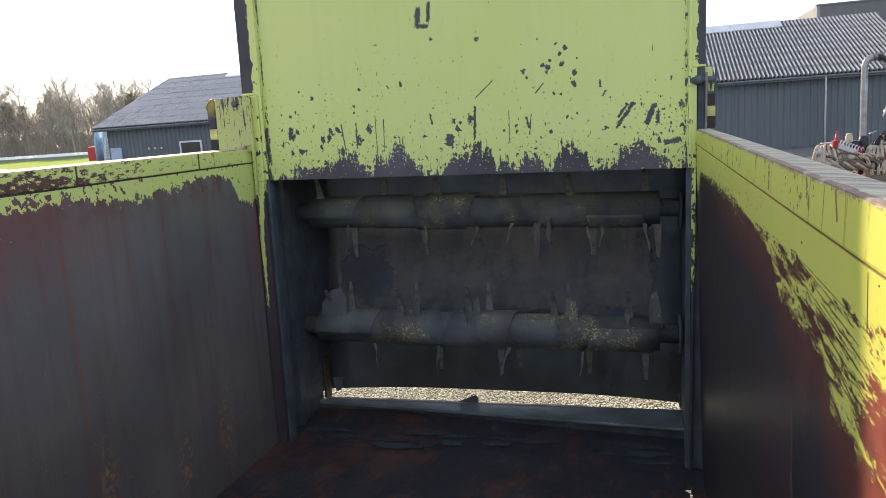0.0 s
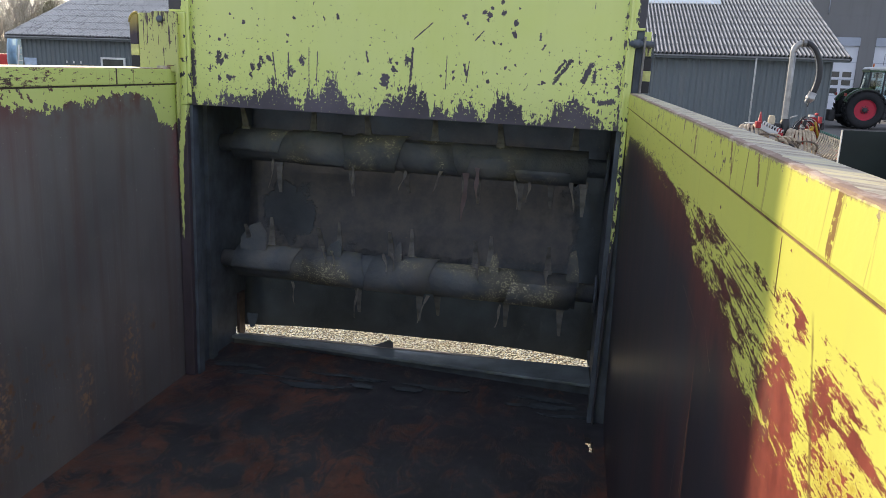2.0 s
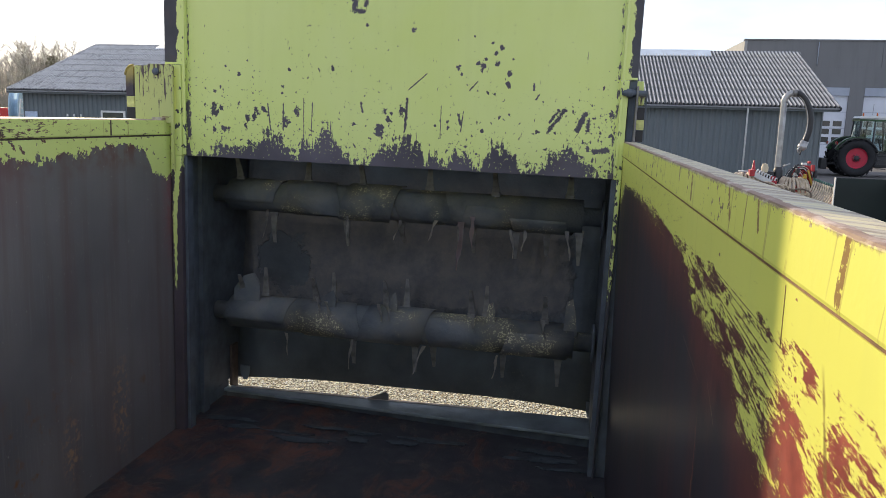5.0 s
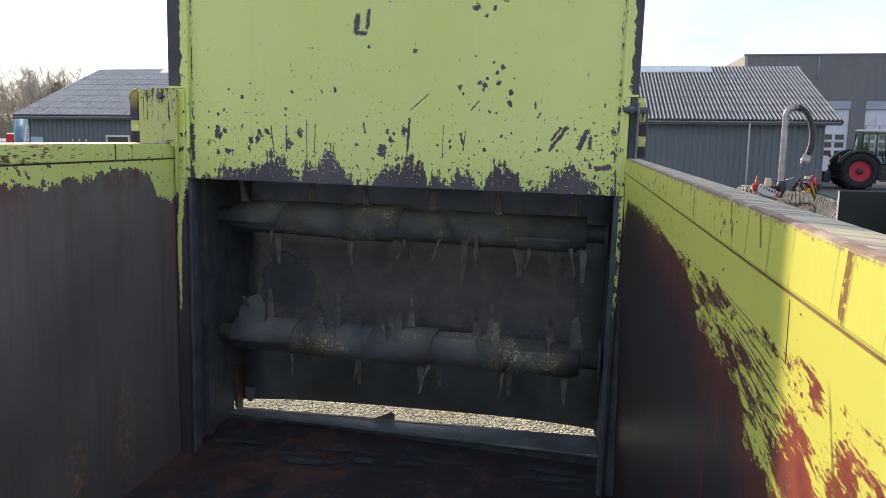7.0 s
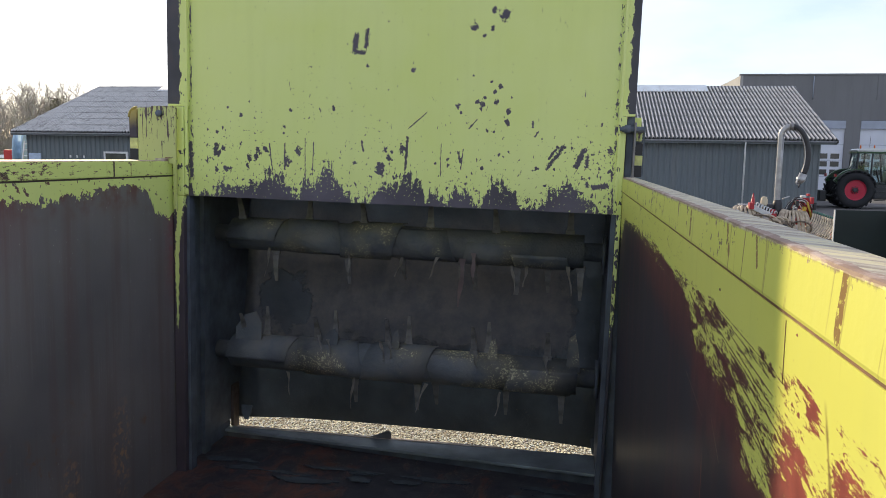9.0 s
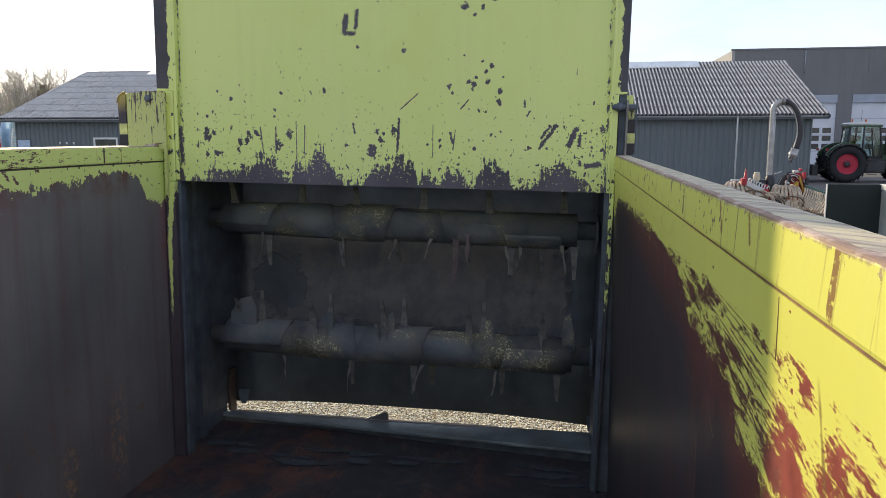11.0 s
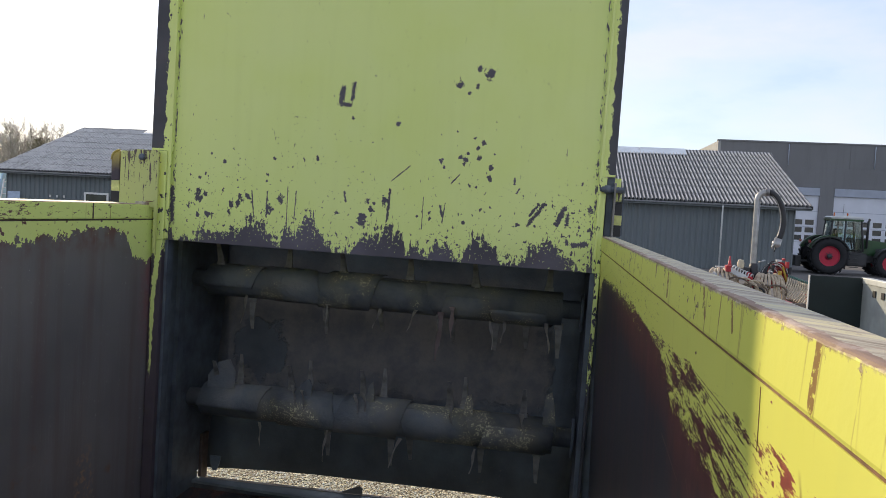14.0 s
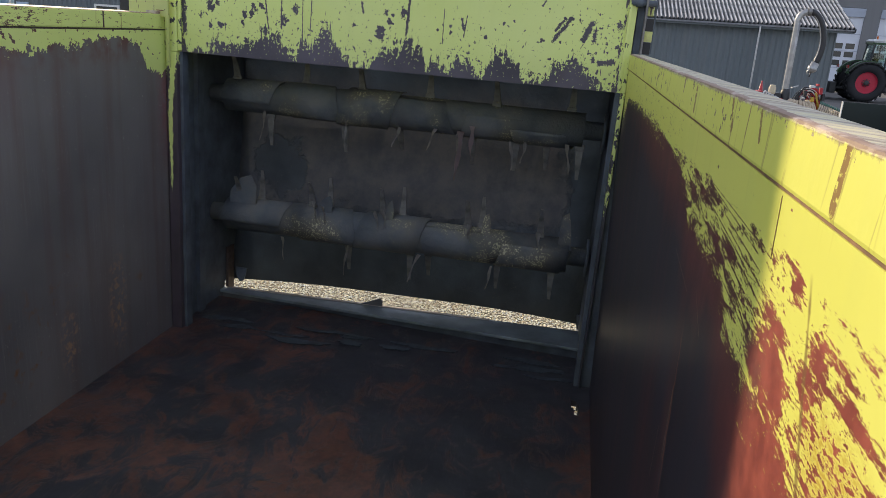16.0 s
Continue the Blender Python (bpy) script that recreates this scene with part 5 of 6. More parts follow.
part("gutter_end", bm_box(SX1 - 0.06, SX1 + 0.01, EY - 0.15, EY + 0.06, EZ - 0.14, EZ + 0.02, 0.01), M_TAPE_K, shed)


def shed_window(x0, x1, z0, z1):
    y = 37.10
    t = 0.11
    bm = bm_box(x0, x1, y - 0.03, y + 0.06, z1 - t, z1)
    bm_box(x0, x1, y - 0.03, y + 0.06, z0, z0 + t, bm=bm)
    bm_box(x0, x0 + t, y - 0.03, y + 0.06, z0 + t, z1 - t, bm=bm)
    bm_box(x1 - t, x1, y - 0.03, y + 0.06, z0 + t, z1 - t, bm=bm)
    w = part("window", bm, M_WHITE, shed, "small white-framed window")
    part("pane", bm_box(x0 + t, x1 - t, y + 0.0, y + 0.02, z0 + t, z1 - t), M_GLASS_D, w)


shed_window(-26.75, -25.2, 1.45, 2.33)
shed_window(-17.5, -15.9, 1.45, 2.33)
part("wall_panel", bm_box(-31.75, -30.95, 37.08, 37.14, 1.0, 2.17, 0.01), plain("pale_blue_board", (0.42, 0.52, 0.66), 0.5), shed, "pale blue board fixed to the wall")
for k in range(3):
    part("wall_vent", bm_box(-29.0 + k * 0.45, -28.92 + k * 0.45, 37.08, 37.14, 1.93, 2.07), M_WHITE, shed)

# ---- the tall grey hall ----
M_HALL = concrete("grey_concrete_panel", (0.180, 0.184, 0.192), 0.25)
# paler concrete: sunlight painted onto the hall's side wall, clamp walls' own tone
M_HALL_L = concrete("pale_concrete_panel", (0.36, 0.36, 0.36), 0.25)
M_DOOR = plain("white_sectional_door", (0.62, 0.65, 0.72), 0.5, 0.0, 0.06, 1.0)
M_BAND = plain("pale_blue_lintel", (0.34, 0.38, 0.46), 0.5, 0.0, 0.1, 1.0)
hall = base("tall_hall", "tall grey concrete panel hall with white sectional doors", "hall", pose(0, 0, 0))
HX0, HX1, HY, HZ = 13.2, 70.0, 60.0, 9.05
DOORS = [(16.6, 21.15), (22.25, 27.2), (28.6, 33.2), (34.6, 39.2)]
edges = [HX0 + 0.22]
for a, b in DOORS:
    edges += [a, b]
edges.append(HX1)
for i in range(0, len(edges), 2):
    part("wall_pier", bm_box(edges[i], edges[i + 1], HY, HY + 0.3, 0.0, 7.175), M_HALL, hall)
for a, b in DOORS:
    part("wall_lintel", bm_box(a, b, HY, HY + 0.3, 5.62, 7.175), M_HALL, hall)
    part("door_band", bm_box(a, b, HY - 0.05, HY + 0.2, 4.98, 5.60), M_BAND, hall, "pale blue-grey lintel band")
    d = part("sectional_door", bm_box(a, b, HY + 0.12, HY + 0.2, 0.0, 4.97), M_DOOR, hall, "white sectional door with window rows")
    for z in (1.25, 2.5, 3.75):
        part("door_joint", bm_box(a, b, HY + 0.112, HY + 0.119, z - 0.02, z + 0.02), M_BAND, d)
    for z in (1.42, 2.05, 2.66):
        for k in range(5):
            x = a + 0.22 + k * (b - a - 0.25) / 5
            part("pane", bm_box(x, x + 0.64, HY + 0.10, HY + 0.118, z, z + 0.40, 0.01), M_GLASS_D, d)
px = HX0 + 0.22
k = 0
while px < HX1 - 1:
    w = 4.6 if k else 5.2
    part("upper_panel", bm_box(px, min(px + w - 0.018, HX1), HY, HY + 0.3, 7.179, HZ), M_HALL, hall)
    px += w
    k += 1
part("core", bm_box(HX0 + 0.3, HX1, HY + 0.32, HY + 40, 0.0, HZ - 0.3), M_HALL, hall)
# this side carries its sunlight in the paler concrete
part("side_wall", bm_box(HX0, HX0 + 0.21, HY, HY + 40, 0.0, HZ), M_HALL_L, hall, "side wall with sunlight put into its paler colour")
part("coping", bm_box(HX0 - 0.04, HX1, HY - 0.05, HY + 0.36, HZ + 0.005, HZ + 0.12), M_HALL, hall)
for x in (18.6, 25.0, 31.0):
    part("drain_pipe", bm_tube([(x, HY - 0.09, HZ - 0.1), (x, HY - 0.09, 7.3)], 0.035, 8), M_BAND, hall)


# ---- the green tractor ----
def tractor():
    M_GREEN = plain("tractor_green_paint", (0.020, 0.072, 0.026), 0.32, 0.0, 0.12, 3.0, 0.03)
    M_RED = plain("red_wheel_paint", (0.44, 0.010, 0.042), 0.4, 0.0, 0.1, 6.0, 0.05)
    M_CHAR = plain("charcoal_casting", (0.035, 0.037, 0.04), 0.55, 0.0, 0.25, 6.0)
    M_TYRE = plain("tractor_tyre_rubber", (0.012, 0.013, 0.016), 0.8, 0.0, 0.3, 10.0, 0.2)
    M_CAB = glass("cab_glass", (0.62, 0.74, 0.74))
    M_LIGHT = plain("white_roof_plastic", (0.66, 0.68, 0.68), 0.4, 0.0, 0.05)
    M_AMB = plain("orange_beacon_plastic", (0.65, 0.16, 0.02), 0.3)
    M_LENS = plain("red_lens", (0.45, 0.02, 0.02), 0.3)
    # x runs to its nose, y away from the viewer, origin under the rear axle
    t = base("tractor", "dark green tractor with red rims parked on the yard", "tractor", pose(14.98, 39.5, 0, 0, 0, -3) @ Matrix.Diagonal((0.93, 0.93, 0.94, 1)))

    def wheel(name, x, y, r, w, rim_r, out):
        prof = [(rim_r, -w), (r * 0.86, -w), (r * 0.95, -w * 0.8), (r * 0.965, 0), (r * 0.95, w * 0.8), (r * 0.86, w), (rim_r, w)]
        bm = bm_lathe(prof, 40, "Y", ring_shape=True)
        lugs = 22
        bmesh.ops.transform(bm, matrix=Matrix.Translation((x, y, r)), verts=bm.verts)
        ob = part(name, bm, M_TYRE, t, "black lugged tyre")
        pair = {}
        for i in range(lugs):
            for s in (-1, 1):
                a = 2 * math.pi * (i + (0.5 if s > 0 else 0)) / lugs
                lug = bm_box(-0.045, 0.045, 0.0, w * 0.98, r * 0.93, r)
                sk = Matrix.Identity(4)
                sk[0][1] = 0.75
                m = Matrix.Scale(s, 4, (0, 1, 0)) @ sk
                bmesh.ops.transform(lug, matrix=m, verts=lug.verts)
                if s < 0:
                    bmesh.ops.reverse_faces(lug, faces=lug.faces)
                if s not in pair:
                    pair[s] = mesh_of("lug", lug, M_TYRE)
                else:
                    lug.free()
                share("lug", pair[s], ob, Matrix.Translation((x, y, r)) @ Matrix.Rotation(a, 4, "Y"))
        bm = bm_lathe([(rim_r * 1.02, out * w * 0.55), (rim_r * 1.04, out * w * 0.85), (rim_r * 0.94, out * w * 0.88), (rim_r * 0.88, out * w * 0.5), (rim_r * 0.45, out * w * 0.42), (rim_r * 0.40, out * w * 0.62), (rim_r * 0.16, out * w * 0.66)], 32, "Y")
        bmesh.ops.transform(bm, matrix=Matrix.Translation((x, y, r)), verts=bm.verts)
        part("rim", bm, M_RED, ob, "red wheel rim")
        bm = bm_lathe([(rim_r * 0.25, out * w * 0.60), (rim_r * 0.25, out * w * 0.80), (rim_r * 0.1, out * w * 0.86), (0.01, out * w * 0.86)], 16, "Y")
        for i in range(8):
            a = 2 * math.pi * i / 8
            nut = bm_box(-0.025, 0.025, min(0, out * 0.05), max(0, out * 0.05), -0.025, 0.025)
            bmesh.ops.transform(nut, matrix=Matrix.Translation((rim_r * 0.33 * math.cos(a), out * w * 0.6, rim_r * 0.33 * math.sin(a))), verts=nut.verts)
            me = bpy.data.meshes.new("tmp")
            nut.to_mesh(me)
            nut.free()
            bm.from_mesh(me)
            bpy.data.meshes.remove(me)
        bmesh.ops.transform(bm, matrix=Matrix.Translation((x, y, r)), verts=bm.verts)
        part("hub", bm, M_CHAR, ob)

    for y, o in ((-0.98, -1), (0.98, 1)):
        wheel("rear_wheel", 0.0, y, 1.02, 0.33, 0.56, o)
        wheel("front_wheel", 3.18, y, 0.78, 0.28, 0.45, o)
    part("rear_axle", bm_tube([(0, -0.8, 1.0), (0, 0.8, 1.0)], 0.17, 14), M_CHAR, t)
    part("front_axle", bm_box(3.05, 3.31, -0.8, 0.8, 0.66, 0.88, 0.03), M_CHAR, t)
    part("gearbox", bm_box(-0.45, 2.2, -0.36, 0.36, 0.62, 1.32, 0.06), M_CHAR, t)
    part("engine", bm_box(2.1, 4.0, -0.30, 0.30, 0.72, 1.25, 0.05), M_CHAR, t)
    side = [(1.75, 1.18), (2.1, 1.16), (3.6, 1.12), (4.25, 1.05), (4.42, 1.22), (4.40, 1.50), (4.15, 1.74), (3.4, 1.90), (2.2, 2.02), (1.75, 2.06)]
    part("bonnet", bm_plate(side, 0.84, "Y", -0.42, bevel=0.09), M_GREEN, t, "rounded dark green bonnet")
    for y in (-0.434, 0.424):
        part("bonnet_grille", bm_box(2.6, 4.05, y, y + 0.01, 1.22, 1.55, 0.003), M_CHAR, t)
    for y in (-0.30, 0.30):
        part("headlight", bm_box(4.36, 4.45, y - 0.10, y + 0.10, 1.32, 1.46, 0.02), M_LIGHT, t)
    part("front_weight", bm_box(4.45, 4.85, -0.45, 0.45, 0.62, 1.05, 0.05), M_CHAR, t)
    # cab: posts, glass, roof
    cabp = [((-0.55, 1.45), (-0.40, 2.80)), ((0.42, 1.45), (0.46, 2.80)), ((1.68, 1.35), (1.45, 2.80))]
    for y in (-0.74, 0.74):
        for a, b in cabp:
            part("cab_post", bm_tube([(a[0], y, a[1]), (b[0], y * 0.93, b[1])], 0.06, 8), M_CHAR, t)
        part("cab_pane", bm_plate([(-0.50, 1.55), (0.40, 1.55), (0.43, 2.76), (-0.36, 2.76)], 0.012, "Y", y * 0.965), M_CAB, t)
        part("cab_door", bm_plate([(0.46, 1.30), (1.62, 1.30), (1.44, 2.76), (0.48, 2.76)], 0.012, "Y", y * 0.965), M_CAB, t)
        part("door_sill", bm_box(0.42, 1.70, y - 0.03, y + 0.03, 1.18, 1.31, 0.02), M_CHAR, t)
    for x0, x1, z0 in ((1.70, 1.46, 1.95), (-0.56, -0.40, 1.75)):
        bm = bmesh.new()
        vs = [bm.verts.new(p) for p in ((x0, -0.70, z0), (x0, 0.70, z0), (x1, 0.66, 2.78), (x1, -0.66, 2.78))]
        bm.faces.new(vs)
        bmesh.ops.solidify(bm, geom=list(bm.faces), thickness=0.012)
        part("windscreen" if x0 > 0 else "rear_window", bm, M_CAB, t)
    part("cab_roof", bm_plate([(-0.52, 2.83), (1.55, 2.83), (1.66, 2.89), (1.50, 2.95), (0.5, 2.98), (-0.42, 2.96), (-0.56, 2.89)], 1.56, "Y", -0.81, bevel=0.06), M_LIGHT, t, "pale cab roof")
    part("roof_underside", bm_box(-0.55, 1.58, -0.77, 0.77, 2.745, 2.829, 0.02), M_GREEN, t)
    part("cab_floor", bm_box(-0.55, 1.68, -0.68, 0.68, 1.30, 1.42, 0.03), M_CHAR, t)
    seat = part("seat", bm_box(0.02, 0.50, -0.26, 0.26, 1.44, 1.78, 0.06), M_CHAR, t)
    part("seat_back", bm_box(-0.10, 0.06, -0.24, 0.24, 1.79, 2.38, 0.05), M_CHAR, seat)
    part("steering_column", bm_tube([(1.25, 0, 1.45), (1.02, 0, 1.98)], 0.05, 8), M_CHAR, t)
    bm = bm_tube([(0.98 + 0.10 * math.cos(a), 0.2 * math.sin(a), 2.0 + 0.12 * math.cos(a)) for a in (2 * math.pi * i / 20 for i in range(21))], 0.018, 6)
    part("steering_wheel", bm, M_CHAR, t)
    for x, y in ((-0.30, -0.55), (0.55, -0.62)):
        b = part("beacon", bm_lathe([(0.05, 0.0), (0.055, 0.10), (0.03, 0.15), (0.005, 0.16)], 12, "Z"), M_AMB, t, "orange beacon")
        b.matrix_basis = pose(x, y, 2.96)
    part("aerial", bm_tube([(0.62, 0.4, 3.05), (0.64, 0.4, 3.55)], 0.012, 5), M_CHAR, t)
    # fenders, steps, exhaust, mirrors, linkage
    for y in (-1.0, 1.0):
        pts = arc((0.0, 0.0, 1.02), 1.10, 20, 150, 14)
        inner = arc((0.0, 0.0, 1.02), 1.06, 150, 20, 14)
        bm = bm_plate([(p[0], p[2]) for p in pts] + [(p[0], p[2]) for p in inner], 0.60, "Y", y - 0.30, bevel=0.008)
        part("rear_fender", bm, M_CHAR, t, "black rear fender")
        q = [(p[0], p[2]) for p in arc((0.0, 0.0, 1.02), 1.16, 70, 156, 10)] + [(-0.80, 1.30), (-0.30, 1.62)]
        part("fender_shell", bm_plate(q, 0.36, "Y", y * 0.90 - 0.18, bevel=0.02), M_GREEN, t, "green fender shell")
        part("tail_light", bm_box(-1.06, -1.0, y - 0.2, y + 0.15, 1.72, 1.88, 0.015), M_LENS, t)
        fp = arc((3.18, 0.0, 0.78), 0.86, 35, 160, 10)
        fi = arc((3.18, 0.0, 0.78), 0.83, 160, 35, 10)
        part("front_fender", bm_plate([(p[0], p[2]) for p in fp] + [(p[0], p[2]) for p in fi], 0.5, "Y", y - 0.25, bevel=0.006), M_CHAR, t)
    for k in range(4):
        part("step", bm_box(1.15, 1.60, -0.98, -0.70, 0.45 + 0.24 * k, 0.49 + 0.24 * k, 0.008), M_CHAR, t)
    part("tank", bm_box(0.98, 2.05, -0.92, -0.40, 0.52, 1.22, 0.10), M_CHAR, t)
    part("exhaust", bm_tube([(1.95, -0.56, 1.5), (1.95, -0.56, 2.72), (2.03, -0.56, 2.88)], 0.075, 12), M_CHAR, t)
    for y in (-1.0, 1.0):
        part("mirror_arm", bm_tube([(1.50, y * 0.72, 2.70), (1.75, y * 1.05, 2.66)], 0.02, 6), M_CHAR, t)
        part("mirror", bm_box(1.72, 1.80, y * 1.05 - 0.12, y * 1.05 + 0.12, 2.28, 2.68, 0.02), M_CHAR, t)
    for y in (-0.42, 0.42):
        part("link_arm", bm_tube([(-0.30, y, 0.72), (-1.25, y, 0.62)], 0.05, 8), M_CHAR, t)
        part("lift_rod", bm_tube([(-0.50, y, 1.45), (-0.95, y, 0.66)], 0.035, 8), M_CHAR, t)
    part("rear_weight", bm_box(-1.62, -1.28, -0.55, 0.55, 0.35, 0.95, 0.05), M_CHAR, t)
    part("hitch", bm_box(-0.75, -0.40, -0.18, 0.18, 0.70, 1.30, 0.03), M_CHAR, t)

    # the cab stands over the rear axle
    for o in t.children:
        if o.name.split(".")[0] in ("cab_post", "cab_pane", "cab_door", "door_sill", "windscreen", "rear_window", "cab_roof", "roof_underside", "cab_floor", "seat", "steering_column", "steering_wheel", "beacon", "aerial", "mirror", "mirror_arm", "exhaust"):
            o.matrix_basis = Matrix.Translation((0.52, 0, -0.27)) @ Matrix.Diagonal((0.80, 1, 1.20, 1)) @ o.matrix_basis


tractor()


# ---- slurry applicator with its hoses, parked behind the spreader ----
def applicator():
    M_HOSE = plain("beige_ribbed_hose", (0.46, 0.38, 0.28), 0.6, 0.0, 0.35, 14.0, 0.2)
    M_OLD = plain("dirty_brown_hose", (0.15, 0.115, 0.085), 0.65, 0.0, 0.35, 12.0, 0.2)
    M_RED = plain("red_frame_paint", (0.36, 0.022, 0.03), 0.45, 0.0, 0.2, 8.0, 0.05)
    M_GALV = plain("galvanised_pipe", (0.36, 0.36, 0.355), 0.42, 0.6, 0.2, 7.0, 0.05)
    M_RUB = plain("black_suction_hose", (0.025, 0.026, 0.03), 0.5, 0.0, 0.2, 9.0)
    M_TEAL = plain("teal_outlet_plastic", (0.06, 0.16, 0.13), 0.5)
    M_YEL = plain("yellow_cylinder_paint", (0.46, 0.30, 0.04), 0.45)
    M_BEI = plain("beige_reservoir", (0.55, 0.47, 0.33), 0.5)
    M_PALE = plain("pale_grey_channel", (0.55, 0.56, 0.56), 0.5, 0.1)
    t = base("slurry_applicator", "red slurry applicator with beige hoses and tall filling pipe", "farm implement", pose(0, 14.0, 0.04))
    rng = random.Random(11)
    # frame on the ground
    for y in (-0.45, 0.45):
        part("frame_beam", bm_box(4.25, 6.35, y - 0.06, y + 0.06, 0.55, 0.69, 0.01), M_OLD, t)
        for x in (4.5, 6.1):
            part("frame_leg", bm_box(x - 0.05, x + 0.05, y - 0.05, y + 0.05, -0.04, 0.55, 0.01), M_RED, t)
    for x in (4.4, 5.15, 5.9):
        part("cross_beam", bm_box(x - 0.05, x + 0.05, -0.39, 0.39, 0.56, 0.68, 0.008), M_RED, t)
    # filling pipe, bend, hose and coupling
    up = [(5.14, 0, 0.70), (5.14, 0, 1.4), (5.14, 0, 2.2), (5.14, 0, 2.86)] + arc((5.32, 0, 2.86), 0.18, 180, 96, 8)
    part("filling_pipe", bm_tube(up, 0.064, 16), M_GALV, t, "tall galvanised filling pipe")
    part("pipe_collar", bm_tube([(5.30, 0, 3.036), (5.37, 0, 3.040)], 0.078, 16), M_STEEL, t)
    hose = bezier((5.37, 0, 3.04), (5.60, 0, 3.02), (5.83, 0, 2.48), (5.63, 0, 2.02), 18)
    part("suction_hose", bm_tube(hose, 0.066, 14), M_RUB, t, "bent black suction hose")
    part("hose_stripe", bm_tube([p + Vector((-0.058, -0.035, -0.01)) for p in hose[2:]], 0.012, 6), M_GALV, t)
    cp = part("coupling", bm_tube([(5.64, 0, 2.04), (5.61, 0, 1.95), (5.605, 0, 1.945), (5.59, 0, 1.90), (5.57, 0, 1.84)], [0.082, 0.082, 0.095, 0.095, 0.05], 14), M_GALV, t, "galvanised hose coupling")
    part("coupling_lever", bm_tube([(5.53, -0.08, 1.93), (5.48, -0.1, 1.86), (5.50, -0.1, 1.80)], 0.016, 6), M_GALV, cp)
    part("coupling_chain", bm_tube([(5.57, -0.05, 1.84), (5.55, -0.05, 1.74)], 0.014, 6), M_RUB, cp)
    part("pipe_foot", bm_tube([(5.16, 0, 0.66), (5.16, 0, 1.40), (5.16, 0, 1.41), (5.16, 0, 1.47)], [0.10, 0.10, 0.095, 0.08], 14), M_RUB, t)

    def bundle(cx, cz, n, r, w, label):
        head = part("distributor", bm_tube([(cx, 0, cz - 0.05), (cx, 0, cz + 0.03), (cx, 0, cz + 0.04), (cx, 0, cz + 0.07)], [0.16, 0.16, 0.10, 0.10], 16), M_STEEL, t, label)
        part("head_plate", bm_box(cx - 0.13, cx + 0.10, -0.06, 0.06, cz + 0.07, cz + 0.095, 0.006), M_PALE, head)
        for k in range(n):
            a = math.pi * (k + 0.5) / n
            dx, dy = math.cos(a), -0.55 - 0.45 * math.sin(a)
            p0 = (cx + 0.14 * dx, 0.12 * dy, cz)
            p1 = (cx + (0.14 + w * 0.5) * dx, 0.22 * dy, cz + rng.uniform(0.06, 0.16))
            p2 = (cx + (0.16 + w) * dx, 0.36 * dy, cz - 0.05)
            p3 = (cx + (0.13 + w) * dx + rng.uniform(-0.09, 0.09), 0.40 * dy + rng.uniform(-0.06, 0.06), cz - r)
            part("distributor_hose", bm_tube(bezier(p0, p1, p2, p3, 9), 0.029, 8), M_HOSE, head)

    bundle(5.46, 1.22, 12, 0.60, 0.19, "hose distributor ringed with beige hoses")
    bundle(4.48, 1.27, 10, 0.40, 0.15, "smaller hose distributor with beige hoses")
    # sagging hoses and steel elbows
    for k in range(6):
        x = 4.36 + 0.10 * k
        part("drop_hose", bm_tube(bezier((x, -0.3, 1.10 - 0.02 * k), (x + 0.15, -0.45, 1.0), (x + 0.25, -0.45, 0.85), (x + 0.42, -0.35, 0.80), 8), 0.032, 8), M_OLD if k % 2 else M_HOSE, t)
    part("elbow", bm_tube([(4.24, -0.25, 1.19), (4.34, -0.28, 1.15), (4.55, -0.30, 1.05), (4.62, -0.30, 0.9)], 0.075, 12), M_GALV, t)
    # mostly dark loose hoses, standing in for the shade between the pale ones
    for k in range(14):
        x0 = rng.uniform(4.3, 5.4)
        x1 = x0 + rng.uniform(0.15, 0.45)
        z0, z1 = rng.uniform(0.75, 1.15), rng.uniform(0.7, 1.05)
        zt = rng.uniform(1.0, 1.25)
        part("loose_hose", bm_tube(bezier((x0, -0.30, z0), (x0 - 0.1, -0.42, zt), (x1 + 0.1, -0.46, zt), (x1, -0.36, z1), 9), rng.choice((0.020, 0.026, 0.032)), 8), rng.choice((M_OLD, M_OLD, M_RUB, M_HOSE)), t)
    # pale channel with red ends, cone, reservoir
    ch = bm_box(-0.24, 0.24, -0.07, 0.07, -0.05, 0.05, 0.01)
    bmesh.ops.transform(ch, matrix=pose(4.80, -0.25, 1.22, 0, 24, 0), verts=ch.verts)
    part("channel", ch, M_PALE, t, "pale grey channel")
    for x, z in ((4.56, 1.34), (5.02, 1.12), (5.05, 0.98)):
        part("clamp", bm_box(x - 0.05, x + 0.05, -0.36, -0.18, z - 0.07, z + 0.07, 0.012), M_RED, t)
    for k in range(8):
        a = 4.66 + 0.055 * k
        z = 1.36 - 0.024 * k
        part("feed_hose", bm_tube(bezier((a, -0.25, z - 0.05), (a, -0.28, z + 0.07), (a + 0.06, -0.2, z + 0.08), (a + 0.10, -0.1, z - 0.02), 6), 0.014, 6), M_PALE, t)
    part("marker_cone", bm_lathe([(0.055, 1.40), (0.045, 1.42), (0.012, 1.63), (0.004, 1.635)], 12, "Z"), M_RED, t).matrix_basis = pose(4.64, -0.05, -0.03)
    part("reservoir", bm_lathe([(0.07, 1.38), (0.075, 1.40), (0.075, 1.50), (0.055, 1.54), (0.06, 1.56), (0.01, 1.57)], 14, "Z"), M_BEI, t).matrix_basis = pose(4.86, -0.1, -0.03)
    part("valve_block", bm_box(4.86, 5.05, -0.15, 0.05, 1.22, 1.38, 0.015), M_RUB, t)
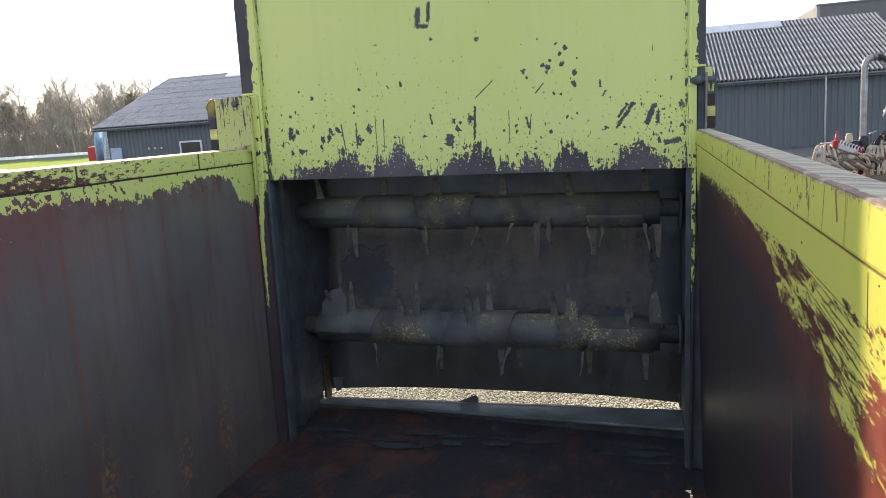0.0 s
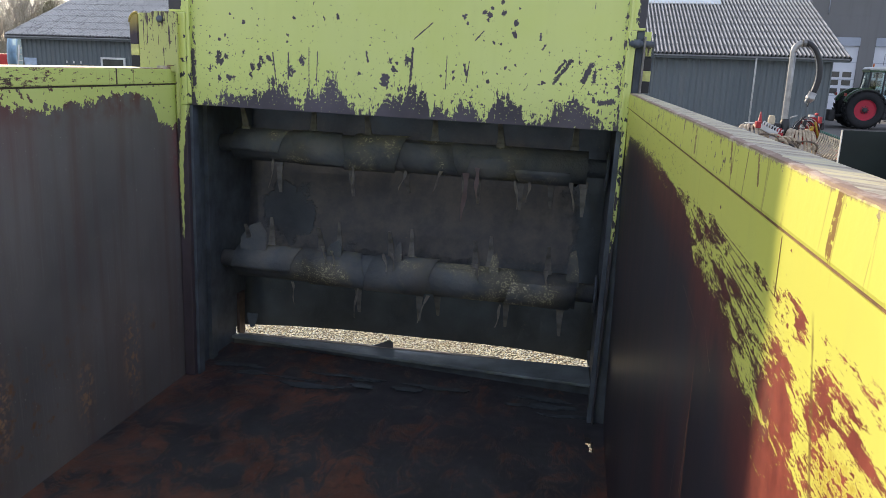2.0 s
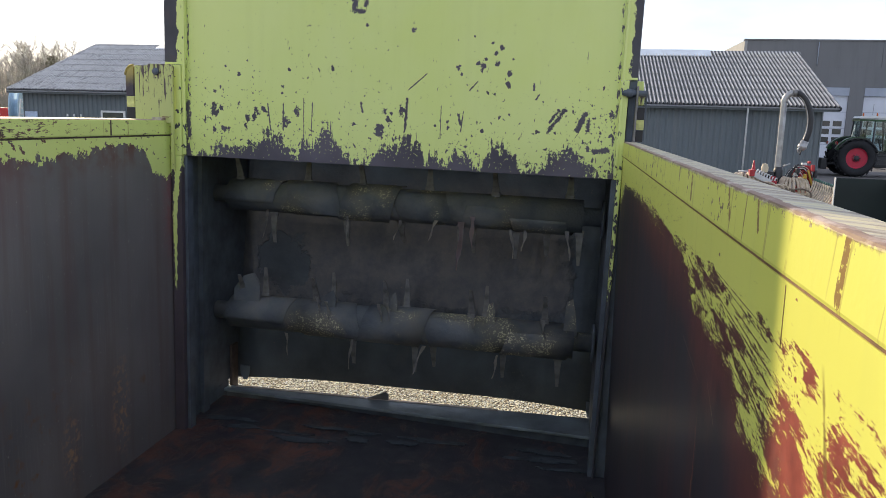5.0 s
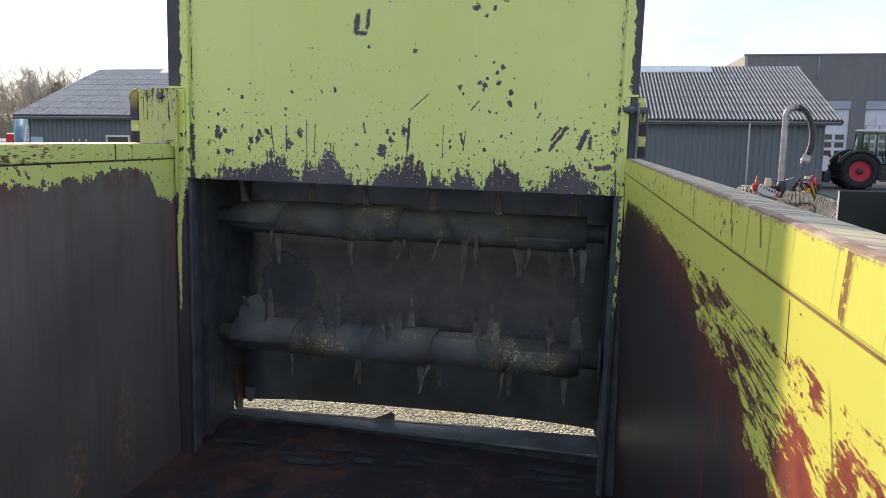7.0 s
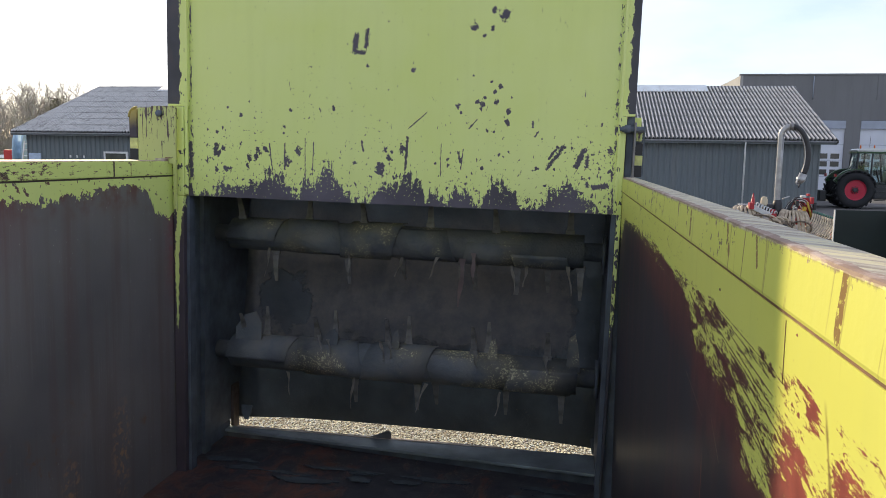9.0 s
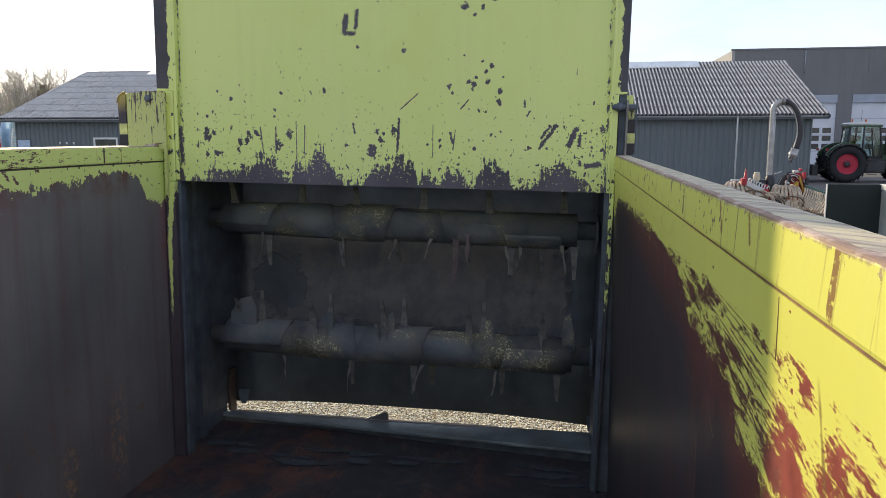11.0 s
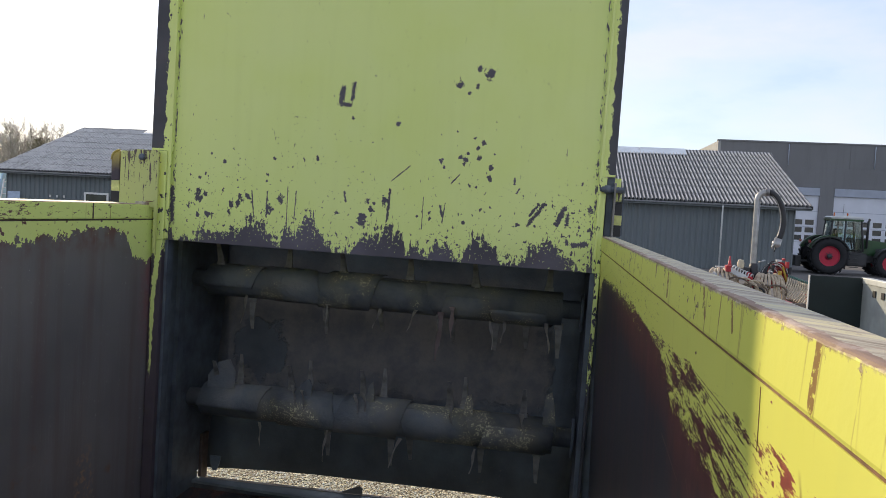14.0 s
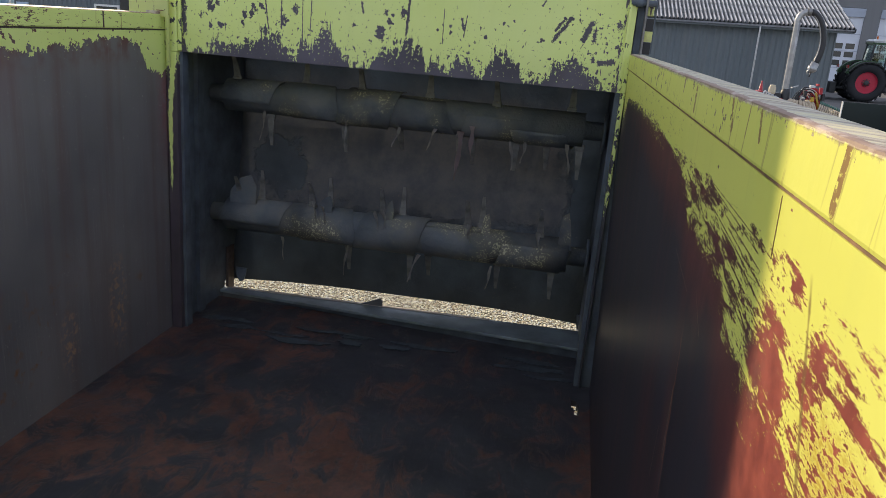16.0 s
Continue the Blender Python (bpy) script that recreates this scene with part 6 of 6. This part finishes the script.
    # red plate, yellow cylinder, black hydraulic lines
    part("red_plate", bm_plate([(5.52, 0.95), (5.86, 0.92), (5.88, 1.22), (5.77, 1.52), (5.64, 1.54), (5.56, 1.25)], 0.02, "Y", -0.05), M_RED, t, "dark red steel plate")
    part("ram", bm_tube([(5.72, -0.16, 1.44), (5.83, -0.16, 1.10)], 0.024, 10), M_YEL, t, "yellow hydraulic ram")
    for k in range(20):
        x0, x1 = 5.26 + rng.uniform(0, 0.20), 5.62 + rng.uniform(0, 0.28)
        zt = 1.52 + rng.uniform(-0.08, 0.12)
        part("hydraulic_line", bm_tube(bezier((x0, -0.1, 1.05 + rng.uniform(0, 0.2)), (x0 - 0.02, -0.15, zt), (x1 - 0.1, 0.0, zt + 0.05), (x1, -0.05, 1.10 + rng.uniform(0, 0.25)), 10), rng.choice((0.010, 0.013, 0.017)), 6), rng.choice((M_RUB, M_RUB, M_RUB, M_RUB, M_RUB, M_RED, M_PALE)), t)
    part("rod", bm_tube([(5.20, -0.2, 1.50), (5.34, -0.2, 1.56)], 0.018, 6), M_GALV, t)
    for x, z, w, h, m in ((5.62, 1.56, 0.10, 0.05, M_PALE), (5.80, 1.48, 0.06, 0.14, M_RED), (5.86, 1.36, 0.05, 0.16, M_RUB), (5.72, 1.60, 0.05, 0.05, M_RED), (5.50, 1.42, 0.07, 0.10, M_RUB),
                         (5.02, 1.24, 0.10, 0.07, M_RED), (5.28, 1.12, 0.08, 0.12, M_RED), (4.72, 1.30, 0.05, 0.05, M_RED), (5.66, 1.30, 0.06, 0.09, M_YEL)):
        part("valve_body", bm_box(x - w / 2, x + w / 2, -0.24, -0.12, z - h / 2, z + h / 2, 0.012), m, t)
    # row of outlets with short hoses
    for k in range(13):
        x = 5.84 + 0.044 * k
        z = 1.22 - 0.014 * k
        part("outlet", bm_tube([(x, -0.2, z), (x, -0.2, z + 0.055)], 0.019, 8), M_TEAL, t)
        part("outlet_hose", bm_tube(bezier((x, -0.2, z), (x - 0.01, -0.24, z - 0.15), (x - 0.10, -0.3, z - 0.28), (x - 0.20, -0.3, z - 0.34 - 0.01 * k), 8), 0.0185, 7), M_HOSE, t)
    part("outlet_bar", bm_box(5.80, 6.42, -0.16, -0.10, 1.02, 1.10, 0.008), M_RUB, t)
    part("roller", bm_tube([(6.44, -0.3, 0.95), (6.44, 0.35, 0.95)], 0.13, 18), M_RUB, t)
    part("roller_arm", bm_box(6.40, 6.48, 0.36, 0.42, 0.55, 1.0, 0.01), M_RED, t)


applicator()

# ---- open steel bin beside the spreader ----
M_BIN = plain("dark_green_steel_sheet", (0.006, 0.014, 0.014), 0.75, 0.0, 0.25, 2.0, 0.05)
M_BINW = plain("grey_painted_steel", (0.30, 0.32, 0.31), 0.5, 0.0, 0.2, 4.0, 0.08)
bin_ = base("steel_bin", "open grey steel bin with a dark green end sheet", "bin")
part("end_sheet", bm_box(4.76, 5.53, 9.0, 9.03, 0.35, 1.612, 0.006), M_BIN, bin_, "very dark green end sheet")
part("edge_strip", bm_box(4.748, 4.7595, 8.985, 9.04, 0.35, 1.615, 0.002), M_ZINC, bin_)
part("side_wall", bm_box(5.532, 5.58, 3.2, 9.05, 0.35, 1.53, 0.004), M_BINW, bin_, "grey steel side wall")
part("top_rail", bm_box(5.52, 5.66, 3.2, 9.06, 1.532, 1.62, 0.012), plain("pale_worn_rail", (0.52, 0.54, 0.52), 0.45, 0.1, 0.12, 5.0), bin_, "pale worn top rail")
for y in (8.55, 8.25, 7.6, 6.9):
    bm = bm_box(5.515, 5.531, y - 0.05, y + 0.05, 1.36, 1.46, 0.004)
    part("hook_plate", bm, M_TAPE_K, bin_)
part("bin_floor", bm_box(4.30, 5.58, 3.2, 9.0, 0.24, 0.345), M_BINW, bin_)
part("low_side", bm_box(4.28, 4.32, 3.2, 9.0, 0.35, 0.62), M_BINW, bin_)
part("near_end", bm_box(4.33, 5.53, 3.2, 3.24, 0.35, 0.9), M_BINW, bin_)
for y in (4.0, 8.2):
    part("skid", bm_box(4.35, 5.55, y - 0.08, y + 0.08, 0.0, 0.238, 0.01), M_TAPE_K, bin_)

# ---- beyond the shed's left end ----
M_BLUE = plain("faded_blue_paint", (0.40, 0.55, 0.66), 0.45, 0.1, 0.15, 3.0)
M_SIGNAL = plain("signal_red_paint", (0.55, 0.035, 0.03), 0.45, 0.0, 0.12, 5.0)
reel = base("hose_reel", "blue irrigation hose reel with red gearbox by the shed", "hose reel", pose(-37.2, 43.0, 0))
bm = bm_lathe([(1.55, -0.30), (1.68, -0.30), (1.68, -0.22), (0.9, -0.20), (0.9, 0.20), (1.68, 0.22), (1.68, 0.30), (1.55, 0.30)], 40, "X")
bmesh.ops.transform(bm, matrix=pose(0.2, 0, 2.05, 0, 0, 28), verts=bm.verts)
part("drum", bm, M_BLUE, reel, "blue steel drum")
for k in range(6):
    bm = bm_tube([(-0.32, 0, 0), (-0.32, 1.5 * math.cos(k * 1.047), 1.5 * math.sin(k * 1.047))], 0.05, 6)
    bmesh.ops.transform(bm, matrix=pose(0.2, 0, 2.05, 0, 0, 28), verts=bm.verts)
    part("spoke", bm, M_BLUE, reel)
part("gearbox", bm_box(-0.55, 0.15, -0.9, -0.4, 1.35, 2.35, 0.08), M_SIGNAL, reel, "red gearbox cover")
part("carriage", bm_box(-0.8, 1.3, -0.7, 0.7, 0.35, 0.55, 0.03), M_BLUE, reel)
for x in (-0.5, 1.0):
    for y in (-0.8, 0.8):
        bm = bm_lathe([(0.12, -0.1), (0.36, -0.1), (0.40, 0.0), (0.36, 0.1), (0.12, 0.1)], 20, "Y")
        bmesh.ops.transform(bm, matrix=Matrix.Translation((x, y, 0.40)), verts=bm.verts)
        part("wheel", bm, M_BLACK, reel)
lad = base("step_ladder", "pale metal step ladder leaning beside the shed end", "ladder", pose(-34.7, 40.2, 0, -12, 0, 0))
for x in (-0.32, 0.32):
    part("ladder_rail", bm_tube([(x, 0, 0), (x, 0, 3.0)], 0.05, 6), M_WHITE, lad)
for k in range(7):
    part("rung", bm_tube([(-0.32, 0, 0.4 + 0.4 * k), (0.32, 0, 0.4 + 0.4 * k)], 0.035, 6), M_WHITE, lad)

# red machine at the field's near edge
mach = base("field_machine", "red farm machine with black tyres at the field edge", "farm implement", pose(-26.8, 23.5, 0))
part("body", bm_plate([(-0.9, 0.7), (0.75, 0.7), (0.62, 1.15), (0.1, 1.35), (-0.9, 1.3)], 1.2, "Y", -0.6, bevel=0.05), M_SIGNAL, mach)
part("hood", bm_plate([(-1.2, 1.36), (-0.25, 1.36), (-0.45, 2.05), (-1.2, 2.1)], 1.0, "Y", -0.5, bevel=0.05), M_BLUE, mach)
part("nose", bm_box(-0.2, 0.28, -0.4, 0.4, 1.38, 1.62, 0.05), M_SIGNAL, mach)
for x in (-0.6, 0.45):
    for y in (-0.6, 0.6):
        bm = bm_lathe([(0.15, -0.12), (0.40, -0.12), (0.44, 0), (0.40, 0.12), (0.15, 0.12)], 20, "Y")
        bmesh.ops.transform(bm, matrix=Matrix.Translation((x, y, 0.44)), verts=bm.verts)
        part("wheel", bm, M_BLACK, mach)

# covered clamp along the far edge of the field
M_SHEET = plain("white_clamp_sheet", (0.86, 0.85, 0.82), 0.5, 0.0, 0.08, 0.3)
clamp = base("silage_clamp", "long low silage clamp with white sheet top", "silage clamp", pose(0, 138, 0, 0, 0, -1.5))
for k in range(14):
    a = -215 + k * 7.0
    part("clamp_wall", bm_box(a, a + 6.9, -0.3, 0.3, 0.0, 0.62, 0.02), M_HALL_L, clamp)
    prof = [(-0.55, 0.63), (7.0, 0.63), (9.0, 1.10), (7.0, 1.26), (3.0, 1.22), (0.3, 0.92), (-0.5, 0.76)]
    part("sheet", bm_plate(prof, 6.96, "X", a), M_SHEET, clamp)


# ---- bare winter trees ----
def bark_material():
    g = Mat("winter_bark", 0.9)
    c = g.mix(g.random(), (0.28, 0.24, 0.205), (0.40, 0.35, 0.30))
    c = g.mix(g.step(g.noise(0.9, 4), 0.4, 0.7), c, (0.22, 0.20, 0.15))
    return g.done(c)


M_BARK = bark_material()
M_TWIG = plain("winter_twigs", (0.50, 0.44, 0.39), 0.9, 0.0, 0.3, 0.5)
M_UNDER = plain("brown_winter_brush", (0.36, 0.31, 0.27), 0.9, 0.0, 0.3, 0.4)
M_NEEDLE = plain("pine_needles", (0.25, 0.215, 0.165), 0.9, 0.0, 0.35, 0.6)


def limb(bm, p0, p1, r0, r1):
    d = (p1 - p0).normalized()
    a = d.orthogonal().normalized()
    b = d.cross(a)
    r_lo = [bm.verts.new(p0 + r0 * (math.cos(t) * a + math.sin(t) * b)) for t in (0, 2.094, 4.189)]
    r_hi = [bm.verts.new(p1 + r1 * (math.cos(t) * a + math.sin(t) * b)) for t in (0, 2.094, 4.189)]
    for k in range(3):
        bm.faces.new((r_lo[k], r_lo[(k + 1) % 3], r_hi[(k + 1) % 3], r_hi[k]))


def tree_meshes(seed, height, pine=False):
    rng = random.Random(seed)
    wood, fine = bmesh.new(), bmesh.new()
    p = Vector((0, 0, -0.2))
    r = height * 0.016
    lean = Vector((rng.uniform(-0.06, 0.06), rng.uniform(-0.06, 0.06), 1))
    trunk = [p]
    for i in range(8):
        lean = (lean + Vector((rng.uniform(-0.07, 0.07), rng.uniform(-0.07, 0.07), 0))).normalized()
        q = p + lean * height * 0.115
        limb(wood, p, q, r, r * 0.86)
        p, r = q, r * 0.86
        trunk.append(p)

    def branch(p, d, length, rad, depth):
        steps = 3
        for i in range(steps):
            d = (d + Vector((rng.uniform(-0.22, 0.22), rng.uniform(-0.22, 0.22), rng.uniform(-0.05, 0.25)))).normalized()
            q = p + d * length / steps
            limb(wood if depth < 2 else fine, p, q, rad, rad * 0.72)
            rad *= 0.72
            p = q
            if depth < 3:
                for _ in range(2 if depth < 2 else 5):
                    side = (d + Vector((rng.uniform(-1, 1), rng.uniform(-1, 1), rng.uniform(-0.3, 0.9)))).normalized()
                    branch(p, side, length * rng.uniform(0.42, 0.62), max(rad * 0.7, 0.020), depth + 1)

    first = 3 if not pine else 4
    for i in range(first, 9):
        base_p = trunk[min(i, 8)]
        for _ in range(3):
            a = rng.uniform(0, 6.283)
            up = 0.35 + 0.07 * i
            d = Vector((math.cos(a), math.sin(a), up if not pine else 0.15)).normalized()
            ln = height * (0.30 - 0.020 * i) * rng.uniform(0.8, 1.2)
            branch(base_p - Vector((0, 0, rng.uniform(0, height * 0.1))), d, ln, height * 0.0042, 1)
    if pine:
        for _ in range(1700):
            i = rng.uniform(0.5, 1.0)
            a, rr = rng.uniform(0, 6.283), height * 0.19 * (1.15 - i) ** 0.6 * math.sqrt(rng.random())
            c = Vector((rr * math.cos(a), rr * math.sin(a), height * (i * 0.95)))
            s = rng.uniform(0.10, 0.26)
            t1 = Vector((rng.uniform(-1, 1), rng.uniform(-1, 1), rng.uniform(-0.6, 0.6))).normalized() * s
            t2 = t1.orthogonal().normalized() * s * 0.5
            fine.faces.new([fine.verts.new(c + v) for v in (t1, t2, -t1, -t2)])
    return mesh_of("trunk", wood, M_BARK), mesh_of("crown", fine, M_NEEDLE if pine else M_TWIG)


KINDS = [tree_meshes(21 + k, 17.0 + k, False) for k in range(4)] + [tree_meshes(31 + k, 17.0, True) for k in range(2)]
rng = random.Random(77)
for k in range(120):
    x = -235 + k * 1.45 + rng.uniform(-1.2, 1.2)
    y = 152 + rng.uniform(-3, 16) + (4 if k % 2 else 0)
    kind = rng.choice((0, 1, 2, 3, 0, 1, 2, 3, 4, 5, 4)) if x < -110 else rng.choice((0, 2, 4, 5, 4, 5))
    s = (rng.uniform(0.92, 1.14) if x < -140 else rng.uniform(0.79, 0.96)) * (0.93 if kind > 3 else 1.0)
    m = pose(x, y, 0, 0, 0, rng.uniform(0, 360)) @ Matrix.Diagonal((s, s, s, 1))
    pine = kind > 3
    lab = "tall pine with dark sparse crown in the far wood" if pine else "bare winter tree with fine twigs in the far wood"
    t = base("pine_tree" if pine else "bare_tree", lab, "tree", m, "trees of the far wood")
    share("trunk", KINDS[kind][0], t, Matrix.Identity(4))
    share("crown", KINDS[kind][1], t, Matrix.Identity(4))
# undergrowth that closes the wood below
bm = bmesh.new()
for _ in range(64000):
    x, y = rng.uniform(-245, -55), rng.uniform(150, 176)
    z = 17.0 * rng.random() ** 1.15 * (0.7 + 0.3 * noise.noise(Vector((x * 0.06, y * 0.06, 0))))
    d = Vector((rng.uniform(-0.5, 0.5), rng.uniform(-0.3, 0.3), 1)).normalized()
    ln, w = rng.uniform(0.8, 2.6), rng.uniform(0.018, 0.055)
    p = Vector((x, y, max(z, 0)))
    bm.faces.new([bm.verts.new(v) for v in (p + Vector((-w, 0, 0)), p + Vector((w, 0, 0)), p + d * ln + Vector((w * 0.4, 0, 0)), p + d * ln - Vector((w * 0.4, 0, 0)))])
thing("undergrowth", bm, M_UNDER, "dense brown undergrowth between the far trees", "undergrowth", kind="stuff")
bm = bmesh.new()
for _ in range(900):
    x, y = rng.uniform(-245, -40), rng.uniform(178, 186)
    z = rng.uniform(0, 6.5)
    s = rng.uniform(0.8, 2.2)
    bmesh.ops.create_icosphere(bm, subdivisions=1, radius=s, matrix=Matrix.Translation((x, y, z)) @ Matrix.Diagonal((1, 0.7, rng.uniform(0.6, 1.1), 1)))
thing("far_wood", bm, M_TWIG, "far edge of brown winter wood", "wood", kind="stuff")

# ---- loose pebbles on the ground behind the spreader ----
def pebbles(count):
    rs = np.random.RandomState(5)
    px, py = rs.uniform(-2.8, 1.9, count), rs.uniform(0.9, 3.7, count)
    size = rs.uniform(0.004, 0.012, count)
    yaw = rs.uniform(0, 6.28, count)
    unit = np.array([(1, 0, 0), (0, 0.8, 0), (-0.9, 0.1, 0), (0.1, -0.75, 0), (0.1, 0.05, 0.65), (0, 0, -0.4)])
    c, s = np.cos(yaw)[:, None], np.sin(yaw)[:, None]
    vx = (unit[:, 0] * c - unit[:, 1] * s) * size[:, None] + px[:, None]
    vy = (unit[:, 0] * s + unit[:, 1] * c) * size[:, None] + py[:, None]
    vz = unit[:, 2] * size[:, None] + 0.25 * size[:, None]
    verts = np.stack([vx, vy, vz], -1).reshape(-1, 3)
    faces = np.array([(0, 1, 4), (1, 2, 4), (2, 3, 4), (3, 0, 4), (1, 0, 5), (2, 1, 5), (3, 2, 5), (0, 3, 5)])
    allf = (faces[None] + 6 * np.arange(count)[:, None, None]).reshape(-1, 3)
    me = bpy.data.meshes.new("gravel")
    me.from_pydata(verts.tolist(), [], allf.tolist())
    g = Mat("loose_pebbles", 0.85)
    r = g.n.new("ShaderNodeNewGeometry").outputs["Random Per Island"]
    me.materials.append(g.done(g.ramp(r, [(0.0, (0.30, 0.22, 0.12)), (0.30, (0.68, 0.60, 0.40)), (0.65, (0.92, 0.85, 0.62)), (1.0, (0.95, 0.92, 0.82))])))
    return tagged(new("gravel", me), "loose pale pebbles on the yard", "gravel", kind="stuff")


pebbles(30000)
